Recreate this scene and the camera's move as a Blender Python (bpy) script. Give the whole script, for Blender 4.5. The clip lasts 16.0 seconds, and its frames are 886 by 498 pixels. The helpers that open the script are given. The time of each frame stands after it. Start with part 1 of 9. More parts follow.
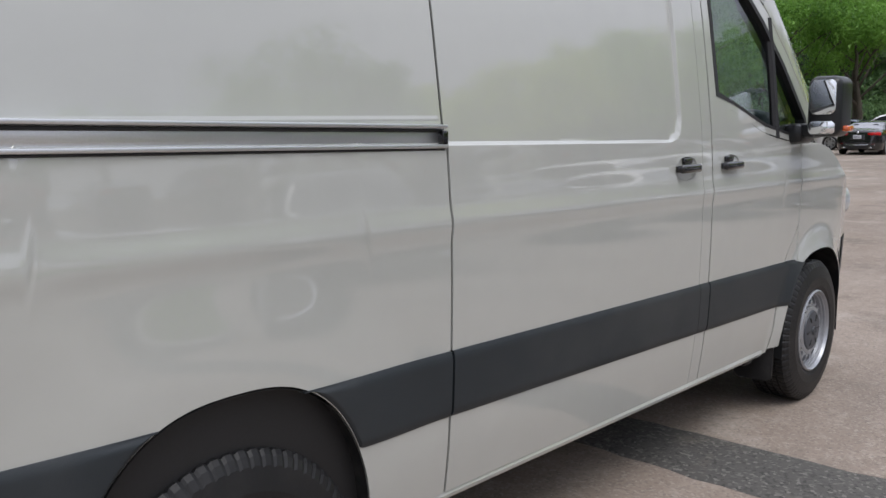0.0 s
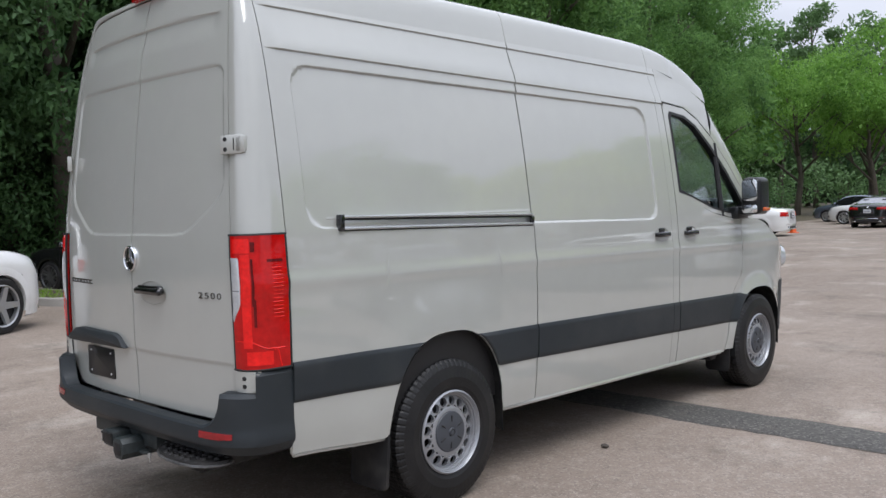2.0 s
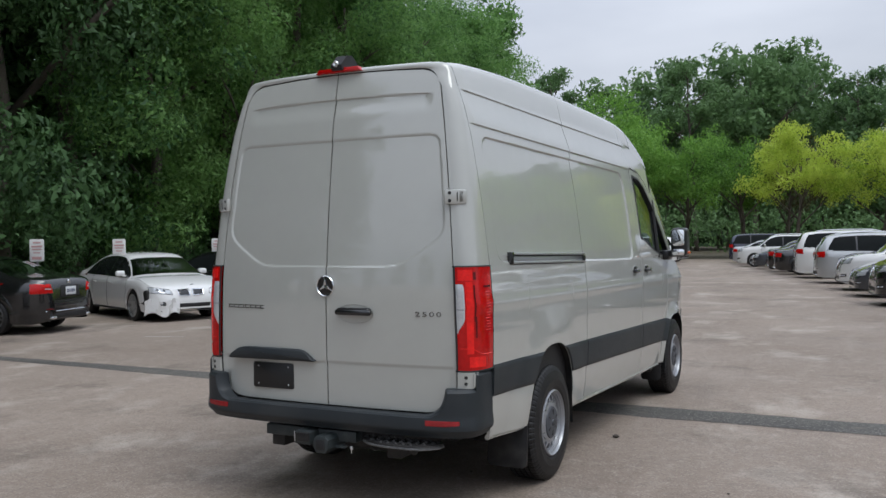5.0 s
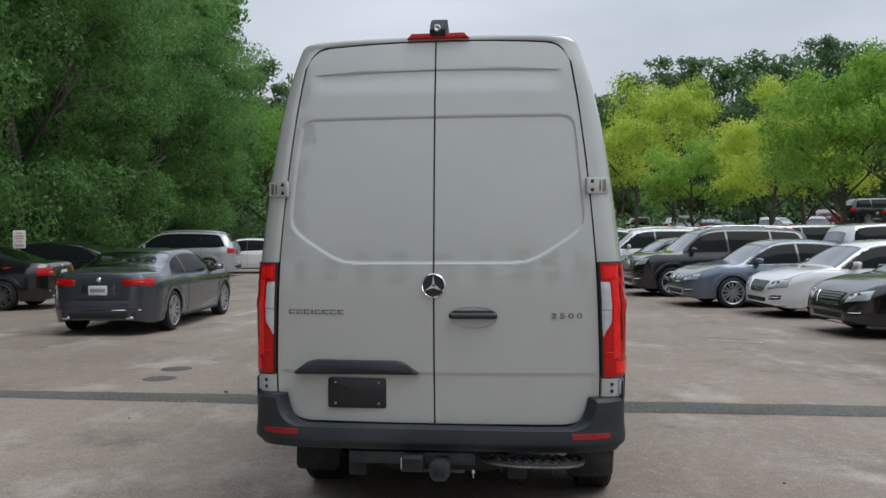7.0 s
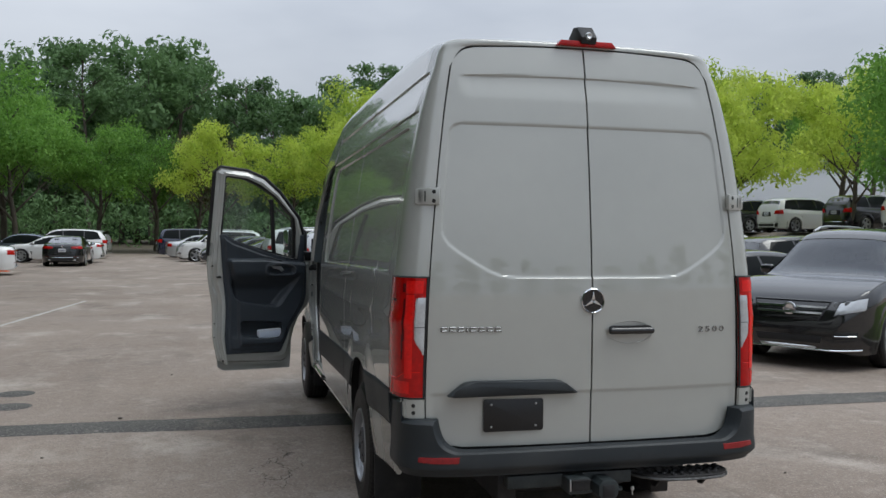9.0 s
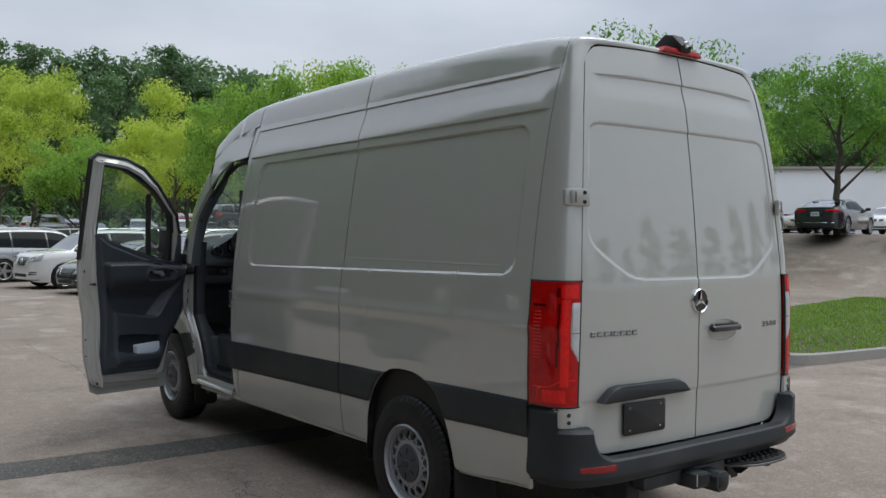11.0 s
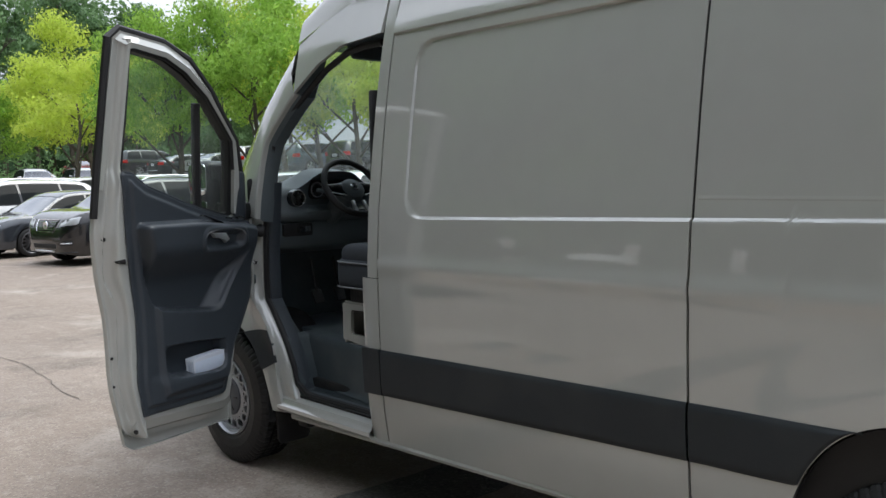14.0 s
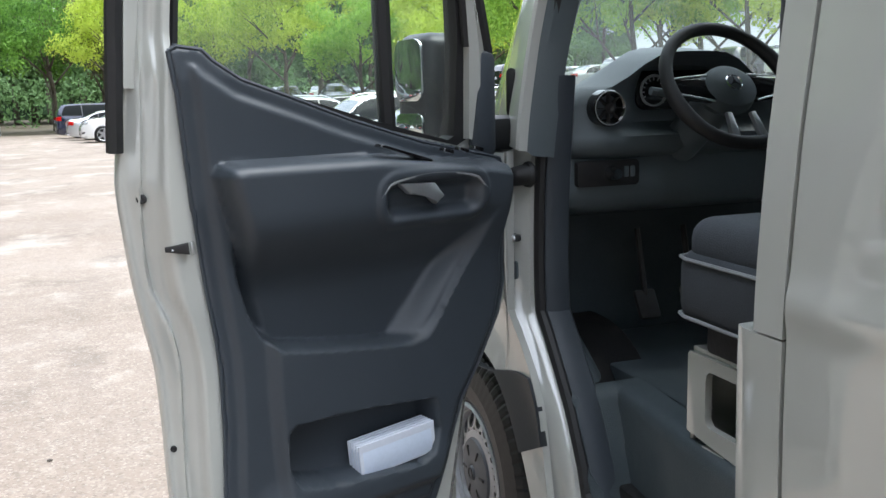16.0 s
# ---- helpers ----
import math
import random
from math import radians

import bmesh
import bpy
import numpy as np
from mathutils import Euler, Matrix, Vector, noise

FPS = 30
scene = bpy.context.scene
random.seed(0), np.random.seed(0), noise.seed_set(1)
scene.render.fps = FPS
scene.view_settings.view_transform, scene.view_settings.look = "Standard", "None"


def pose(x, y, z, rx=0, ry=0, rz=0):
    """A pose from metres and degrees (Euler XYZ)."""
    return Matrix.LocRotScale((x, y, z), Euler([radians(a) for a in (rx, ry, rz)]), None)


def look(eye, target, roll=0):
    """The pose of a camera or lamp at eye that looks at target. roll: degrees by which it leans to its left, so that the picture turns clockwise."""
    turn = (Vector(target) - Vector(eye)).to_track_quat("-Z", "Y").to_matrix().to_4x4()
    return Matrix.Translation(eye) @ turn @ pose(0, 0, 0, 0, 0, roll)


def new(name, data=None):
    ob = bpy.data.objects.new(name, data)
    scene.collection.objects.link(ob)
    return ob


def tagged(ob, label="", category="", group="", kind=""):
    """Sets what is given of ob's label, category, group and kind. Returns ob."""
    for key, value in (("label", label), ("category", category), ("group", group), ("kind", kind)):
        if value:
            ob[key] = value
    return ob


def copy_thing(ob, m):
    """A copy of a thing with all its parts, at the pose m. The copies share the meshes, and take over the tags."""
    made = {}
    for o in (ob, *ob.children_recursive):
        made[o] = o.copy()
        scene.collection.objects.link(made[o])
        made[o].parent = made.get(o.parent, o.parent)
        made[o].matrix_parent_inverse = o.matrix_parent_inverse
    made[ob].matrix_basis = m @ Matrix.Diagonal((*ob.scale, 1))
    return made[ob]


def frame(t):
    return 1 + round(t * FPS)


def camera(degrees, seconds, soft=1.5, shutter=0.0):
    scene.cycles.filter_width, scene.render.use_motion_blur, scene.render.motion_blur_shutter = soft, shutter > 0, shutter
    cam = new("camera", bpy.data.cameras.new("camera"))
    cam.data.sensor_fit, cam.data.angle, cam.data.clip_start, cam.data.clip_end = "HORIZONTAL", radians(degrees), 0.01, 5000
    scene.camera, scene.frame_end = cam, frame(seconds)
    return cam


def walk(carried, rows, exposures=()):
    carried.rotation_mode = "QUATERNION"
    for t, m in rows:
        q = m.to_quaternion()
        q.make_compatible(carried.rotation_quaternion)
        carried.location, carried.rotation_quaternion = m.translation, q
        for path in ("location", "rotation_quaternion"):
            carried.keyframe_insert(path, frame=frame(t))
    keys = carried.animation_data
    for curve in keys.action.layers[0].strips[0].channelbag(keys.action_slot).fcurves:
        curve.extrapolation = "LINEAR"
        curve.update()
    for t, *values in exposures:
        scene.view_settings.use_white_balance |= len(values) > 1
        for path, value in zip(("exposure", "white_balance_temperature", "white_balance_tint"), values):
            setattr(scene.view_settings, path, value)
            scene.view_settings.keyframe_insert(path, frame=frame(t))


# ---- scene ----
cam = camera(53.9, 16.0)
METRES, EYE, TILT, LEAN, TURN = 19.2, 1.527, 0.0, 0.0, 42.3
OX, OY = 2.624, 0.197
ROWS = [
    (0.0, 0.0, 0.0, 0.0, -0.08, -8.32, 0.57),
    (0.5, -0.0041, -0.0362, 0.0002, 1.53, -7.1, 1.39),
    (1.0, -0.0048, -0.0728, 0.0014, 1.56, -5.88, 1.65),
    (1.5, -0.0106, -0.1056, 0.0015, 1.62, -5.11, 1.72),
    (2.0, -0.019, -0.1372, 0.0031, 1.67, -2.95, 1.66),
    (2.5, -0.0292, -0.1628, 0.0048, 1.7, -2.59, 1.32),
    (3.0, -0.048, -0.1824, 0.0048, 1.19, -2.46, 1.05),
    (3.5, -0.0659, -0.1984, 0.0044, -1.4, -1.53, 0.97),
    (6.0, -0.1976, -0.1499, 0.0057, -26.56, -0.91, 0.6),
    (6.5, -0.2209, -0.1298, 0.0057, -31.84, -1.01, 0.71),
    (7.0, -0.2406, -0.106, 0.0058, -35.56, -1.11, 0.35),
    (7.5, -0.2611, -0.0828, 0.0064, -40.8, -0.94, -0.19),
    (8.0, -0.2823, -0.0585, 0.0081, -45.73, -0.94, -0.43),
    (8.5, -0.2978, -0.0329, 0.0089, -51.09, -0.91, -0.61),
    (9.0, -0.318, -0.008, 0.0087, -56.27, -1.05, -0.58),
    (9.5, -0.3298, 0.0211, 0.0083, -61.24, -1.23, -0.45),
    (10.0, -0.3414, 0.0504, 0.0083, -68.35, -1.19, -0.56),
    (12.5, -0.3210, 0.1940, 0.0084, -86.39, -1.40, 0.00),
    (13.0, -0.2918, 0.2098, 0.0072, -86.57, -2.26, 0.60),
    (13.5, -0.2577, 0.2217, 0.0056, -86.59, -3.47, 0.60),
    (14.0, -0.2230, 0.2280, 0.0048, -86.00, -4.76, 1.00),
    (14.5, -0.1868, 0.2314, 0.0045, -80.90, -6.95, 1.60),
    (15.0, -0.1528, 0.2372, 0.0024, -77.32, -7.53, 1.20),
    (15.5, -0.1200, 0.2408, 0.0018, -68.59, -8.83, 0.80),
    (16.0, -0.0924, 0.2494, 0.0011, -61.49, -9.78, 1.50),
]
# the phone lifts its exposure in the cab's shade at the end
EXPOSURES = [(0.0, 0.24, 6550, 11), (1.0, 0.18, 6500, 11), (2.0, 0.33, 6380, 10), (3.5, 0.14, 6180, 9), (6.0, -0.02, 6400, 6), (8.5, -0.10, 6400, 5), (10.0, -0.02, 6400, 5), (12.5, -0.02, 6500, 6), (13.0, 0.40, 6550, 6), (13.5, 0.58, 6550, 6), (14.5, 0.90, 6500, 7), (15.3, 1.38, 6450, 6), (16.0, 1.55, 6400, 6)]
walk(cam, [(t, pose(OX, OY, EYE, TILT, LEAN, TURN) @ pose(METRES * x, METRES * y, METRES * z, 90 + pitch, roll, yaw)) for t, x, y, z, yaw, pitch, roll in ROWS], EXPOSURES)

# ---------------------------------------------------------------- world and light
world = bpy.data.worlds.new("overcast_sky")
scene.world = world
world.use_nodes = True
wn, wl = world.node_tree.nodes, world.node_tree.links
wn.clear()
w_out = wn.new("ShaderNodeOutputWorld")
w_bg = wn.new("ShaderNodeBackground")
w_sky = wn.new("ShaderNodeTexSky")
w_sky.sky_type = "NISHITA"
w_sky.sun_disc = False
w_sky.sun_elevation = radians(62)
w_sky.sun_rotation = radians(110)
w_co = wn.new("ShaderNodeTexCoord")
w_map = wn.new("ShaderNodeMapping")
w_map.inputs["Scale"].default_value = (1.0, 1.0, 3.2)
w_noise = wn.new("ShaderNodeTexNoise")
w_noise.inputs["Scale"].default_value = 1.7
w_noise.inputs["Detail"].default_value = 5.0
w_noise.inputs["Roughness"].default_value = 0.5
w_ramp = wn.new("ShaderNodeValToRGB")
w_ramp.color_ramp.elements[0].position = 0.30
w_ramp.color_ramp.elements[0].color = (4.4, 4.75, 5.75, 1)
w_ramp.color_ramp.elements[1].position = 0.72
w_ramp.color_ramp.elements[1].color = (7.7, 7.95, 8.9, 1)
w_mix = wn.new("ShaderNodeMix")
w_mix.data_type = "RGBA"
w_mix.inputs["Factor"].default_value = 0.93
wl.new(w_co.outputs["Generated"], w_map.inputs["Vector"])
wl.new(w_map.outputs["Vector"], w_noise.inputs["Vector"])
wl.new(w_noise.outputs["Fac"], w_ramp.inputs["Fac"])
wl.new(w_sky.outputs["Color"], w_mix.inputs["A"])
# an overcast sky is brighter overhead than at the horizon
w_sep = wn.new("ShaderNodeSeparateXYZ")
w_up = wn.new("ShaderNodeMapRange")
w_up.inputs["From Min"].default_value = 0.12
w_up.inputs["From Max"].default_value = 0.85
w_up.inputs["To Min"].default_value = 0.86
w_up.inputs["To Max"].default_value = 2.35
w_scale = wn.new("ShaderNodeVectorMath")
w_scale.operation = "SCALE"
wl.new(w_co.outputs["Generated"], w_sep.inputs["Vector"])
wl.new(w_sep.outputs["Z"], w_up.inputs["Value"])
wl.new(w_ramp.outputs["Color"], w_scale.inputs["Vector"])
wl.new(w_up.outputs["Result"], w_scale.inputs["Scale"])
wl.new(w_scale.outputs["Vector"], w_mix.inputs["B"])
wl.new(w_mix.outputs["Result"], w_bg.inputs["Color"])
w_bg.inputs["Strength"].default_value = 0.092
wl.new(w_bg.outputs["Background"], w_out.inputs["Surface"])

sun = new("sun", bpy.data.lights.new("sun", "SUN"))
sun.data.energy = 1.35
sun.data.angle = radians(35)
sun.data.color = (1.0, 0.98, 0.95)
sun.matrix_world = look((7, -2.5, 14), (0, 0, 0))


# ---------------------------------------------------------------- materials
def surface(name, col, rough=0.5, metal=0.0, var=0.12, scale=6.0, fine=60.0, bump=0.0, coat=0.0, spec=0.5, dust=0.0, dustcol=(0.32, 0.29, 0.25), coat_ior=1.48):
    """A plain material with colour varied at two scales, fine relief and a little dust."""
    m = bpy.data.materials.new(name)
    m.use_nodes = True
    n, l = m.node_tree.nodes, m.node_tree.links
    b = n["Principled BSDF"]
    b.inputs["Roughness"].default_value = rough
    b.inputs["Metallic"].default_value = metal
    b.inputs["Specular IOR Level"].default_value = spec
    b.inputs["Coat Weight"].default_value = coat
    b.inputs["Coat Roughness"].default_value = 0.03
    b.inputs["Coat IOR"].default_value = coat_ior
    co = n.new("ShaderNodeTexCoord")
    big = n.new("ShaderNodeTexNoise")
    big.inputs["Scale"].default_value = scale
    big.inputs["Detail"].default_value = 4
    small = n.new("ShaderNodeTexNoise")
    small.inputs["Scale"].default_value = fine
    small.inputs["Detail"].default_value = 3
    l.new(co.outputs["Object"], big.inputs["Vector"])
    l.new(co.outputs["Object"], small.inputs["Vector"])
    add = n.new("ShaderNodeMath")
    add.operation = "ADD"
    l.new(big.outputs["Fac"], add.inputs[0])
    l.new(small.outputs["Fac"], add.inputs[1])
    rng = n.new("ShaderNodeMapRange")
    rng.inputs["From Min"].default_value = 0.6
    rng.inputs["From Max"].default_value = 1.4
    rng.inputs["To Min"].default_value = 1 - var
    rng.inputs["To Max"].default_value = 1 + var
    l.new(add.outputs[0], rng.inputs["Value"])
    mul = n.new("ShaderNodeMix")
    mul.data_type = "RGBA"
    mul.blend_type = "MULTIPLY"
    mul.inputs["Factor"].default_value = 1
    mul.inputs["A"].default_value = (*col, 1)
    l.new(rng.outputs["Result"], mul.inputs["B"])
    colour = mul.outputs["Result"]
    if dust:
        dm = n.new("ShaderNodeMix")
        dm.data_type = "RGBA"
        dr = n.new("ShaderNodeMapRange")
        dr.inputs["From Min"].default_value = 0.45
        dr.inputs["From Max"].default_value = 0.75
        dr.inputs["To Max"].default_value = dust
        l.new(big.outputs["Fac"], dr.inputs["Value"])
        l.new(dr.outputs["Result"], dm.inputs["Factor"])
        l.new(colour, dm.inputs["A"])
        dm.inputs["B"].default_value = (*dustcol, 1)
        colour = dm.outputs["Result"]
    l.new(colour, b.inputs["Base Color"])
    if bump:
        bp = n.new("ShaderNodeBump")
        bp.inputs["Strength"].default_value = bump
        bp.inputs["Distance"].default_value = 0.002
        l.new(small.outputs["Fac"], bp.inputs["Height"])
        l.new(bp.outputs["Normal"], b.inputs["Normal"])
    return m


def glass(name, tint, clear, film=0.05, power=4.5, dust=0.0):
    """Thin tinted glass: see-through by the tint, with a mirror film that grows at grazing angles, and dust that also
    paints in a milky haze.
    """
    m = bpy.data.materials.new(name)
    m.use_nodes = True
    n, l = m.node_tree.nodes, m.node_tree.links
    n.clear()
    o = n.new("ShaderNodeOutputMaterial")
    tr = n.new("ShaderNodeBsdfTransparent")
    tr.inputs["Color"].default_value = (*[c * clear for c in tint], 1)
    gl = n.new("ShaderNodeBsdfGlossy")
    gl.inputs["Roughness"].default_value = 0.02
    gl.inputs["Color"].default_value = (0.95, 0.97, 1.0, 1)
    lw = n.new("ShaderNodeLayerWeight")
    lw.inputs["Blend"].default_value = 0.5
    pw = n.new("ShaderNodeMath")
    pw.operation = "POWER"
    pw.inputs[1].default_value = power
    l.new(lw.outputs["Facing"], pw.inputs[0])
    fr = n.new("ShaderNodeMath")
    fr.operation = "MULTIPLY_ADD"
    fr.inputs[1].default_value = 0.90
    fr.inputs[2].default_value = film
    l.new(pw.outputs[0], fr.inputs[0])
    mx = n.new("ShaderNodeMixShader")
    l.new(fr.outputs[0], mx.inputs["Fac"])
    l.new(tr.outputs["BSDF"], mx.inputs[1])
    l.new(gl.outputs["BSDF"], mx.inputs[2])
    if dust:
        # pale translucent mix paints the glass's milky haze along with the dust
        milky_film = n.new("ShaderNodeBsdfTranslucent")
        milky_film.inputs["Color"].default_value = (0.80, 0.84, 0.82, 1)
        spots = n.new("ShaderNodeTexNoise")
        spots.inputs["Scale"].default_value = 3.0
        spots.inputs["Detail"].default_value = 6
        amount = n.new("ShaderNodeMapRange")
        amount.inputs["From Min"].default_value = 0.3
        amount.inputs["From Max"].default_value = 0.7
        amount.inputs["To Min"].default_value = dust * 0.4
        amount.inputs["To Max"].default_value = dust * 1.6
        l.new(spots.outputs["Fac"], amount.inputs["Value"])
        dm = n.new("ShaderNodeMixShader")
        l.new(amount.outputs["Result"], dm.inputs["Fac"])
        l.new(mx.outputs["Shader"], dm.inputs[1])
        l.new(milky_film.outputs["BSDF"], dm.inputs[2])
        mx = dm
    l.new(mx.outputs["Shader"], o.inputs["Surface"])
    return m


def leafy(name, dark, light, trans=0.35):
    """Leaves whose colour varies from leaf to leaf and from tree to tree."""
    m = bpy.data.materials.new(name)
    m.use_nodes = True
    n, l = m.node_tree.nodes, m.node_tree.links
    n.clear()
    o = n.new("ShaderNodeOutputMaterial")
    geo = n.new("ShaderNodeNewGeometry")
    info = n.new("ShaderNodeObjectInfo")
    co = n.new("ShaderNodeTexCoord")
    ns = n.new("ShaderNodeTexNoise")
    ns.inputs["Scale"].default_value = 0.8
    l.new(co.outputs["Object"], ns.inputs["Vector"])
    a = n.new("ShaderNodeMath")
    a.operation = "MULTIPLY_ADD"
    a.inputs[1].default_value = 0.5
    l.new(geo.outputs["Random Per Island"], a.inputs[0])
    l.new(ns.outputs["Fac"], a.inputs[2])
    b = n.new("ShaderNodeMath")
    b.operation = "MULTIPLY_ADD"
    b.inputs[1].default_value = 0.35
    l.new(info.outputs["Random"], b.inputs[0])
    l.new(a.outputs[0], b.inputs[2])
    r = n.new("ShaderNodeValToRGB")
    r.color_ramp.elements[0].position = 0.45
    r.color_ramp.elements[0].color = (*dark, 1)
    r.color_ramp.elements[1].position = 1.0
    r.color_ramp.elements[1].color = (*light, 1)
    l.new(b.outputs[0], r.inputs["Fac"])
    d = n.new("ShaderNodeBsdfPrincipled")
    d.inputs["Roughness"].default_value = 0.55
    d.inputs["Specular IOR Level"].default_value = 0.3
    t = n.new("ShaderNodeBsdfTranslucent")
    l.new(r.outputs["Color"], d.inputs["Base Color"])
    l.new(r.outputs["Color"], t.inputs["Color"])
    mx = n.new("ShaderNodeMixShader")
    mx.inputs["Fac"].default_value = trans
    l.new(d.outputs["BSDF"], mx.inputs[1])
    l.new(t.outputs["BSDF"], mx.inputs[2])
    l.new(mx.outputs["Shader"], o.inputs["Surface"])
    return m


VAN_PAINT = surface("pale_grey_paint", (0.402, 0.409, 0.381), 0.22, 0.0, 0.025, 1.3, 9, coat=1.0, spec=0.12, dust=0.06, coat_ior=1.92)
CLAD = surface("grained_grey_plastic", (0.020, 0.025, 0.029), 0.50, 0, 0.14, 2.5, 400, bump=0.25, spec=0.38, dust=0.06)
SEAL = surface("black_rubber", (0.010, 0.010, 0.011), 0.6, 0, 0.2, 5, 120, bump=0.2)
BLACK = surface("matt_black_metal", (0.012, 0.012, 0.013), 0.55, 0, 0.25, 8, 90, bump=0.3, spec=0.35, dust=0.08)
MIRRORSHELL = surface("mirror_shell_plastic", (0.011, 0.012, 0.013), 0.34, 0, 0.15, 6, 200, bump=0.15, spec=0.4)
HITCHPAINT = surface("hitch_black_paint", (0.020, 0.027, 0.029), 0.5, 0, 0.3, 9, 70, bump=0.3, spec=0.45, dust=0.10)
PALEEDGE = surface("grey_step_edge", (0.11, 0.11, 0.11), 0.45, 0.4, 0.5, 12, 60)
REFLECTOR = surface("red_reflector", (0.24, 0.014, 0.016), 0.22, 0, 0.35, 30, 160, coat=0.3, spec=0.3)
GLOSSBLACK = surface("gloss_black_plastic", (0.008, 0.008, 0.009), 0.12, 0, 0.1, 5, 50, coat=0.5)
LINER = surface("felt_wheel_liner", (0.011, 0.0115, 0.012), 0.9, 0, 0.3, 7, 150, bump=0.6, spec=0.2, dust=0.10)
TYRE = surface("tyre_rubber", (0.0085, 0.0085, 0.0092), 0.52, 0, 0.25, 10, 180, bump=0.3, spec=0.38, dust=0.02)
STEEL = surface("silver_painted_steel", (0.33, 0.34, 0.36), 0.36, 0.5, 0.10, 6, 90, dust=0.10)
ALLOY = surface("alloy_wheel", (0.42, 0.43, 0.44), 0.28, 0.7, 0.1, 6, 90, dust=0.1)
DARKALLOY = surface("dark_alloy_wheel", (0.12, 0.12, 0.125), 0.3, 0.7, 0.1, 6, 90, dust=0.1)
CHROME = surface("chrome", (0.80, 0.81, 0.83), 0.10, 1.0, 0.03, 5, 60)
ALU = surface("brushed_aluminium", (0.62, 0.63, 0.64), 0.30, 0.9, 0.06, 5, 200, bump=0.1)
GREYCAP = surface("grey_wheel_cap", (0.050, 0.055, 0.065), 0.5, 0, 0.1, 6, 150, bump=0.1)
TRIMPLASTIC = surface("anthracite_door_trim", (0.037, 0.045, 0.055), 0.42, 0, 0.12, 4, 500, bump=0.35, spec=0.42)
DASH = surface("dashboard_plastic", (0.072, 0.090, 0.100), 0.55, 0, 0.12, 4, 450, bump=0.3)
FABRIC = surface("dark_seat_fabric", (0.032, 0.038, 0.046), 0.85, 0, 0.2, 8, 300, bump=0.6)
PIPING = surface("grey_seam", (0.20, 0.21, 0.22), 0.7, 0, 0.1, 8, 200)
MATFLOOR = surface("rubber_floor_mat", (0.046, 0.060, 0.068), 0.55, 0, 0.2, 6, 250, bump=0.4, dust=0.05)
PAPER = surface("folded_white_paper", (0.55, 0.62, 0.74), 0.6, 0, 0.06, 9, 120)
PLASTICWRAP = surface("clear_plastic_sleeve", (0.62, 0.66, 0.74), 0.2, 0, 0.05, 9, 120, coat=0.4)
RED = surface("red_lamp_lens", (0.42, 0.004, 0.004), 0.12, 0, 0.30, 9, 40, coat=0.45, spec=0.2)
REDDEEP = surface("deep_red_lamp_core", (0.10, 0.002, 0.003), 0.15, 0, 0.3, 14, 60, coat=0.4, spec=0.2)
REDBRIGHT = surface("bright_red_lamp_guide", (0.72, 0.012, 0.010), 0.15, 0, 0.22, 10, 60, coat=0.4, spec=0.2)
CLEARLENS = surface("clear_lamp_lens", (0.50, 0.52, 0.54), 0.08, 0.25, 0.15, 18, 90, coat=1.0)
AMBER = surface("amber_lens", (0.55, 0.10, 0.02), 0.15, 0, 0.1, 14, 60, coat=1.0)
PLATEBLACK = surface("black_plate_blank", (0.010, 0.010, 0.011), 0.35, 0, 0.2, 12, 90)
PLATEWHITE = surface("white_number_plate", (0.60, 0.62, 0.64), 0.4, 0, 0.06, 12, 90)
PLATEBARS = surface("dark_plate_marks", (0.05, 0.06, 0.12), 0.5, 0, 0.06, 12, 90)
VAN_GLASS = glass("van_glass", (0.88, 0.97, 0.94), 0.90, 0.085, dust=0.055)
TINT_GLASS = glass("tinted_car_glass", (0.55, 0.62, 0.62), 0.34, 0.09, 2.9)
SIDE_GLASS = surface("opaque_dark_pane", (0.010, 0.012, 0.012), 0.04, 0, 0.2, 3, 20, spec=0.06)
LAMPDARK = surface("lamp_projector_glass", (0.16, 0.17, 0.18), 0.08, 0.3, 0.2, 18, 90, coat=1.0)
PAINTDARK = surface("dark_panel_paint", (0.030, 0.033, 0.038), 0.25, 0.2, 0.06, 2, 30, coat=1.0)
DARKCHROME = surface("dark_chrome", (0.28, 0.29, 0.30), 0.18, 1.0, 0.03, 5, 60)
CONE = surface("orange_cone_plastic", (0.62, 0.10, 0.02), 0.5, 0, 0.1, 8, 60)
MIRROR = surface("mirror_glass", (0.85, 0.87, 0.88), 0.02, 1.0, 0.0, 5, 50)
PAINTS = {
    "white": surface("white_car_paint", (0.70, 0.70, 0.69), 0.25, 0, 0.03, 2, 30, coat=1.0, dust=0.04),
    "black": surface("black_car_paint", (0.006, 0.006, 0.007), 0.22, 0, 0.1, 2, 30, coat=1.0, dust=0.02),
    "silver": surface("silver_car_paint", (0.42, 0.43, 0.44), 0.28, 0.45, 0.05, 2, 30, coat=1.0),
    "grey": surface("grey_car_paint", (0.048, 0.054, 0.064), 0.25, 0.35, 0.06, 2, 30, coat=1.0),
    "slate": surface("blue_grey_car_paint", (0.125, 0.150, 0.190), 0.25, 0.45, 0.06, 2, 30, coat=1.0),
    "red": surface("dark_red_car_paint", (0.16, 0.012, 0.012), 0.25, 0.1, 0.06, 2, 30, coat=1.0),
    "navy": surface("navy_car_paint", (0.012, 0.018, 0.045), 0.25, 0.2, 0.06, 2, 30, coat=1.0),
    "tan": surface("champagne_car_paint", (0.30, 0.27, 0.22), 0.28, 0.4, 0.06, 2, 30, coat=1.0),
}
LEAF_WOOD = leafy("woodland_leaves", (0.034, 0.100, 0.036), (0.195, 0.360, 0.105), 0.55)
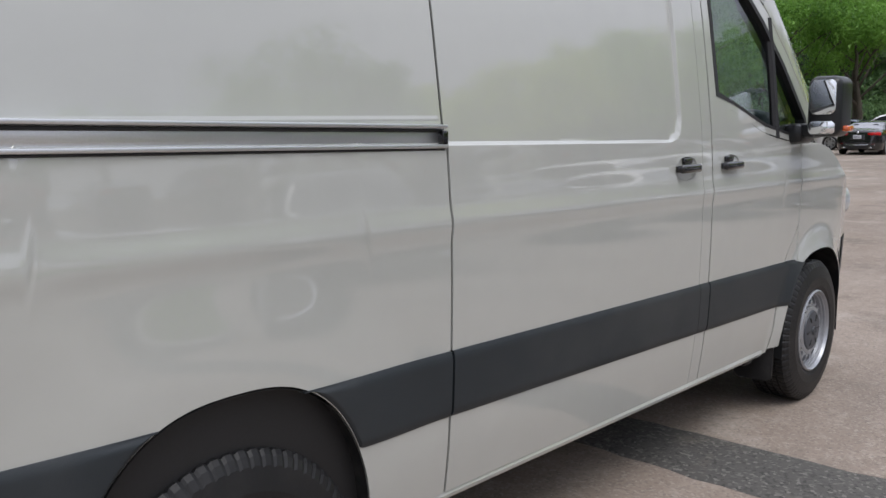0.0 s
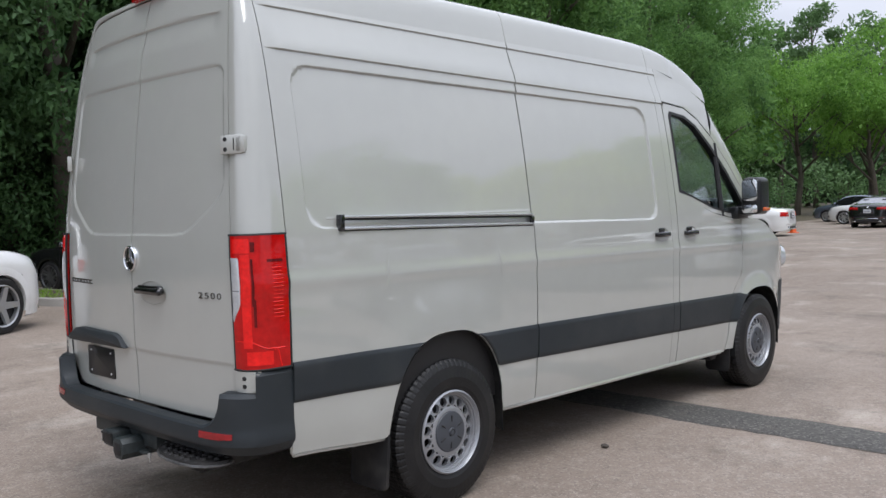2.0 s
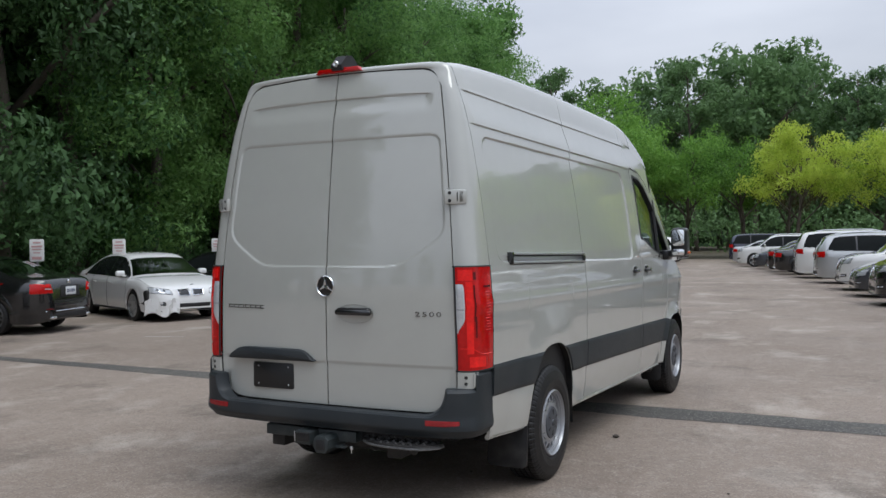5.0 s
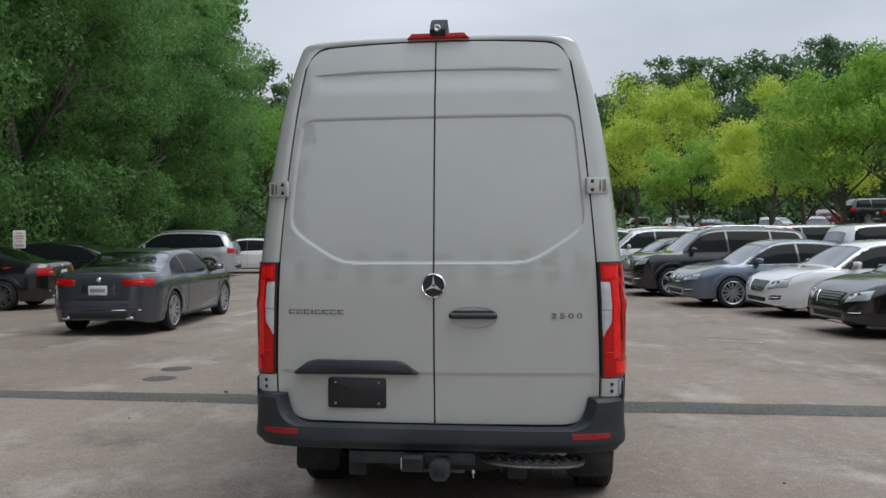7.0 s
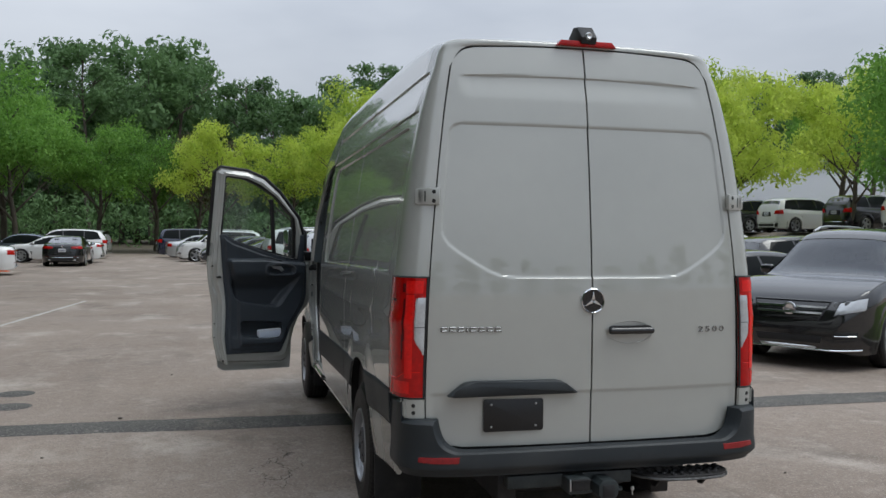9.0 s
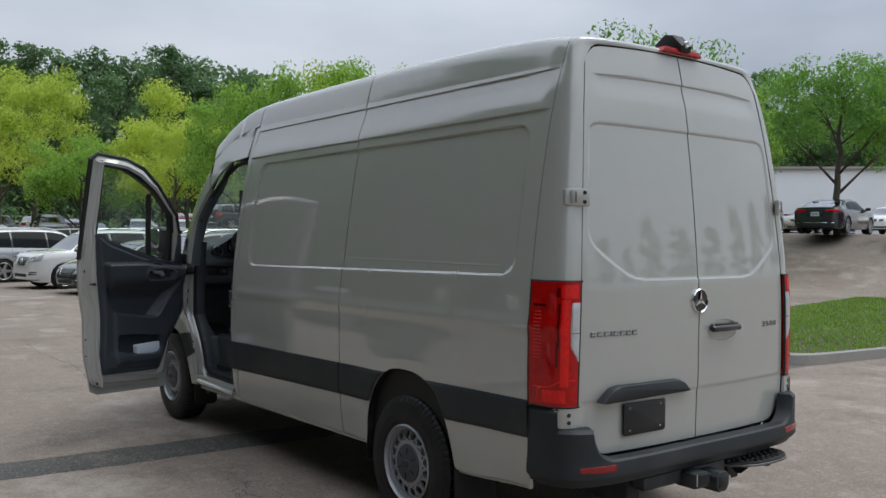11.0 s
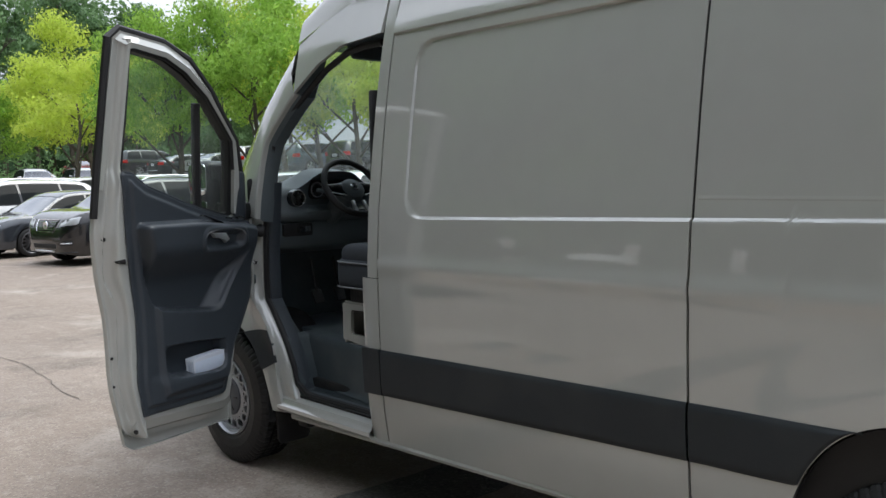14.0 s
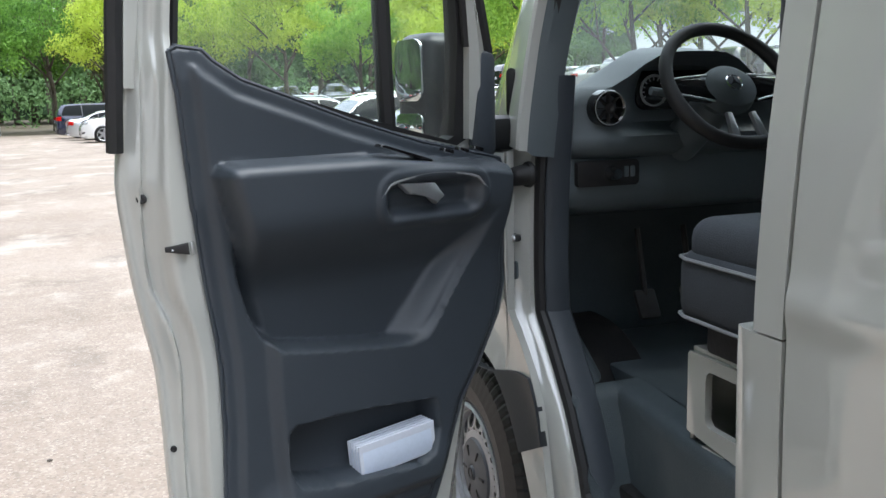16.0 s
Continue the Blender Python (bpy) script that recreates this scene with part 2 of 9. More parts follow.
LEAF_LOT = leafy("young_yellow_green_leaves", (0.21, 0.34, 0.04), (0.54, 0.64, 0.11), 0.6)
LEAF_OAK = leafy("mid_green_leaves", (0.055, 0.140, 0.025), (0.20, 0.38, 0.07), 0.5)
# the haze of distance is put into this colour
LEAF_FAR = leafy("hazed_far_leaves", (0.040, 0.088, 0.040), (0.135, 0.235, 0.088), 0.4)
LEAF_RUST = leafy("rusty_magnolia_leaves", (0.03, 0.05, 0.018), (0.11, 0.095, 0.040), 0.25)
BARK = surface("grey_brown_bark", (0.095, 0.080, 0.064), 0.9, 0, 0.35, 3, 40, bump=0.8)
MOSS = surface("hanging_grey_moss", (0.19, 0.20, 0.15), 0.9, 0, 0.25, 5, 60)


# ---------------------------------------------------------------- mesh helpers
def part(name, bm, material, parent, label="", sharp=32, flip=False):
    """Links a bmesh as one mesh object under a thing or a part."""
    me = bpy.data.meshes.new(name)
    if flip:
        bmesh.ops.reverse_faces(bm, faces=bm.faces[:])
    bm.to_mesh(me)
    bm.free()
    for p in me.polygons:
        p.use_smooth = True
    me.set_sharp_from_angle(angle=radians(sharp))
    me.materials.append(material)
    ob = new(name, me)
    ob.parent = parent
    if label:
        ob["label"] = label
    return ob


def thing(name, label, category, group="", kind="", m=None):
    ob = new(name)
    ob.empty_display_size = 0.2
    if m is not None:
        ob.matrix_basis = m
    return tagged(ob, label, category, group, kind)


def box(bm, c, s, bevel=0.0, m=None, seg=2):
    """A box with centre c and size s, its edges rounded."""
    r = bmesh.ops.create_cube(bm, size=1.0)
    vs = r["verts"]
    bmesh.ops.scale(bm, verts=vs, vec=s)
    if bevel:
        es = list({e for v in vs for e in v.link_edges})
        out = bmesh.ops.bevel(bm, geom=es, offset=bevel, segments=seg, profile=0.5, affect="EDGES")
        vs = list({v for f in out["faces"] for v in f.verts} | {v for v in vs if v.is_valid})
    mm = Matrix.Translation(c)
    if m is not None:
        mm = mm @ m
    bmesh.ops.transform(bm, matrix=mm, verts=vs)
    return vs


def tube(bm, pts, r, n=8, r2=None, caps=True):
    """A round bar along the points, tapering from r to r2."""
    pts = [Vector(p) for p in pts]
    r2 = r if r2 is None else r2
    rings = []
    for i, p in enumerate(pts):
        d = (pts[min(i + 1, len(pts) - 1)] - pts[max(i - 1, 0)]).normalized()
        a = d.orthogonal().normalized() if i == 0 else (rings[-1][1] - d * rings[-1][1].dot(d)).normalized()
        b = d.cross(a)
        rr = r + (r2 - r) * i / max(1, len(pts) - 1)
        rings.append(([bm.verts.new(p + a * rr * math.cos(2 * math.pi * k / n) + b * rr * math.sin(2 * math.pi * k / n)) for k in range(n)], a))
    for (x, _), (y, _) in zip(rings, rings[1:]):
        for k in range(n):
            bm.faces.new((x[k], x[(k + 1) % n], y[(k + 1) % n], y[k]))
    if caps:
        bm.faces.new(rings[0][0][::-1])
        bm.faces.new(rings[-1][0])


def lathe(bm, prof, n=48, axis="x", centre=(0, 0, 0), close=False):
    """Turns a profile of (along, radius) about an axis."""
    rings = []
    for a, r in prof:
        ring = []
        for k in range(n):
            c, s = math.cos(2 * math.pi * k / n), math.sin(2 * math.pi * k / n)
            p = {"x": (a, r * c, r * s), "y": (r * s, a, r * c), "z": (r * c, r * s, a)}[axis]
            ring.append(bm.verts.new(Vector(p) + Vector(centre)))
        rings.append(ring)
    for x, y in zip(rings, rings[1:]):
        for k in range(n):
            bm.faces.new((x[k], x[(k + 1) % n], y[(k + 1) % n], y[k]))
    if close:
        bm.faces.new(rings[0][::-1])
        bm.faces.new(rings[-1])
    return rings


def sheet(bm, rows):
    """Joins rows of points (each of equal length) into a quad sheet."""
    vs = [[bm.verts.new(p) for p in r] for r in rows]
    for a, b in zip(vs, vs[1:]):
        for k in range(len(a) - 1):
            bm.faces.new((a[k], a[k + 1], b[k + 1], b[k]))
    return vs


def rim(bm, vec):
    """Folds the open border of a sheet over by vec, to give it an edge."""
    es = [e for e in bm.edges if e.is_boundary]
    r = bmesh.ops.extrude_edge_only(bm, edges=es)
    bmesh.ops.translate(bm, verts=[g for g in r["geom"] if isinstance(g, bmesh.types.BMVert)], vec=vec)


def prism(bm, poly, depth, m=Matrix(), bevel=0.0):
    """A plate: the polygon (x, y) made depth thick along z, then moved by m."""
    lo = [bm.verts.new((x, y, 0)) for x, y in poly]
    hi = [bm.verts.new((x, y, depth)) for x, y in poly]
    n = len(poly)
    fs = [bm.faces.new(lo[::-1]), bm.faces.new(hi)]
    fs += [bm.faces.new((lo[i], lo[(i + 1) % n], hi[(i + 1) % n], hi[i])) for i in range(n)]
    vs = lo + hi
    if bevel:
        es = list(fs[1].edges)
        out = bmesh.ops.bevel(bm, geom=es, offset=bevel, segments=2, profile=0.5, affect="EDGES")
        vs = list({v for v in vs if v.is_valid} | {v for f in out["faces"] for v in f.verts})
    bmesh.ops.recalc_face_normals(bm, faces=list({f for v in vs for f in v.link_faces}))
    bmesh.ops.transform(bm, matrix=m, verts=vs)


def rounded(w, h, r, n=5):
    """A rectangle with round corners as a list of (x, y)."""
    out = []
    for cx, cy, a0 in ((w / 2 - r, h / 2 - r, 0), (-w / 2 + r, h / 2 - r, 90), (-w / 2 + r, -h / 2 + r, 180), (w / 2 - r, -h / 2 + r, 270)):
        for k in range(n + 1):
            a = radians(a0 + 90 * k / n)
            out.append((cx + r * math.cos(a), cy + r * math.sin(a)))
    return out


def lerp(table, t):
    """Linear reading of a table of (t, value)."""
    return float(np.interp(t, [a for a, _ in table], [b for _, b in table]))


def smooth(table, t):
    """Smooth reading of a table of (t, value)."""
    n = len(table)
    if t <= table[0][0]:
        return table[0][1]
    if t >= table[-1][0]:
        return table[-1][1]
    i = next(k for k in range(n - 1) if table[k][0] <= t <= table[k + 1][0])
    (t0, a), (t1, b) = table[i], table[i + 1]
    m0 = (b - table[i - 1][1]) / (t1 - table[i - 1][0]) if i else (b - a) / (t1 - t0)
    m1 = (table[i + 2][1] - a) / (table[i + 2][0] - t0) if i + 2 < n else (b - a) / (t1 - t0)
    h, u = t1 - t0, (t - t0) / (t1 - t0)
    return (2 * u**3 - 3 * u**2 + 1) * a + (u**3 - 2 * u**2 + u) * h * m0 + (3 * u**2 - 2 * u**3) * b + (u**3 - u**2) * h * m1


def step(a, b, x):
    u = min(1.0, max(0.0, (x - a) / (b - a)))
    return u * u * (3 - 2 * u)


def sdf_round(y, z, y0, y1, z0, z1, r):
    """Signed distance to a rectangle with round corners (below 0 inside)."""
    qy, qz = abs(y - (y0 + y1) / 2) - (y1 - y0) / 2 + r, abs(z - (z0 + z1) / 2) - (z1 - z0) / 2 + r
    return math.hypot(max(qy, 0), max(qz, 0)) + min(max(qy, qz), 0) - r


def sdf_poly(y, z, poly):
    """Signed distance to a polygon (below 0 inside)."""
    d, inside, n = 1e9, False, len(poly)
    for i in range(n):
        (ax, ay), (bx, by) = poly[i], poly[(i + 1) % n]
        ex, ey, wx, wy = bx - ax, by - ay, y - ax, z - ay
        t = min(1, max(0, (wx * ex + wy * ey) / (ex * ex + ey * ey)))
        d = min(d, math.hypot(wx - ex * t, wy - ey * t))
        if (ay > z) != (by > z) and y < ex * (z - ay) / (by - ay) + ax:
            inside = not inside
    return -d if inside else d


# ---------------------------------------------------------------- the cargo van
# It stands along y with its tail at y = 0 and its nose at y = 5.9.
van = thing("cargo_van", "pale grey high-roof cargo van with driver door standing open", "van")
REAR_AXLE, FRONT_AXLE, HUB = 1.285, 4.97, 0.384
HALF = [(0.30, 0.925), (0.45, 0.950), (0.60, 0.968), (0.90, 0.982), (1.20, 0.985), (1.45, 0.972), (1.55, 0.962), (1.90, 0.918), (2.20, 0.868), (2.40, 0.822), (2.53, 0.780)]
HALF_Z, HALF_X = [a for a, _ in HALF], [b for _, b in HALF]


def half(y, z):
    """Half the van's width at a place along it and a height."""
    x = smooth(HALF, z)
    if y > 5.12:
        x *= 1 - 0.27 * ((y - 5.12) / 0.81) ** 3.0
    return x


def sill(y):
    return 0.465 - 0.021 * y + 0.030 * step(0.85, 0.28, y)


def band_top(y):
    return 0.913 - 0.0225 * y


def band_bot(y):
    return 0.735 - 0.033 * y


def arch(y):
    """Height of the wheel openings' upper edge, or 0 away from them."""
    for c, ry, rz in ((REAR_AXLE, 0.435, 0.537), (FRONT_AXLE + 0.02, 0.425, 0.450)):
        u = abs(y - c) / ry
        if u < 1:
            return HUB + rz * (1 - u**2.6) ** (1 / 2.0)
    return 0.0


def bulge(y, z):
    """The flares round the wheels and the rounded shoulder line."""
    d = 0.0
    for c, k, r0, r1 in ((REAR_AXLE, 0.014, 0.50, 0.78), (FRONT_AXLE + 0.03, 0.034, 0.40, 0.56)):
        r = math.hypot(y - c, (z - HUB) * 0.95)
        d += k * (1 - step(r0, r1, r))
    d += 0.007 * math.exp(-((z - (1.265 - 0.012 * y)) / 0.035) ** 2)
    return d


def swage_rear(y, z):
    """The pressed panel field in the rear side wall."""
    s = sdf_round(y, z, 0.40, 2.6, 1.498 - 0.018 * y, 2.252 - 0.010 * y, 0.112)
    return -0.013 * (1 - step(-0.009, 0.001, s))


def swage_mid(y, z):
    s = sdf_round(y, z, 1.5, 3.445, 1.498 - 0.018 * y, 2.252 - 0.010 * y, 0.112)
    return -0.013 * (1 - step(-0.009, 0.001, s))


def gutter(y, z):
    """Two lapped joints under the roof: the sheet above each stands proud of the one below."""
    a, b = z - lap_low(y), z - lap_high(y)
    lap = 0.011 * step(-0.003, 0.003, a) * (1 - step(0.01, 0.15, a)) + 0.010 * step(-0.003, 0.003, b) * (1 - step(0.0, 0.6, b))
    return step(0.28, 0.36, y) * lap


def lap_low(y):
    return 2.312 - 0.012 * y


def lap_high(y):
    return 2.511 - 0.008 * y


def wall_panel(y0, y1, lo, hi, s, relief, fine=0.0145, lift=0.0, lines=(), levels=None):
    """A sheet of side wall between two seams, s = 1 on the right and -1 on the left."""
    bm = bmesh.new()
    n = max(2, int((y1 - y0) / fine))
    ys = sorted(set([y0 + (y1 - y0) * i / n for i in range(n + 1)] + [v for v in lines if y0 < v < y1]))
    rows = []
    zs = [hi(y) - lo(y) for y in ys]
    m = max(2, int(max(zs) / fine))
    for y in ys:
        a, b = lo(y), hi(y)
        row = []
        hs = [a + (b - a) * k / m for k in range(m + 1)]
        if levels:
            hs = sorted(hs + [q for q in levels(y)])
        for z in hs:
            row.append((s * (half(y, z) + bulge(y, z) + relief(y, z) + lift), y, z))
        rows.append(row if s < 0 else row[::-1])
    sheet(bm, rows)
    rim(bm, (-s * 0.02, 0, 0))
    return bm


def low(y):
    return max(sill(y), arch(y))


def band(y0, y1, s, parent, lift=0.011):
    """A length of dark side cladding with rounded long edges."""
    def rel(y, z):
        e = min(z - max(band_bot(y), arch(y)), band_top(y) - z)
        return -0.008 * (1 - step(0.0, 0.018, e))
    def lo(y):
        return min(max(band_bot(y), arch(y) + 0.004), band_top(y) - 0.004)
    return part("side_cladding", wall_panel(y0, y1, lo, band_top, s, rel, 0.012, lift), CLAD, parent, "dark grey grained plastic cladding")


def laps(y):
    """Heights at which the lapped joints turn."""
    a, b = lap_low(y), lap_high(y)
    return [a - 0.004, a - 0.002, a + 0.001, a + 0.004, b - 0.004, b - 0.002, b + 0.001, b + 0.004]


def creases(y):
    """Heights at which the sheet turns sharply."""
    b, c = 1.498 - 0.018 * y, 2.252 - 0.010 * y
    return [b - 0.002, b + 0.002, b + 0.006, b + 0.010, c - 0.010, c - 0.006, c - 0.002, c + 0.002] + laps(y)


def swage_lines(y):
    q = 1 if y < 1 else -1
    return [y + q * d for d in (-0.003, 0.002, 0.007, 0.011)]


GAP = 0.0050
SEAM_A, SEAM_B = 2.035, 3.705
TOP = 2.53
SIDE_Y = 0.278
for s in (1, -1):
    q = part("rear_side_panel", wall_panel(SIDE_Y, SEAM_A - GAP, low, lambda y: TOP, s, lambda y, z: swage_rear(y, z) + gutter(y, z), 0.013, levels=creases, lines=swage_lines(0.40)), VAN_PAINT, van)
    band(SIDE_Y, REAR_AXLE - 0.195, s, q)
    band(REAR_AXLE + 0.195, SEAM_A - GAP, s, q)
    end = 3.615 + (0.0035 if s > 0 else 0.0)
    d = part("sliding_door" if s > 0 else "side_wall_panel", wall_panel(SEAM_A + GAP, end - GAP, low, lambda y: TOP, s, lambda y, z: swage_mid(y, z) + gutter(y, z), 0.013, levels=creases, lines=swage_lines(3.445)), VAN_PAINT, van)
    band(SEAM_A + GAP, end - GAP, s, d)
    # sill rail under the doors
    bm = bmesh.new()
    tube(bm, [(s * 0.925, 1.72, sill(1.72) - 0.012), (s * 0.925, 4.42, sill(4.42) - 0.012)], 0.020, 8)
    part("sill_rail", bm, VAN_PAINT, van)
    # tail end of the lower side, drawn in under the bumper
    bm = bmesh.new()
    tube(bm, [(s * 0.93, 0.30 + 0.58 * i / 8, sill(0.30 + 0.58 * i / 8) - 0.008) for i in range(9)], 0.016, 8)
    part("sill_rail", bm, VAN_PAINT, van)

# right side: centre post between the sliding door and the cab door
post = part("centre_post", wall_panel(3.615 + 0.0015, SEAM_B - GAP, low, lambda y: TOP, 1, lambda y, z: gutter(y, z), 0.014, levels=laps), VAN_PAINT, van)
band(3.615 + 0.0015, SEAM_B - GAP, 1, post)
# black strips added behind the body's seams to darken the gaps
for s, y, hi in ((1, SEAM_A, TOP), (-1, SEAM_A, TOP), (-1, 3.615, TOP), (1, SEAM_B, 1.56)):
    part("seam_seal", wall_panel(y - 0.012, y + 0.012, low, lambda q: hi - 0.01, s, lambda q, z: swage_rear(q, z) * (q < 2.5) + gutter(q, z), 0.008, -0.012), SEAL, van)
# door rail of the sliding door, falling slightly to the front
RAIL = pose(half(1, 1.5), 1.31, 1.499, -1.1)


for s in (1, -1):
    bm = bmesh.new()
    sheet(bm, [[(s * (half(y, 1.534 + dz) - 0.013 + o), y, 1.534 + dz) for dz, o in ((-0.004, 0.0), (-0.001, 0.0012), (0.002, 0.0009), (0.010, 0.0))] for y in [0.52 + 1.50 * i / 40 for i in range(41)]])
    part("panel_crease", bm, VAN_PAINT, van, flip=(s > 0))


def rail_part(name, x, z, w, h, mat, parent, y=0.0, ln=1.44, bev=0.003, label=""):
    bm = bmesh.new()
    box(bm, (x, y, z), (w, ln, h), bev)
    bmesh.ops.transform(bm, matrix=RAIL, verts=bm.verts[:])
    return part(name, bm, mat, parent, label)


rail = rail_part("door_rail", -0.002, 0.028, 0.030, 0.011, ALU, van, label="bright aluminium slide rail")
rail_part("rail_lower_lip", -0.002, -0.027, 0.030, 0.011, ALU, rail)
rail_part("rail_channel", -0.012, 0.0, 0.010, 0.046, ALU, rail)
# black strips stand for the shade under the rail's two lips
rail_part("rail_shadow_gap", -0.006, 0.016, 0.012, 0.009, SEAL, rail, ln=1.43)
rail_part("rail_shadow_gap", 0.000, -0.036, 0.014, 0.006, SEAL, rail, ln=1.43)
rail_part("rail_end_cap", 0.004, 0.0, 0.036, 0.078, GLOSSBLACK, rail, y=-0.725, ln=0.026, bev=0.005)
rail_part("rail_end_cap", -0.004, -0.008, 0.030, 0.05, GLOSSBLACK, rail, y=0.712, ln=0.026, bev=0.005)
# handle of the sliding door
sl = [o for o in van.children if o.name.startswith("sliding_door")][0]
bm = bmesh.new()
lathe(bm, [(-0.012, 0.0), (-0.010, 0.05), (0.003, 0.064)], 26, "x", (0, 0, 0))
bmesh.ops.scale(bm, verts=bm.verts[:], vec=(1, 1.45, 0.75))
bmesh.ops.transform(bm, matrix=Matrix.Translation((half(3.47, 1.335) + 0.002, 3.465, 1.330)), verts=bm.verts[:])
part("handle_cup", bm, VAN_PAINT, sl)
bm = bmesh.new()
hx = half(3.47, 1.33)
box(bm, (hx + 0.022, 3.465, 1.330), (0.024, 0.165, 0.034), 0.011, seg=3)
for dy in (-0.07, 0.07):
    box(bm, (hx + 0.006, 3.465 + dy, 1.330), (0.03, 0.03, 0.028), 0.008)
box(bm, (hx + 0.004, 3.465, 1.360), (0.02, 0.07, 0.026), 0.008)
part("door_handle", bm, GLOSSBLACK, sl, "black door handle")

# roof
def roof_join(y):
    """Height at which the roof sheet leaves the side wall."""
    return TOP - (0.20 * ((y - 3.6) / 0.75) ** 1.8 if y > 3.6 else 0.0)


ROOF_ARC = [(0.0, 1.0, 0.0), (0.12, 0.986, 0.22), (0.24, 0.970, 0.45), (0.36, 0.951, 0.66), (0.46, 0.926, 0.79), (0.55, 0.885, 0.868), (0.64, 0.80, 0.918), (0.76, 0.60, 0.958), (0.85, 0.40, 0.980), (0.93, 0.20, 0.995), (1.0, 0.0, 1.0)]


def roof_arc(u):
    """Share of the half width and of the rise, from the side wall (u = 0) to the crown (u = 1)."""
    return smooth([(a, b) for a, b, _ in ROOF_ARC], u), smooth([(a, c) for a, _, c in ROOF_ARC], u)


bm = bmesh.new()
ROOF_TOP = [(0.20, 2.680), (0.5, 2.725), (1.2, 2.760), (2.2, 2.765), (3.2, 2.750), (3.7, 2.730), (4.0, 2.680), (4.20, 2.600), (4.38, 2.485)]
rows = []
ys = sorted([SIDE_Y + (4.38 - SIDE_Y) * i / 160 for i in range(161)] + [v + d for v in (SEAM_A, 3.62) for d in (-0.006, -0.002, 0.002, 0.006)])
for y in ys:
    zt = smooth(ROOF_TOP, y)
    z0 = roof_join(y)
    x0 = half(y, z0) + gutter(y, z0)
    g = -0.005 if min(abs(y - SEAM_A), abs(y - 3.62)) < 0.003 else 0.0
    row = []
    for k in range(-30, 31):
        ux, uz = roof_arc(1 - abs(k) / 30)
        ux = math.copysign(ux, k)
        flute = 0.006 * math.exp(-((abs(ux) - 0.62) / 0.05) ** 2)
        bow = 0.13 * (1 - ux * ux) * step(3.85, 4.38, y)
        row.append((ux * (x0 + g), y + bow, z0 + (zt - z0) * uz + g - flute * uz))
    rows.append(row)
sheet(bm, rows)
part("roof", bm, VAN_PAINT, van, flip=True)


# rear corner posts, lamps and bumper share one rounded corner
def corner(z, u, lift=0.0, s=1):
    """The rounded rear corner: u = 0 at the side seam, 1 at the rear door's edge."""
    xo = half(SIDE_Y, z) + bulge(SIDE_Y, z) + lift
    xi = door_edge(min(z, 2.35)) + 0.006
    yr = rear_y(z) + 0.035
    a = u * math.pi / 2
    n = 0.72
    x = xi + (xo - xi) * math.cos(a) ** n
    y = SIDE_Y - GAP - (SIDE_Y - GAP - yr + lift) * math.sin(a) ** n
    return (s * x, y, z)


REAR = [(0.45, 0.035), (0.65, 0.040), (1.0, 0.035), (1.45, 0.040), (1.9, 0.080), (2.25, 0.125), (2.5, 0.168), (2.70, 0.215)]
EDGE = [(0.64, 0.79), (0.70, 0.825), (0.83, 0.843), (1.20, 0.838), (1.50, 0.825), (1.95, 0.785), (2.30, 0.742), (2.50, 0.712), (2.65, 0.685)]


def rear_y(z, x=0.0):
    return smooth(REAR, z) + 0.045 * (abs(x) / 0.84) ** 2.4


def door_edge(z):
    return smooth(EDGE, z)


def corner_piece(name, z0, z1, mat, parent, s, lift=0.0, u0=0.0, u1=1.0, label="", nz=None, nu=22, lo=None):
    bm = bmesh.new()
    nz = nz or max(3, int((z1 - z0) / 0.02))
    rows = []
    for i in range(nz + 1):
        z = z0 + (z1 - z0) * i / nz
        rows.append([corner(z, u0 + (u1 - u0) * k / nu, lift, s) for k in range(nu + 1)])
    sheet(bm, rows)
    rim(bm, (-s * 0.01, 0.014, 0))
    return part(name, bm, mat, parent, label, flip=(s > 0))


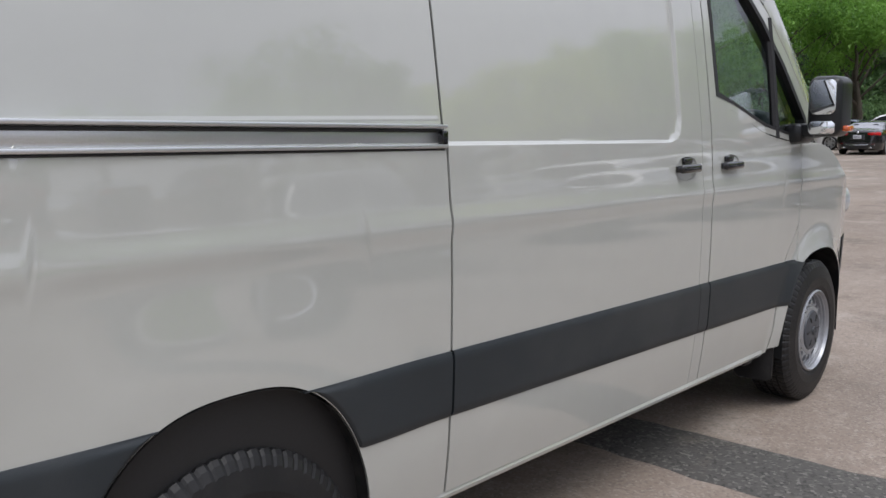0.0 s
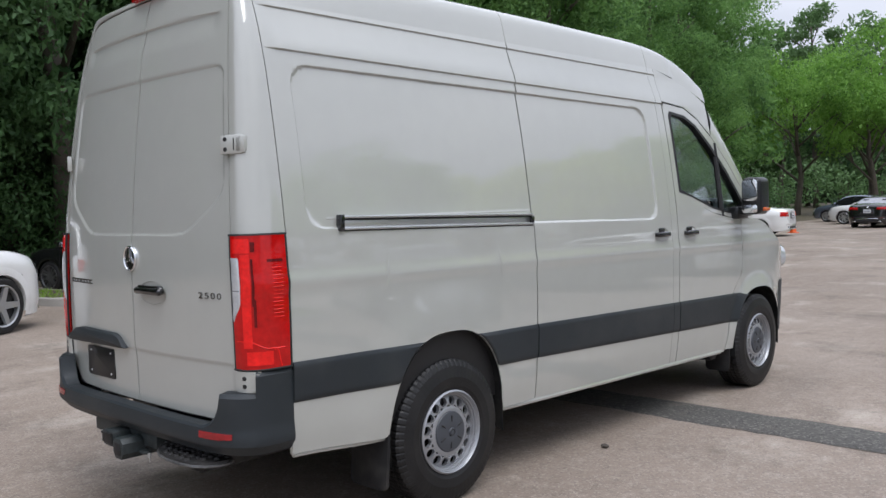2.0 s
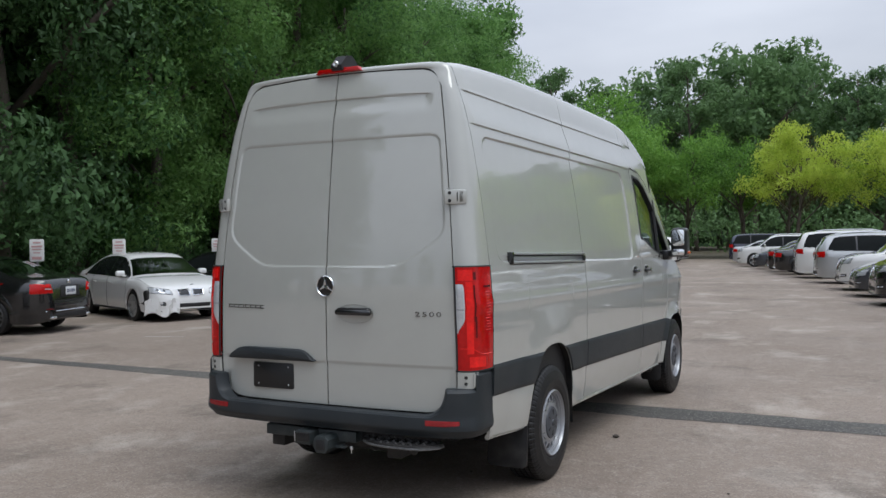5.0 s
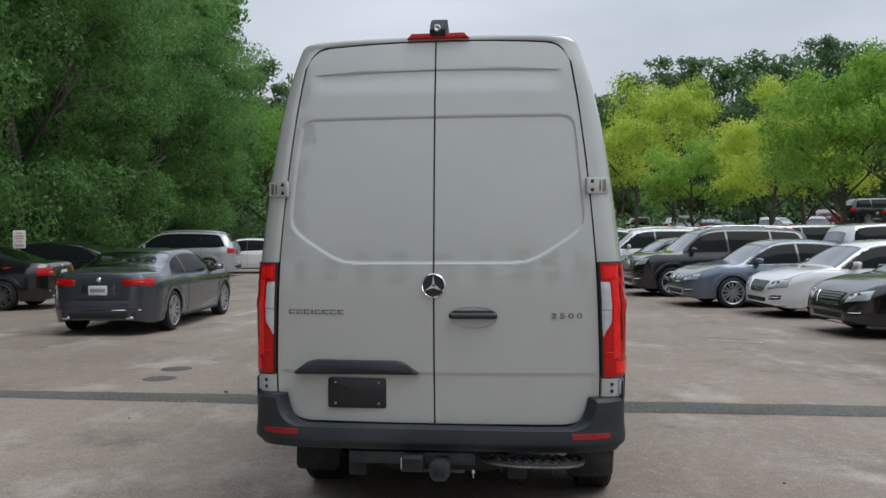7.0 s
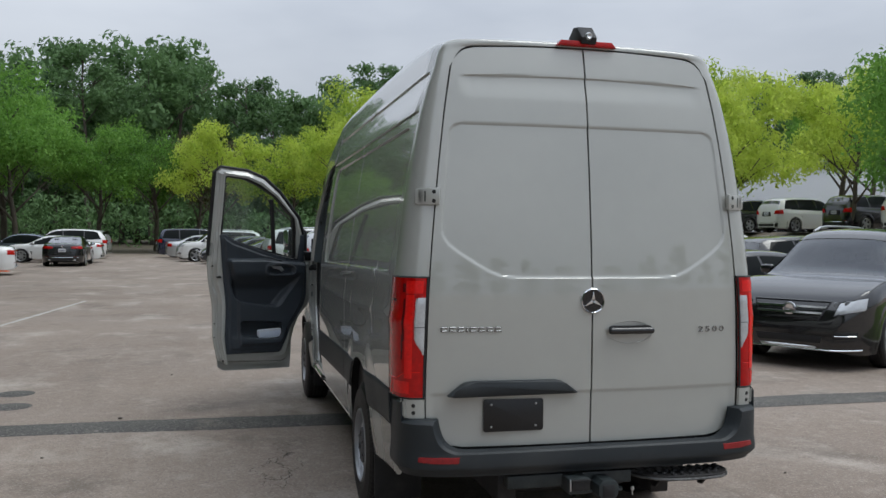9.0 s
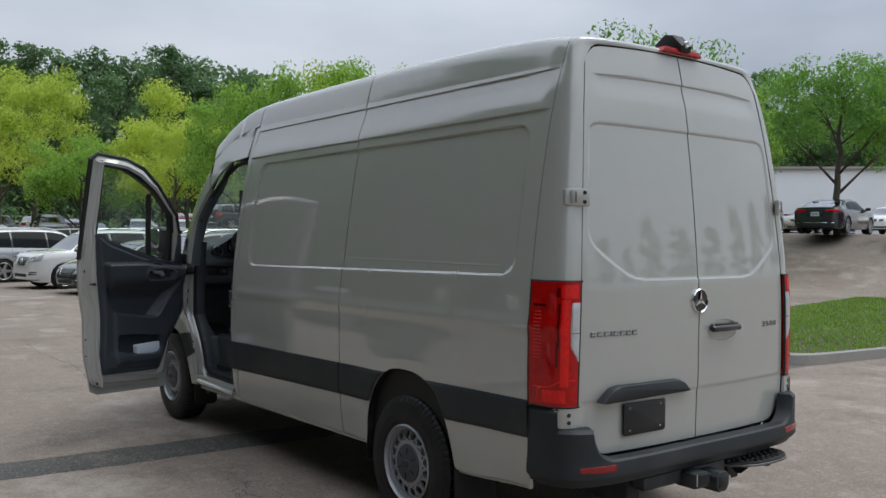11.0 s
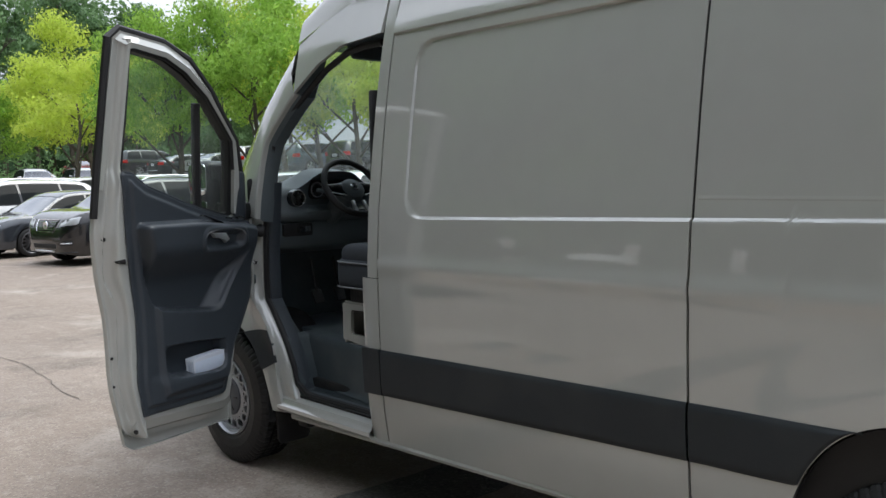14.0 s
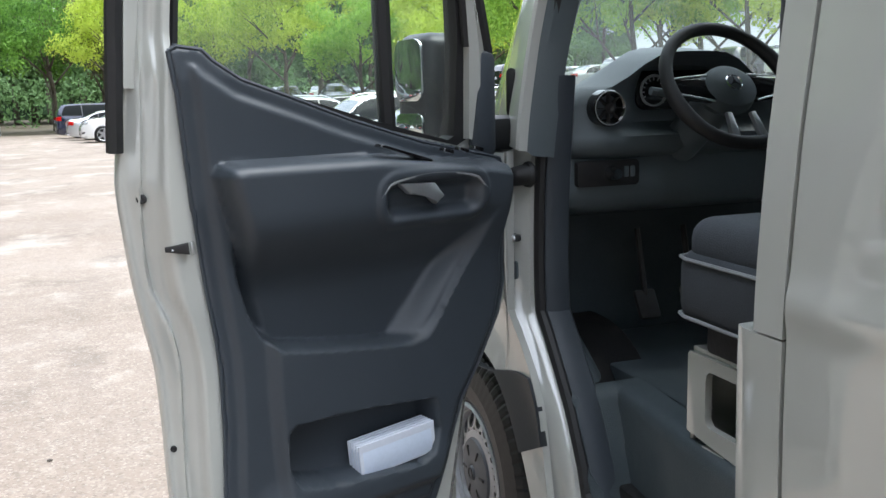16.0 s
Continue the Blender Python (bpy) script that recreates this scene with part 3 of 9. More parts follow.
LAMP_LO, LAMP_HI = 0.895, 1.478
for s in (1, -1):
    lamp = corner_piece("tail_light", LAMP_LO, LAMP_HI, RED, van, s, 0.007, 0.012, 0.97, "red tail light cluster with clear reversing lens")
    # black edging, inner cores and guides
    bm = bmesh.new()
    for u in (0.004, 0.985):
        tube(bm, [corner(LAMP_LO + (LAMP_HI - LAMP_LO) * i / 14, u, 0.003, s) for i in range(15)], 0.006, 6)
    for z in (LAMP_LO, LAMP_HI):
        tube(bm, [corner(z, k / 16, 0.003, s) for k in range(17)], 0.006, 6)
    part("lamp_seal", bm, SEAL, lamp)
    corner_piece("lamp_footing", 0.775, LAMP_LO - 0.004, SEAL, van, s, -0.006, 0.40, 1.0)
    bm = bmesh.new()
    rows = []
    for i in range(15):
        z = 1.105 + 0.275 * i / 14
        u0 = 0.80 + 0.155 * step(1.185, 1.105, z) + 0.02 * step(1.36, 1.38, z)
        rows.append([corner(z, u0 + (0.975 - u0) * k / 6, 0.0112 if 0 < k < 6 and 0 < i < 14 else 0.007, s) for k in range(7)])
    sheet(bm, rows)
    lens = part("reversing_lens", bm, CLEARLENS, lamp, "clear reversing lamp lens", flip=(s > 0))
    corner_piece("lens_bar", 1.236, 1.240, LAMPDARK, lens, s, 0.0122, 0.815, 0.972, nz=1)
    for z0, z1, u0, u1, mt in ((1.405, 1.448, 0.46, 0.54, REDDEEP), (1.17, 1.375, 0.505, 0.55, REDDEEP), (1.08, 1.20, 0.475, 0.525, REDDEEP), (1.36, 1.372, 0.05, 0.26, REDDEEP), (0.99, 1.395, 0.575, 0.765, REDBRIGHT), (0.915, 0.975, 0.22, 0.70, REDBRIGHT), (1.40, 1.462, 0.56, 0.93, REDBRIGHT)):
        corner_piece("lamp_core", z0, z1, mt, lamp, s, 0.0092, u0, u1)
    bm = bmesh.new()
    tube(bm, [corner(0.985 + 0.035 * step(0.25, 0.7, k / 14), 0.06 + 0.86 * k / 14, 0.0065, s) for k in range(15)], 0.0035, 5)
    tube(bm, [corner(0.905 + 0.075 * step(0.0, 0.5, k / 8), 0.10 + 0.10 * k / 8, 0.0065, s) for k in range(9)], 0.0035, 5)
    part("light_guide", bm, REDBRIGHT, lamp)
    bm = bmesh.new()
    for i in range(14):
        z = 1.12 + 0.0165 * i
        tube(bm, [corner(z, 0.06 + 0.13 * k / 5, 0.0065, s) for k in range(6)], 0.0022, 5)
    part("lamp_ribs", bm, REDBRIGHT, lamp)
    # hinges
    z, h = 1.872, 0.085
    m = pose(s * (door_edge(z) + 0.040), rear_y(z, door_edge(z)) - 0.007, z, 0, 0, s * 24)
    bm = bmesh.new()
    box(bm, (0, 0, 0), (0.115, 0.026, h), 0.008)
    box(bm, (s * 0.045, 0.012, 0), (0.05, 0.05, h * 0.9), 0.008)
    bmesh.ops.transform(bm, matrix=m, verts=bm.verts[:])
    hinge = part("door_hinge", bm, VAN_PAINT, van, "painted steel rear door hinge")
    for dz in (-0.022, 0.022):
        bm = bmesh.new()
        lathe(bm, [(-0.0145, 0.0), (-0.0145, 0.0095), (-0.012, 0.0105)], 12, "y", (-s * 0.028, 0, dz))
        bmesh.ops.transform(bm, matrix=m, verts=bm.verts[:])
        part("hinge_bolt", bm, BLACK, hinge)
    bm = bmesh.new()
    box(bm, (s * 0.016, -0.0125, 0), (0.006, 0.006, h * 0.62), 0.002, seg=1)
    bmesh.ops.transform(bm, matrix=m, verts=bm.verts[:])
    part("hinge_pin", bm, BLACK, hinge)
    # lower hinge: a block under the lamp, let into the bumper's corner
    hinge = corner_piece("door_hinge", 0.796, LAMP_LO - 0.007, VAN_PAINT, van, s, 0.004, 0.44, 0.985, "painted steel rear door hinge")
    corner_piece("hinge_knuckle", 0.806, LAMP_LO - 0.016, VAN_PAINT, hinge, s, 0.013, 0.47, 0.60)
    for dz in (0.823, 0.858):
        p, q = Vector(corner(dz, 0.80, 0.004, s)), Vector(corner(dz, 0.84, 0.004, s))
        nrm = (q - p).cross(Vector((0, 0, 1))).normalized() * s
        bm = bmesh.new()
        lathe(bm, [(-0.003, 0.0), (-0.003, 0.0095), (0.002, 0.0105)], 12, "y", (0, 0, 0))
        bmesh.ops.transform(bm, matrix=Matrix.Translation(p) @ Vector((0, -1, 0)).rotation_difference(-nrm if nrm.y > 0 else nrm).to_matrix().to_4x4(), verts=bm.verts[:])
        part("hinge_bolt", bm, BLACK, hinge)


# rear doors
def rear_relief(x, z):
    """How far the rear door's pressing lies inside (above 0) its skin."""
    ax = abs(x)
    poly = [(-0.9, 2.243), (0.660, 2.243), (0.700, 2.232), (0.722, 2.207), (0.731, 2.16), (0.771, 1.75), (0.772, 1.71), (0.762, 1.672), (0.738, 1.638), (0.690, 1.600), (0.600, 1.543), (0.535, 1.505), (0.475, 1.483), (0.40, 1.476), (-0.9, 1.476)]
    d = 0.007 * (1 - step(-0.007, 0.001, sdf_poly(ax, z, poly)))
    d += 0.009 * step(2.499, 2.491, z + 0.03 * ax * ax) * (1 - step(0.60, 0.68, ax)) * step(2.36, 2.47, z)
    d += 0.006 * step(0.912, 0.900, z) * (1 - step(0.80, 0.84, ax))
    return d


DOOR_LO, DOOR_HI = 0.648, 2.650
for s in (1, -1):
    bm = bmesh.new()
    rows = []
    NZ, NX = 250, 110
    for i in range(NZ + 1):
        z = DOOR_LO + (DOOR_HI - DOOR_LO) * i / NZ
        e = door_edge(z)
        r = 0.10
        if z > DOOR_HI - r:
            e = e - r + r * math.sqrt(max(0.0, 1 - ((z - DOOR_HI + r) / r) ** 2))
        r = 0.13
        if z < DOOR_LO + r:
            e = e - r + r * math.sqrt(max(0.0, 1 - ((DOOR_LO + r - z) / r) ** 2))
        row = []
        for k in range(NX + 1):
            x = 0.0045 + (e - 0.0045) * k / NX
            zz = z - 0.034 * (x / 0.8) ** 2 * step(2.2, 2.6, z)
            row.append((s * x, rear_y(zz, x) + rear_relief(x, zz), zz))
        rows.append(row)
    sheet(bm, rows)
    rim(bm, (0, 0.022, 0))
    door = part("rear_door", bm, VAN_PAINT, van, flip=(s < 0))
    if s < 0:
        # grip moulding over the plate
        bm = bmesh.new()
        poly = [(-0.335, -0.036), (-0.30, -0.008), (-0.262, 0.020), (-0.235, 0.029), (-0.20, 0.033), (0.21, 0.033), (0.245, 0.026), (0.275, 0.010), (0.335, -0.034), (0.315, -0.038), (-0.31, -0.040)]
        prism(bm, poly, 0.045, pose(-0.412, rear_y(0.94, 0.41) + 0.012, 0.940, 90), 0.010)
        part("grip_moulding", bm, CLAD, door, "dark grey moulded grip over the plate recess")
        bm = bmesh.new()
        prism(bm, rounded(0.31, 0.158, 0.012), 0.006, pose(-0.408, rear_y(0.8, 0.41) + 0.002, 0.800, 90), 0.002)
        pl = part("plate_blank", bm, PLATEBLACK, door, "blank black number plate panel")
        for px in (-0.115, 0.115):
            for pz in (-0.055, 0.055):
                bm = bmesh.new()
                lathe(bm, [(-0.004, 0.0), (-0.003, 0.004), (0, 0.006), (0.004, 0.007)], 8, "y", (-0.408 + px, rear_y(0.8, 0.41) - 0.005, 0.800 + pz))
                part("plate_screw", bm, ALU, pl)
        # model name as plain bars, 8 letters wide
        bm = bmesh.new()
        x = -0.778
        for w in (0.034, 0.034, 0.034, 0.010, 0.036, 0.034, 0.034, 0.034):
            box(bm, (x + w / 2, rear_y(1.225, x) - 0.003, 1.225 + 0.008), (w, 0.006, 0.006), 0.001, seg=1)
            box(bm, (x + w / 2, rear_y(1.225, x) - 0.003, 1.225 - 0.009), (w, 0.006, 0.006), 0.001, seg=1)
            box(bm, (x + 0.004, rear_y(1.225, x) - 0.003, 1.225), (0.006, 0.006, 0.022), 0.001, seg=1)
            x += w + 0.0075
        part("model_marking", bm, DARKCHROME, door, "chrome model marking as plain bars")
    else:
        bm = bmesh.new()
        lathe(bm, [(0.022, 0.0), (0.020, 0.045), (0.006, 0.066), (-0.002, 0.072)], 30, "y", (0.205, rear_y(1.2), 1.200))
        bmesh.ops.scale(bm, verts=bm.verts[:], vec=(1.75, 1, 0.78), space=Matrix.Translation((-0.205, 0, -1.200)))
        hb = part("handle_cup", bm, VAN_PAINT, door)
        bm = bmesh.new()
        prism(bm, [(q[0], q[1]) for q in rounded(0.235, 0.040, 0.019)], 0.020, pose(0.205, rear_y(1.2, 0.2) - 0.006, 1.216, 90), 0.008)
        box(bm, (0.205, rear_y(1.2, 0.2) - 0.026, 1.210), (0.250, 0.030, 0.034), 0.0155, seg=4)
        part("door_handle", bm, GLOSSBLACK, door, "black rear door handle")
        for i, digit in enumerate("2500"):
            fc = bpy.data.curves.new("number", "FONT")
            fc.body = digit
            fc.size, fc.extrude = 0.040, 0.003
            fo = bpy.data.objects.new("number", fc)
            me = bpy.data.meshes.new_from_object(fo)
            bpy.data.objects.remove(fo)
            bm = bmesh.new()
            bm.from_mesh(me)
            bmesh.ops.remove_doubles(bm, verts=bm.verts[:], dist=1e-5)
            bmesh.ops.transform(bm, matrix=Matrix.Translation((0.0268 * i, 0, 0)), verts=bm.verts[:])
            bmesh.ops.scale(bm, verts=bm.verts[:], vec=(1.62, 1, 0.92))
            bmesh.ops.transform(bm, matrix=pose(0.600, rear_y(1.2, 0.60) - 0.005, 1.194, 90, 0, 7), verts=bm.verts[:])
            part("digit", bm, DARKCHROME, door, "chrome digit " + digit + " of the lettering 2500")

# round emblem, drawn as a ring with three bars
bm = bmesh.new()
lathe(bm, [(0.012, 0.0), (-0.006, 0.0), (-0.006, 0.058)], 36, "y", (0, rear_y(1.36), 1.362))
emb = part("emblem", bm, GLOSSBLACK, van, "round dark emblem with chrome ring")
bm = bmesh.new()
lathe(bm, [(0.010, 0.054), (-0.010, 0.056), (-0.014, 0.0595), (-0.010, 0.063), (0.010, 0.065)], 40, "y", (0, rear_y(1.36), 1.362))
part("emblem_ring", bm, CHROME, emb)
for a in (90, 210, 330):
    bm = bmesh.new()
    prism(bm, [(-0.004, 0.010), (0.010, 0.006), (0.056, 0.0015), (0.056, -0.0015), (0.010, -0.006), (-0.004, -0.010)], 0.008, pose(0, rear_y(1.36) - 0.005, 1.362, 90) @ pose(0, 0, 0, 0, 0, a), 0.002)
    part("emblem_bar", bm, CHROME, emb)
# black sheets added inside, to darken the rear door gaps and the seams
bm = bmesh.new()
rows = []
for i in range(60):
    z = DOOR_LO - 0.012 + (DOOR_HI - DOOR_LO + 0.022) * i / 59
    e = door_edge(z) + 0.02
    row = []
    for k in range(-10, 11):
        x = e * k / 10
        zz = z - 0.034 * (x / 0.8) ** 2 * step(2.2, 2.6, z)
        row.append((x, rear_y(zz, min(abs(x), 0.84)) + 0.019, zz))
    rows.append(row)
sheet(bm, rows)
part("rear_door_seal", bm, SEAL, van, flip=False)
bm = bmesh.new()
rows = []
for z in [0.50 + 0.1 * i for i in range(20)] + [2.49]:
    x = half(2, z) - 0.035
    rows.append([(-x, 0.42, z), (-x, 3.60, z)])
sheet(bm, rows)
sheet(bm, [[(-p[0], p[1], p[2]) for p in r] for r in rows])
for s in (1, -1):
    for y in (SEAM_A,):
        sheet(bm, [[(s * (half(y, z) - 0.018), y - 0.02, z), (s * (half(y, z) - 0.018), y + 0.02, z)] for z in [0.46 + 0.1 * i for i in range(21)]])
part("inner_lining", bm, SEAL, van)
# frame round the top of the rear doors: from the posts over the roof's end
def door_rim(t):
    """The rear doors' upper outline, t = 0 at the post, 1 at the middle."""
    pts = []
    for i in range(10):
        z = 2.28 + (DOOR_HI - 0.10 - 2.28) * i / 9
        pts.append((door_edge(z), z))
    e = door_edge(DOOR_HI)
    for i in range(1, 8):
        a = math.pi / 2 * i / 7
        pts.append((e - 0.10 + 0.10 * math.cos(a), DOOR_HI - 0.10 + 0.10 * math.sin(a)))
    for i in range(1, 14):
        pts.append(((e - 0.10) * (1 - i / 13), DOOR_HI))
    k = t * (len(pts) - 1)
    j = min(int(k), len(pts) - 2)
    x, z = (pts[j][q] + (pts[j + 1][q] - pts[j][q]) * (k - j) for q in (0, 1))
    return x + 0.008 * (t < 0.98), z - 0.034 * (x / 0.8) ** 2 * step(2.2, 2.6, z) + 0.008


for s in (1, -1):
    bm = bmesh.new()
    rows = []
    zt = smooth(ROOF_TOP, SIDE_Y)
    edge = []
    for i in range(26):
        z = LAMP_HI + 0.005 + (2.28 - LAMP_HI - 0.005) * i / 26
        edge.append((half(SIDE_Y, z) + bulge(SIDE_Y, z), z, door_edge(z) + 0.008, z))
    for i in range(41):
        t = i / 40
        xi, zi = door_rim(t)
        if t < 0.33:
            zo = 2.28 + (TOP - 2.28) * t / 0.33
            xo = half(SIDE_Y, zo) + bulge(SIDE_Y, zo)
        else:
            ux, uz = roof_arc((t - 0.33) / 0.67)
            xo, zo = half(SIDE_Y, TOP) * ux, TOP + (zt - TOP) * uz
        edge.append((xo, zo, xi, zi))
    for xo, zo, xi, zi in edge:
        yi = rear_y(zi, xi) - 0.003
        row = []
        for k in range(13):
            a = math.pi / 2 * k / 12
            f, g = 1 - math.cos(a) ** 0.72, math.sin(a) ** 0.72
            row.append((s * (xo + (xi - xo) * f), SIDE_Y - GAP + (yi - SIDE_Y + GAP) * g, zo + (zi - zo) * f))
        rows.append(row + [(s * (xi - 0.001), yi + 0.03, zi)])
    sheet(bm, rows)
    part("rear_corner_post", bm, VAN_PAINT, van, flip=(s > 0))

# third brake light and camera pod
bm = bmesh.new()
prism(bm, [(-0.165, -0.012), (-0.14, 0.016), (0.14, 0.016), (0.165, -0.012)], 0.07, pose(0.012, 0.245, 2.676, 90), 0.006)
part("high_brake_light", bm, RED, van, "red high-level brake light")
bm = bmesh.new()
prism(bm, [(-0.10, -0.02), (0.075, -0.02), (0.085, 0.01), (0.02, 0.075), (-0.035, 0.085), (-0.10, 0.04)], 0.085, pose(0.055, 0.235, 2.695, 90, 0, -90), 0.014)
podo = part("camera_pod", bm, SEAL, van, "black rear camera housing")
bm = bmesh.new()
lathe(bm, [(0.0, 0.0), (-0.006, 0.014), (0.004, 0.020)], 14, "y", (0.012, 0.150, 2.712))
part("camera_lens", bm, ALU, podo)

# rear bumper: one moulding from wheel side to wheel side
def bumper_at(a, z, lift=0.0):
    """A place on the bumper's skin: a = -90 to 90 degrees round the tail."""
    r = radians(abs(a))
    off = -0.030 * step(0.572, 0.522, z) + 0.006 * math.sin(math.pi * min(1, max(0, (z - 0.515) / 0.125))) + lift
    x = (0.978 + off) * math.sin(r) ** 0.42
    y = SIDE_Y - (SIDE_Y + 0.048 + off) * math.cos(r) ** 0.42 + 0.0
    return (math.copysign(x, a), y, z)


NOTCH = 75.0  # degrees round the tail at which the bumper rises to the lamp


def bumper_top(x, a):
    q = min(1.0, max(0.0, (abs(x) - 0.702) / 0.13))
    return LAMP_LO - 0.006 if abs(a) > NOTCH else 0.642 + 0.13 * (1 - math.sqrt(1 - q * q)) + 0.020 * step(0.80, 0.845, abs(x))


bm = bmesh.new()
rows = []
ROUND = [90 * (k / 110) ** 1.6 for k in range(1, 111)] + [NOTCH - 0.15, NOTCH + 0.15]
for a in sorted([0.0] + ROUND + [-a for a in ROUND]):
    x = bumper_at(a, 0.6)[0]
    zt = bumper_top(x, a)
    row = []
    for i in range(19):
        z = 0.522 + (zt - 0.522) * i / 18
        p = bumper_at(a, z)
        if i == 18:
            p = (p[0] * 0.985, p[1] + 0.012, z + 0.002)
        row.append(p)
    p = row[-1]
    row.append((p[0] * 0.96, p[1] + 0.06, p[2]))
    p = row[0]
    rows.append([(p[0] * 0.95, p[1] + 0.06, p[2] - 0.003)] + row)
sheet(bm, rows)
bumper = part("rear_bumper", bm, CLAD, van, "dark grey plastic rear bumper", flip=True)
for s in (1, -1):
    bm = bmesh.new()
    rows = []
    for i in range(14):
        x = 0.700 + 0.190 * i / 13
        a = math.degrees(math.asin(min(1, (x / 0.978) ** (1 / 0.42))))
        taper = 0.010 * step(0.82, 0.89, x)
        rows.append([bumper_at(s * a, z, 0.003 if 0.5945 < z < 0.6225 else -0.004) for z in (0.591 + taper, 0.595 + taper, 0.603 + taper * 0.5, 0.613, 0.622, 0.626)])
    sheet(bm, rows)
    part("reflector", bm, REFLECTOR, bumper, "red bumper reflector", flip=(s > 0))
    bm = bmesh.new()
    prism(bm, rounded(0.27, 0.32, 0.03), 0.02, pose(s * 0.83, 0.852, 0.335, 84), 0.004)
    part("mud_flap", bm, BLACK, van, "black rubber mud flap")

# tow hitch and tail step
hitch = thing("tow_hitch", "black steel tow hitch with receiver under the bumper", "tow hitch")
bm = bmesh.new()
box(bm, (-0.115, 0.05, 0.472), (0.66, 0.075, 0.066), 0.008)
part("cross_beam", bm, HITCHPAINT, hitch)
bm = bmesh.new()
prism(bm, [(-0.052, -0.020), (-0.030, -0.050), (0.030, -0.050), (0.052, -0.020), (0.052, 0.030), (0.030, 0.052), (-0.030, 0.052), (-0.052, 0.030)], 0.20, pose(0.04, 0.10, 0.437, 90), 0.006)
receiver = part("receiver", bm, HITCHPAINT, hitch)
bm = bmesh.new()
prism(bm, rounded(0.060, 0.060, 0.006), 0.004, pose(0.04, -0.099, 0.437, 90), 0.001)
part("receiver_mouth", bm, SEAL, receiver)
bm = bmesh.new()
box(bm, (-0.105, -0.015, 0.462), (0.115, 0.13, 0.080), 0.012)
plug = part("plug_box", bm, HITCHPAINT, hitch)
bm = bmesh.new()
box(bm, (-0.100, -0.082, 0.466), (0.094, 0.010, 0.050), 0.004)
box(bm, (-0.100, -0.088, 0.492), (0.100, 0.016, 0.012), 0.004)
part("plug_cap", bm, BLACK, plug)
bm = bmesh.new()
box(bm, (-0.155, -0.085, 0.470), (0.006, 0.006, 0.060), 0.002)
part("cap_spring", bm, ALU, plug)
for x in (-0.030, 0.115):
    bm = bmesh.new()
    prism(bm, [(-0.045, 0.02), (0.03, 0.024), (0.045, 0.0), (0.03, -0.022), (-0.045, -0.018)], 0.014, pose(x, 0.0, 0.410), 0.004)
    part("chain_loop", bm, HITCHPAINT, hitch)
bm = bmesh.new()
lathe(bm, [(-0.012, 0.0), (-0.010, 0.007), (0.0, 0.010), (0.010, 0.007), (0.012, 0.0)], 10, "z", (0.205, -0.02, 0.418))
tube(bm, [(0.205, -0.02, 0.406), (0.205, -0.02, 0.385)], 0.003, 6)
part("hitch_pin", bm, ALU, hitch, "small bright hitch pin")
for x in (-0.40, 0.19):
    bm = bmesh.new()
    box(bm, (x, 0.14, 0.49), (0.014, 0.18, 0.10), 0.004)
    part("bracket", bm, BLACK, hitch)
stepob = thing("tail_step", "black perforated steel step under the rear bumper", "step")
outline = [(0.235, 0.105), (0.245, 0.055), (0.275, 0.005), (0.330, -0.040), (0.400, -0.066), (0.480, -0.076), (0.600, -0.074), (0.680, -0.058), (0.730, -0.025), (0.758, 0.020), (0.762, 0.070), (0.740, 0.105)]
bm = bmesh.new()
prism(bm, outline, 0.018, pose(0, 0, 0.462), 0.004)
part("plate", bm, BLACK, stepob)
for i in range(10):
    for j in range(4):
        x, y = 0.275 + 0.049 * i + 0.012 * (j % 2), -0.048 + 0.044 * j
        if sdf_poly(x, y, outline) > -0.018:
            continue
        bm = bmesh.new()
        lathe(bm, [(0.0, 0.016), (0.008, 0.012), (0.008, 0.007), (0.0, 0.006)], 10, "z", (x, y, 0.480))
        part("grip_stud", bm, BLACK, stepob)
bm = bmesh.new()
tube(bm, [(x, y, 0.462) for x, y in outline], 0.007, 8)
part("edge_tube", bm, PALEEDGE, stepob, "pale grey rounded edge")
for x in (0.34, 0.60):
    bm = bmesh.new()
    prism(bm, [(0.16, 0.012), (-0.05, 0.012), (-0.04, -0.004), (0.0, -0.040), (0.03, -0.044), (0.06, -0.016), (0.16, -0.016)], 0.012, pose(x, 0, 0.452, 90, 0, 90), 0.003)
    part("arm", bm, BLACK, stepob)


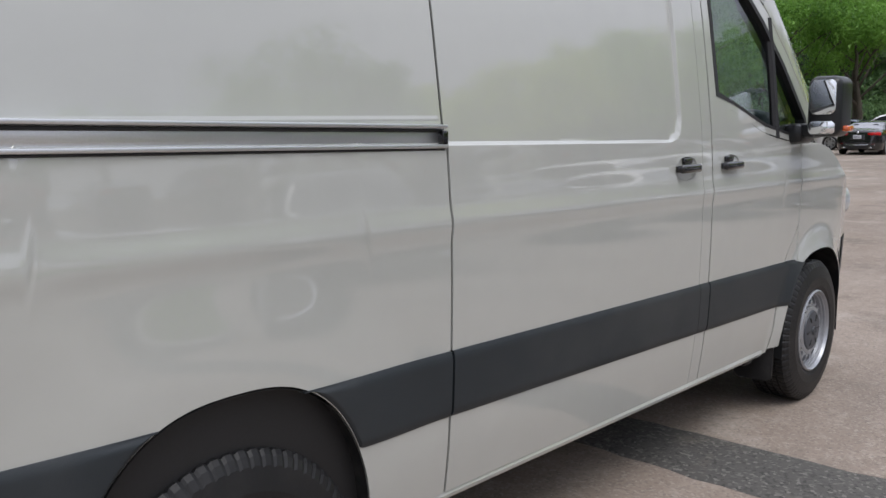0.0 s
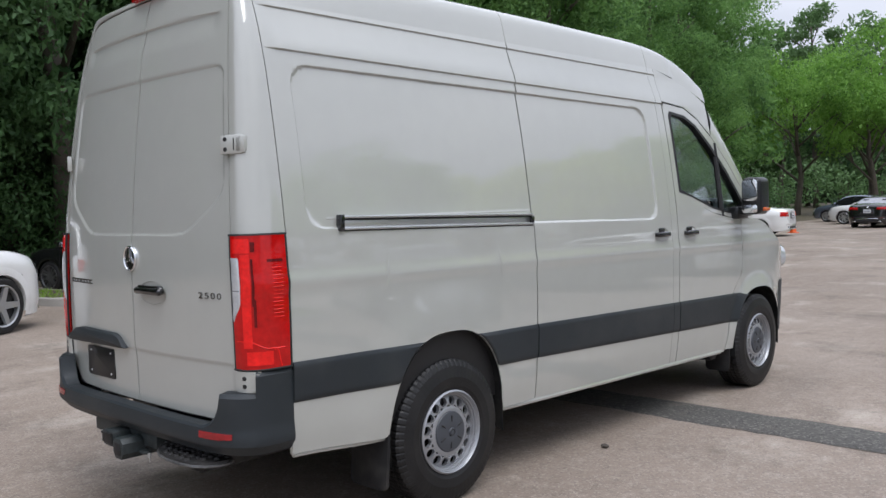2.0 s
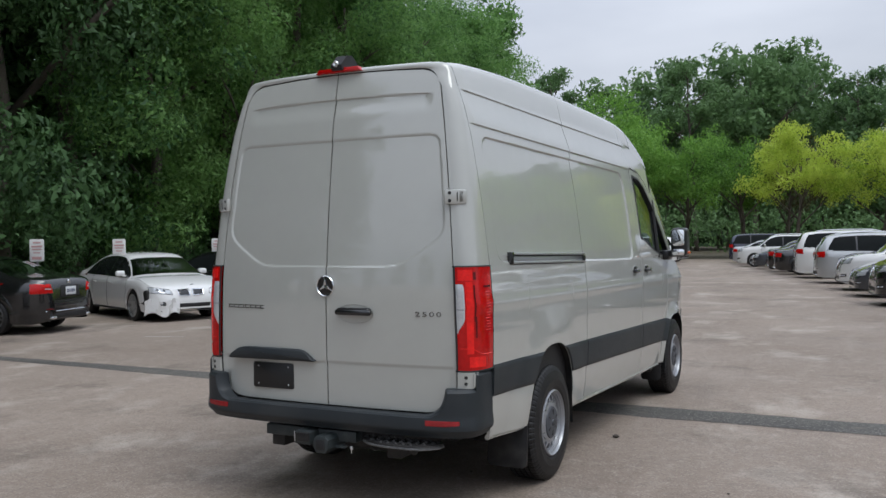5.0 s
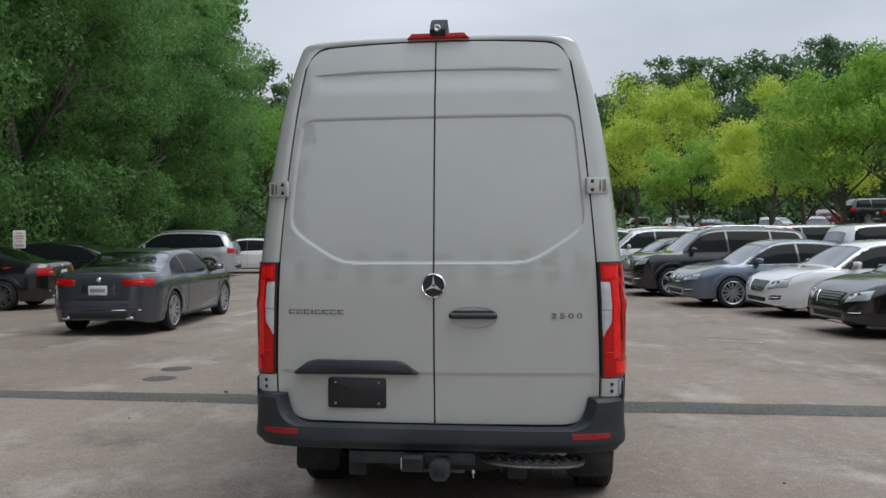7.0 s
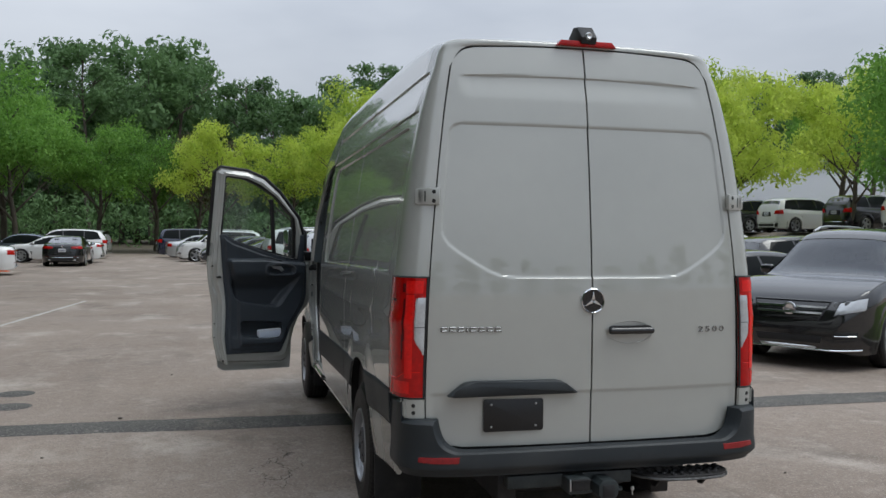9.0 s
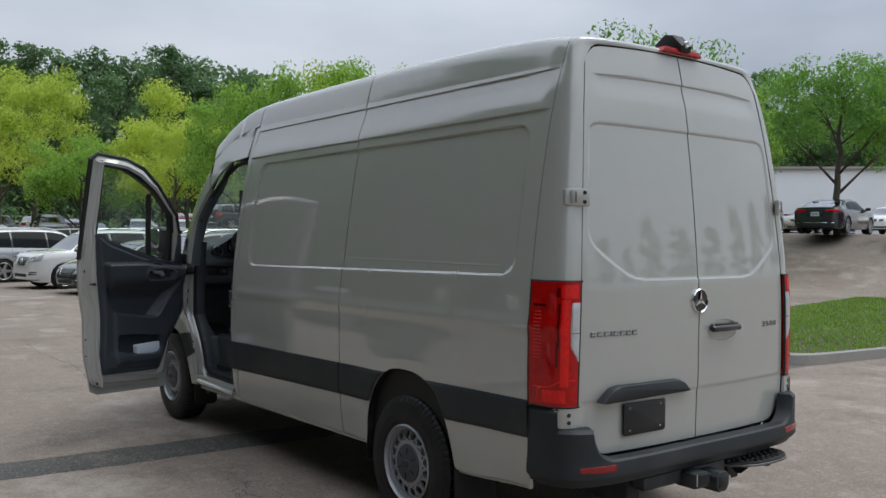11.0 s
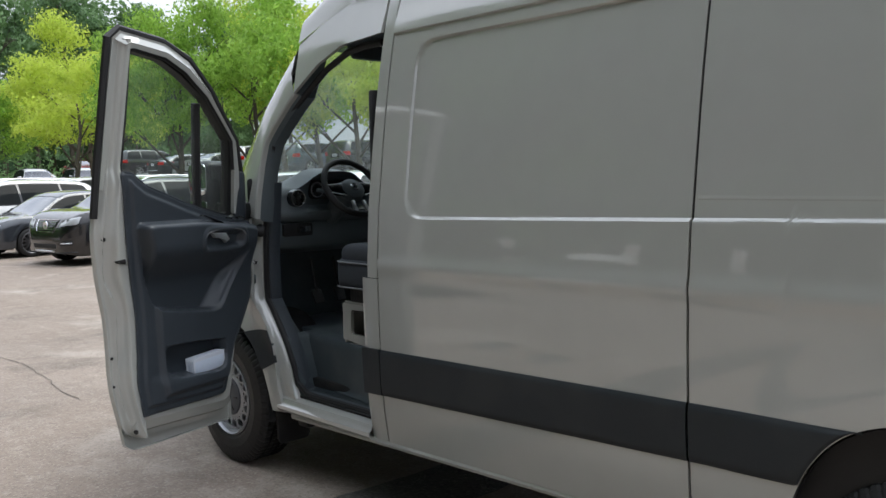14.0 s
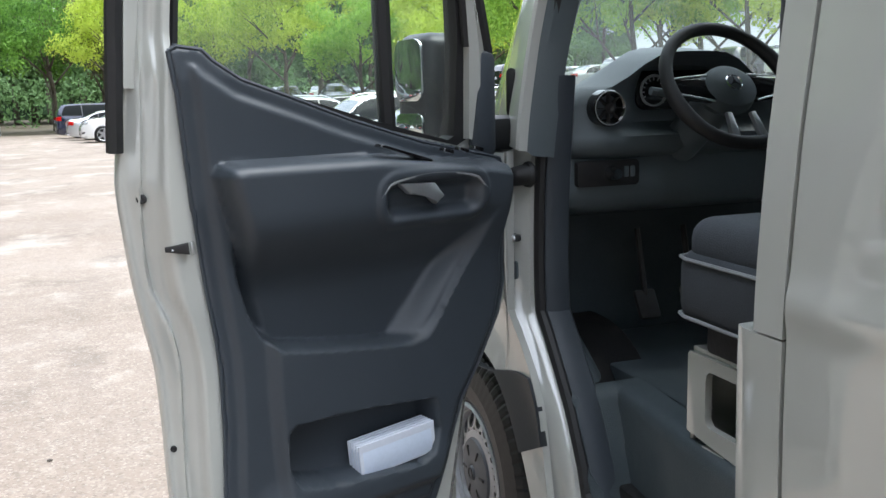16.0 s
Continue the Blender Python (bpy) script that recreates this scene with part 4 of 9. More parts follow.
# wheels
def tyre_mesh(r=0.384, w=0.240, rim_r=0.215, n=264):
    """A tyre with ribs and shoulder blocks."""
    bm = bmesh.new()
    prof = [(-w / 2 + 0.012, rim_r), (-w / 2 - 0.002, rim_r + 0.03), (-w / 2 - 0.006, rim_r + 0.075), (-w / 2 + 0.006, r - 0.035), (-w / 2 + 0.018, r - 0.012), (-w / 2 + 0.030, r)]
    ribs = 5
    span = w - 0.06
    for i in range(ribs):
        a = -span / 2 + span * i / ribs
        b = -span / 2 + span * (i + 1) / ribs
        prof += [(a + 0.002, r), (b - 0.010, r), (b - 0.008, r - 0.009), (b, r - 0.009)] if i < ribs - 1 else [(a + 0.002, r), (b, r)]
    prof += [(w / 2 - 0.018, r - 0.012), (w / 2 - 0.006, r - 0.035), (w / 2 + 0.006, rim_r + 0.075), (w / 2 + 0.002, rim_r + 0.03), (w / 2 - 0.012, rim_r)]
    rings = []
    for j, (a, q) in enumerate(prof):
        ring = []
        for k in range(n):
            t = 2 * math.pi * k / n
            rr = q
            if k % 4 == 0 and q > r - 0.04:
                rr -= 0.0055
            ring.append(bm.verts.new((a, rr * math.cos(t), rr * math.sin(t))))
        rings.append(ring)
    for x, y in zip(rings, rings[1:]):
        for k in range(n):
            bm.faces.new((x[k], x[(k + 1) % n], y[(k + 1) % n], y[k]))
    return bm


def steel_rim_mesh(holes=16):
    """A pressed steel wheel with a ring of round holes, its outside towards +x."""
    bm = bmesh.new()
    lathe(bm, [(0.060, 0.218), (0.118, 0.222), (0.124, 0.214), (0.114, 0.208), (0.108, 0.206), (0.106, 0.201), (0.094, 0.199), (0.092, 0.194), (0.076, 0.190)], 64)
    def dish(r):
        return smooth([(0.10, 0.099), (0.125, 0.098), (0.14, 0.094), (0.160, 0.090), (0.178, 0.084), (0.191, 0.076)], r)
    r0, r1, rh, rc = 0.132, 0.191, 0.0235, 0.1615
    for i in range(holes):
        t0 = 2 * math.pi * i / holes
        dt = 2 * math.pi / holes
        outer, inner = [], []
        m = 16
        for k in range(m):
            a = 2 * math.pi * k / m
            u, v = math.cos(a), math.sin(a)
            q = max(abs(u), abs(v))
            su, sv = u / q, v / q
            r = rc + (r1 - rc) * su if su > 0 else rc + (rc - r0) * su
            t = t0 + dt / 2 * sv
            outer.append(bm.verts.new((dish(r), r * math.cos(t), r * math.sin(t))))
            rr, tt = rc + rh * u, t0 + rh * v / rc
            inner.append(((dish(rr) + 0.001, rr * math.cos(tt), rr * math.sin(tt)), (dish(rr) - 0.02, rr * math.cos(tt), rr * math.sin(tt))))
        iv = [bm.verts.new(p) for p, _ in inner]
        dv = [bm.verts.new(p) for _, p in inner]
        for k in range(m):
            j = (k + 1) % m
            bm.faces.new((outer[k], outer[j], iv[j], iv[k]))
            bm.faces.new((iv[k], iv[j], dv[j], dv[k]))
    lathe(bm, [(0.096, 0.085), (0.102, 0.112), (0.100, 0.124), (dish(0.132), 0.132)], 64)
    bmesh.ops.remove_doubles(bm, verts=bm.verts[:], dist=0.0004)
    return bm


def hub_cap_mesh():
    bm = bmesh.new()
    lathe(bm, [(0.122, 0.0), (0.122, 0.020), (0.116, 0.024), (0.118, 0.030), (0.114, 0.072), (0.109, 0.104), (0.098, 0.111)], 48)
    return bm


def cap_slot_mesh(i):
    bm = bmesh.new()
    a = 60 * i + 15
    box(bm, (0.113, 0.070 * math.cos(radians(a)), 0.070 * math.sin(radians(a))), (0.010, 0.034, 0.008), 0.002, pose(0, 0, 0, a), seg=1)
    return bm


def cap_ring_mesh():
    bm = bmesh.new()
    lathe(bm, [(0.123, 0.014), (0.125, 0.016), (0.123, 0.018)], 24)
    return bm


proto = None
for s in (1, -1):
    for y in (REAR_AXLE, FRONT_AXLE):
        turn = pose(s * (0.884 if y > 3 else 0.862), y, HUB, 0, 0, 0 if s > 0 else 180) @ pose(0, 0, 0, 37 * (y > 3) + 11)
        meshes = (("tyre", TYRE), ("steel_rim", STEEL), ("hub_cap", GREYCAP), ("cap_ring", BLACK), ("brake_drum", BLACK)) + tuple(("cap_slot", BLACK) for _ in range(6))
        if proto is None:
            bm = bmesh.new()
            lathe(bm, [(-0.03, 0.0), (-0.03, 0.16), (-0.05, 0.212), (-0.10, 0.212)], 30)
            proto = [part(n, b, mt, None, sharp=(13 if n == "tyre" else 32)) for (n, mt), b in zip(meshes, (tyre_mesh(), steel_rim_mesh(), hub_cap_mesh(), cap_ring_mesh(), bm, *[cap_slot_mesh(i) for i in range(6)]))]
            got = proto
        else:
            got = []
            for o in proto:
                c = o.copy()
                scene.collection.objects.link(c)
                c.parent = None
                got.append(c)
        wheel = got[0]
        wheel.name = "wheel"
        wheel.parent = van
        wheel.matrix_basis = turn
        wheel["label"] = "black tyre on silver steel wheel"
        for c in got[1:]:
            c.parent = wheel
            c.matrix_basis = Matrix()
    # wheel housings
    for c, ry, rz in ((REAR_AXLE, 0.435, 0.537), (FRONT_AXLE + 0.02, 0.425, 0.450)):
        bm = bmesh.new()
        rows = []
        for k in range(33):
            a = math.pi * k / 32
            u = -math.cos(a)
            y = c + (ry - 0.005) * u
            z = HUB + (rz - 0.006) * (1 - abs(u) ** 2.6) ** 0.5
            if k in (0, 32):
                z = 0.30
            xo = half(y, max(z, 0.5)) + bulge(y, max(z, 0.5)) - 0.001
            rows.append([(s * xo, y, z), (s * (xo - 0.05), y, z + 0.012), (s * 0.55, y, z + 0.02), (s * 0.50, c + (y - c) * 0.6, HUB + (z - HUB) * 0.5)])
        sheet(bm, rows)
        part("wheel_housing", bm, LINER, van, flip=(s < 0))

# underbody
bm = bmesh.new()
box(bm, (0, 2.6, 0.50), (1.62, 4.4, 0.10), 0.01)
for x in (-0.42, 0.42):
    box(bm, (x, 2.6, 0.42), (0.10, 5.0, 0.14), 0.01)
tube(bm, [(-0.7, REAR_AXLE, HUB), (0.7, REAR_AXLE, HUB)], 0.055, 12)
tube(bm, [(-0.7, FRONT_AXLE, HUB), (0.7, FRONT_AXLE, HUB)], 0.04, 12)
lathe(bm, [(-0.14, 0.0), (-0.14, 0.08), (0, 0.15), (0.14, 0.08), (0.14, 0.0)], 18, "x", (0, REAR_AXLE, HUB))
tube(bm, [(0, REAR_AXLE, HUB + 0.02), (0, 4.2, 0.44)], 0.045, 10)
tube(bm, [(0.30, 4.2, 0.36), (0.34, 2.8, 0.34), (0.34, 1.9, 0.36), (0.62, 1.75, 0.34)], 0.04, 10)
box(bm, (0.0, 0.62, 0.42), (0.72, 0.72, 0.2), 0.09)
for s in (1, -1):
    box(bm, (s * 0.52, REAR_AXLE, 0.36), (0.07, 1.2, 0.04), 0.01)
    box(bm, (s * 0.72, 4.40, 0.34), (0.34, 0.10, 0.10), 0.02)
part("underbody", bm, BLACK, van)


# ---------------------------------------------------------------- the van's cab
def belt(y):
    """Lower edge of the front side window."""
    return smooth([(3.70, 1.585), (3.86, 1.575), (4.02, 1.535), (4.25, 1.462), (4.55, 1.415), (4.95, 1.385)], y)


HINGE_Y, HINGE_X = 4.700, 0.945
DOOR_R = SEAM_B + GAP
FRONT_EDGE = [(0.37, 4.476), (0.45, 4.490), (0.54, 4.503), (0.64, 4.509), (0.74, 4.524), (0.82, 4.564), (0.89, 4.622), (0.965, 4.700), (1.04, 4.720), (1.40, 4.725)]
WIN_OUT = [(3.712, 1.585), (3.712, 1.95), (3.716, 2.245), (3.745, 2.275), (4.02, 2.250), (4.20, 2.175), (4.40, 2.030), (4.62, 1.820), (4.86, 1.555), (4.90, 1.430), (4.72, 1.395), (4.25, 1.462), (3.92, 1.565)]
WIN_IN = [(3.800, 1.640), (3.795, 1.95), (3.800, 2.165), (3.825, 2.195), (4.00, 2.175), (4.14, 2.115), (4.33, 1.965), (4.54, 1.765), (4.76, 1.520), (4.76, 1.450), (4.66, 1.440), (4.27, 1.505), (3.95, 1.600)]


# the open driver door ends at its hinges, without the fixed black corner
WIN_OUT_L = [(3.712, 1.585), (3.712, 1.95), (3.716, 2.245), (3.745, 2.275), (4.02, 2.250), (4.18, 2.185), (4.345, 2.055), (4.555, 1.815), (4.605, 1.66), (4.645, 1.42), (4.60, 1.395), (4.25, 1.462), (3.92, 1.565)]
WIN_IN_L = [(3.800, 1.640), (3.795, 1.95), (3.800, 2.165), (3.825, 2.195), (4.00, 2.175), (4.13, 2.120), (4.295, 2.025), (4.495, 1.825), (4.515, 1.680), (4.52, 1.455), (4.50, 1.445), (4.27, 1.505), (3.95, 1.600)]


def ring_mesh(outer, inner, s, thick, lift=0.0, turn=None):
    """A window surround between two outlines in the plane of the side wall."""
    bm = bmesh.new()
    n = len(outer)
    lay = []
    for poly, d in ((outer, lift), (inner, lift), (inner, lift - thick), (outer, lift - thick)):
        lay.append([bm.verts.new((s * (half(min(y, 4.9), z) + d), y, z)) for y, z in poly])
    for a, b in zip(lay, lay[1:] + lay[:1]):
        for k in range(n):
            j = (k + 1) % n
            bm.faces.new((a[k], a[j], b[j], b[k]) if s > 0 else (b[k], b[j], a[j], a[k]))
    return bm


def pane_mesh(poly, s, d=-0.02):
    bm = bmesh.new()
    vs = [bm.verts.new((s * (half(min(y, 4.9), z) + d), y, z)) for y, z in poly]
    bm.faces.new(vs if s > 0 else vs[::-1])
    bmesh.ops.triangulate(bm, faces=bm.faces[:])
    return bm


def shrink(outer, inner, t):
    return [(a + (c - a) * t, b + (d - b) * t) for (a, b), (c, d) in zip(outer, inner)]


DOOR_WIDE = [(0.42, 0.935), (0.58, 0.952), (0.69, 0.968), (0.88, 0.970), (1.00, 0.975), (1.09, 0.990), (1.19, 1.006), (1.29, 1.017), (1.40, 1.025), (1.65, 1.018), (1.90, 1.005), (2.20, 1.0)]


def front_door(s, turn):
    """A cab door with window, handle, mirror and inner trim; turn swings it on its hinges."""
    def place(bm):
        if s < 0:
            # the open door's width at each height is shaped to fit the camera's view
            for v in bm.verts:
                d = HINGE_Y - v.co.y
                if d > 0:
                    v.co.y = HINGE_Y - d * smooth(DOOR_WIDE, v.co.z)
        bmesh.ops.transform(bm, matrix=turn, verts=bm.verts[:])
        return bm

    def dlow(y):
        z = sill(y) - 0.02
        for (z0, y0), (z1, y1) in zip(FRONT_EDGE, FRONT_EDGE[1:]):
            if y > y0:
                z = z0 + (z1 - z0) * min(1, (y - y0) / (y1 - y0))
        return max(z, sill(y) - 0.02 + (0.010 + 0.045 * step(3.80, 3.68, y) ** 2 if s < 0 else 0.0))

    def rel(y, z):
        return 0.0
    skin = part("front_door", place(wall_panel(DOOR_R, 4.712, dlow, belt, s, rel, 0.02)), VAN_PAINT, van, "pale grey cab door, standing open" if s < 0 else "pale grey cab door, closed")
    wo, wi = (WIN_OUT_L, WIN_IN_L) if s < 0 else (WIN_OUT, WIN_IN)
    part("window_frame", place(ring_mesh(wo, shrink(wo, wi, 0.72), s, 0.045)), VAN_PAINT, skin)
    part("window_seal", place(ring_mesh(shrink(wo, wi, 0.70), wi, s, 0.05, 0.003)), SEAL, skin, "black rubber window seal")
    g = part("window_pane", place(pane_mesh(shrink(wo, wi, 0.96), s)), VAN_GLASS, skin, "clear door glass")
    g.visible_shadow = False
    bm = bmesh.new()
    tube(bm, [(s * (half(4.4, z) - 0.012), 4.415 + 0.02 * (z - 1.4) if s > 0 else 4.345 - 0.115 * (z - 1.45), z) for z in (1.43, 1.6, 1.8, 2.0)], 0.022, 8)
    part("window_post", place(bm), SEAL, skin, "black quarter-light post")
    # outer handle
    bm = bmesh.new()
    lathe(bm, [(-0.012, 0.0), (-0.010, 0.05), (0.003, 0.064)], 26, "x", (0, 0, 0))
    bmesh.ops.scale(bm, verts=bm.verts[:], vec=(1, 1.45, 0.75))
    bmesh.ops.transform(bm, matrix=Matrix.Translation((s * (half(3.88, 1.34) + 0.001), 3.875, 1.325)) @ Matrix.Diagonal((s, 1, 1, 1)), verts=bm.verts[:])
    part("handle_cup", place(bm), VAN_PAINT, skin, flip=(s < 0))
    bm = bmesh.new()
    box(bm, (s * (half(3.88, 1.33) + 0.022), 3.875, 1.325), (0.024, 0.165, 0.034), 0.011, seg=3)
    for dy in (-0.07, 0.07):
        box(bm, (s * (half(3.88, 1.33) + 0.006), 3.875 + dy, 1.325), (0.03, 0.03, 0.028), 0.008)
    box(bm, (s * (half(3.88, 1.33) + 0.004), 3.855, 1.355), (0.02, 0.07, 0.026), 0.008)
    part("door_handle", place(bm), GLOSSBLACK, skin, "black door handle")
    # mirror
    bm = bmesh.new()
    box(bm, (s * 0.985, 4.66, 1.45), (0.10, 0.20, 0.10), 0.03)
    box(bm, (s * 1.135, 4.637, 1.580), (0.160, 0.205, 0.290), 0.045, seg=4)
    box(bm, (s * 1.05, 4.62, 1.465), (0.14, 0.09, 0.07), 0.025)
    mir = part("door_mirror", place(bm), MIRRORSHELL, skin, "large black door mirror")
    bm = bmesh.new()
    prism(bm, rounded(0.122, 0.165, 0.03), 0.006, pose(s * 1.135, 4.536, 1.625, 90, 0, 0), 0.002)
    prism(bm, rounded(0.122, 0.062, 0.02), 0.006, pose(s * 1.135, 4.536, 1.480, 90, 0, 0), 0.002)
    mg = place(bm)
    return skin, place, mg, mir


SWING = 71.5
OPEN = pose(-HINGE_X - 0.040, HINGE_Y + 0.02, 0, 0, 0, -SWING) @ pose(HINGE_X, -HINGE_Y, 0)
right_door, _, mg, mir = front_door(1, Matrix())
part("mirror_glass", mg, MIRROR, mir)
bm = bmesh.new()
box(bm, (1.215, 4.64, 1.475), (0.05, 0.09, 0.03), 0.012)
part("side_indicator", bm, AMBER, right_door)
ldoor, place, mg, mir = front_door(-1, OPEN)
part("mirror_glass", mg, MIRROR, mir)


# inner side of the open door; (d, z): metres from the hinges, height
def door_in(d, z, depth):
    """A place on the open door's inner side, depth metres in from its skin."""
    y = HINGE_Y + 0.012 - d
    return (-(half(y, min(z, 1.6)) - depth), y, z)


def upright(d, z, depth):
    y = HINGE_Y + 0.012 - d
    return (-(half(min(y, 4.9), z) - depth), y, z)


FRAME = [(1.012, 0.60), (0.998, 0.47), (0.94, 0.435), (0.33, 0.405), (0.275, 0.43), (0.175, 0.75), (0.09, 0.93), (0.03, 1.04), (0.01, 1.20), (0.01, 1.40), (0.25, 1.430), (0.50, 1.485), (0.75, 1.575), (0.90, 1.62), (1.006, 1.60), (1.010, 1.2)]
TRIM = [(0.924, 0.540), (0.920, 0.70), (0.908, 0.84), (0.901, 0.99), (0.896, 1.066), (0.894, 1.171), (0.894, 1.29), (0.902, 1.434), (0.918, 1.57), (0.934, 1.652), (0.918, 1.662), (0.868, 1.656), (0.846, 1.635), (0.787, 1.598), (0.669, 1.558), (0.538, 1.511), (0.440, 1.481), (0.334, 1.449), (0.245, 1.430), (0.130, 1.405), (0.090, 1.395), (0.078, 1.36), (0.078, 1.07), (0.102, 0.985), (0.178, 0.862), (0.240, 0.780), (0.292, 0.665), (0.362, 0.545), (0.378, 0.534), (0.455, 0.533), (0.680, 0.538), (0.820, 0.540)]
bm = bmesh.new()
# shut face: stepped sheet metal round the door's edge
def shut_ring(dep0, dep1, in0, in1):
    cx, cz = 0.52, 1.02
    n = len(FRAME)
    a = [bm.verts.new(door_in(cx + (d - cx) * in0, cz + (z - cz) * in0, dep0)) for d, z in FRAME]
    b = [bm.verts.new(door_in(cx + (d - cx) * in1, cz + (z - cz) * in1, dep1)) for d, z in FRAME]
    for k in range(n):
        j = (k + 1) % n
        if FRAME[k][0] < 0.95 or FRAME[j][0] < 0.95:
            if FRAME[k] != (0.90, 1.62):
                bm.faces.new((a[k], a[j], b[j], b[k]))
shut_ring(0.006, 0.030, 1.0, 1.0)
# the rear edge is a sheet of its own
shut_ring(0.030, 0.032, 1.0, 0.965)
shut_ring(0.032, 0.070, 0.965, 0.935)
shut_ring(0.070, 0.095, 0.935, 0.86)
shut_ring(0.095, 0.096, 0.86, 0.60)
bmesh.ops.recalc_face_normals(bm, faces=bm.faces[:])
part("shut_frame", place(bm), VAN_PAINT, ldoor, "pale grey painted inner door frame", sharp=25)
# rear edge: one pressed sheet from the bottom corner to the roof, with a shallow channel
OUTER_D = [(0.44, 0.955), (0.46, 0.985), (0.50, 1.006), (0.60, 1.012), (1.40, 1.012), (1.58, 0.998), (2.25, 0.990)]
INNER_D = [(0.44, 0.925), (0.54, 0.918), (0.70, 0.914), (0.84, 0.902), (0.99, 0.895), (1.17, 0.888), (1.29, 0.888), (1.43, 0.896), (1.57, 0.912), (1.66, 0.922), (2.25, 0.918)]
CHANNEL_D = [(0.44, 0.955), (0.62, 0.968), (0.88, 0.962), (1.05, 0.953), (1.10, 0.955), (1.18, 0.968), (1.30, 0.964), (1.45, 0.956), (1.70, 0.955), (2.25, 0.952)]


def edge_depth(d, z):
    a, b, c = lerp(OUTER_D, z), lerp(INNER_D, z), smooth(CHANNEL_D, z)
    deep = 0.098 - 0.024 * step(1.60, 1.70, z)
    u = (a - d) / (a - b)
    h = 0.030 + (deep - 0.030) * step(0.10, 0.62, u) ** 0.8
    h -= 0.024 * math.exp(-((d - c) / 0.016) ** 6) * (1 - 0.5 * step(1.55, 1.9, z))
    return h


bm2 = bmesh.new()
rows = []
for i in range(151):
    z = 0.44 + 1.80 * i / 150
    a, b = lerp(OUTER_D, z), lerp(INNER_D, z)
    row = [upright(a - 0.001, z, 0.004), upright(a, z, 0.016), upright(a - 0.0015, z, 0.026)]
    rows.append(row + [upright(a + (b - a) * k / 26, z, edge_depth(a + (b - a) * k / 26, z)) for k in range(1, 27)])
sheet(bm2, rows)
bmesh.ops.recalc_face_normals(bm2, faces=bm2.faces[:])
part("rear_edge", place(bm2), VAN_PAINT, ldoor, "pale grey pressed rear edge of the door", sharp=60)
# upper frame, inside
bm = bmesh.new()
IN_POST = [(0.995, 1.60), (0.995, 2.00), (0.985, 2.235), (0.955, 2.262), (0.70, 2.240), (0.53, 2.180), (0.367, 2.050), (0.157, 1.810), (0.107, 1.655), (0.065, 1.415)]
IN_POST2 = [(0.895, 1.62), (0.905, 2.00), (0.900, 2.165), (0.875, 2.190), (0.70, 2.170), (0.58, 2.120), (0.417, 2.020), (0.217, 1.825), (0.197, 1.680), (0.190, 1.455)]
IN_POST2 = [(p[0] + (q[0] - p[0]) * 0.78, p[1] + (q[1] - p[1]) * 0.78) for p, q in zip(IN_POST, IN_POST2)]
IN_POST, IN_POST2 = IN_POST[2:], [(0.918, 2.20)] + IN_POST2[3:]
rows = [[upright(*p, 0.047) for p in IN_POST], [upright(p[0] * 0.4 + q[0] * 0.6, p[1] * 0.4 + q[1] * 0.6, 0.075) for p, q in zip(IN_POST, IN_POST2)], [upright(*p, 0.070) for p in IN_POST2], [upright(*p, 0.045) for p in IN_POST2]]
sheet(bm, rows)
bmesh.ops.recalc_face_normals(bm, faces=bm.faces[:])
part("window_inner_frame", place(bm), VAN_PAINT, ldoor)
bm = bmesh.new()
tube(bm, [upright(0.910, z, 0.058) for z in (1.64, 1.80, 2.0)] + [upright(*p, 0.058) for p in IN_POST2[:-1]], 0.011, 6)
part("glass_run", place(bm), SEAL, ldoor)
bm = bmesh.new()
tube(bm, [upright(1.014, z, 0.032) for z in (1.46, 1.7, 1.9, 2.1, 2.24)] + [upright(0.96, 2.285, 0.03), upright(0.70, 2.262, 0.03), upright(0.52, 2.200, 0.03), upright(0.355, 2.070, 0.03), upright(0.140, 1.825, 0.03), upright(0.088, 1.66, 0.03)], 0.017, 7)
part("weather_seal", place(bm), SEAL, ldoor, "black rubber door seal")


# trim panel with armrest, bin, pull and map pocket
FIELD = [(0.800, 0.60), (0.805, 0.92), (0.795, 1.06), (0.805, 1.16), (0.830, 1.284), (0.855, 1.405), (0.845, 1.428), (0.815, 1.434), (0.500, 1.430), (0.200, 1.400), (0.110, 1.392), (0.096, 1.37), (0.096, 1.09), (0.125, 0.985), (0.195, 0.87), (0.255, 0.785), (0.34, 0.60)]
BIN = [(0.838, 1.34), (0.830, 1.185), (0.820, 1.100), (0.802, 1.050), (0.770, 1.015), (0.700, 1.000), (0.520, 0.975), (0.412, 0.966), (0.370, 0.972), (0.322, 1.005), (0.245, 1.085), (0.150, 1.270), (0.115, 1.34)]
POCKET = [(0.768, 0.825), (0.745, 0.842), (0.560, 0.835), (0.352, 0.816), (0.345, 0.736), (0.372, 0.682), (0.419, 0.665), (0.676, 0.681), (0.755, 0.698), (0.772, 0.748)]


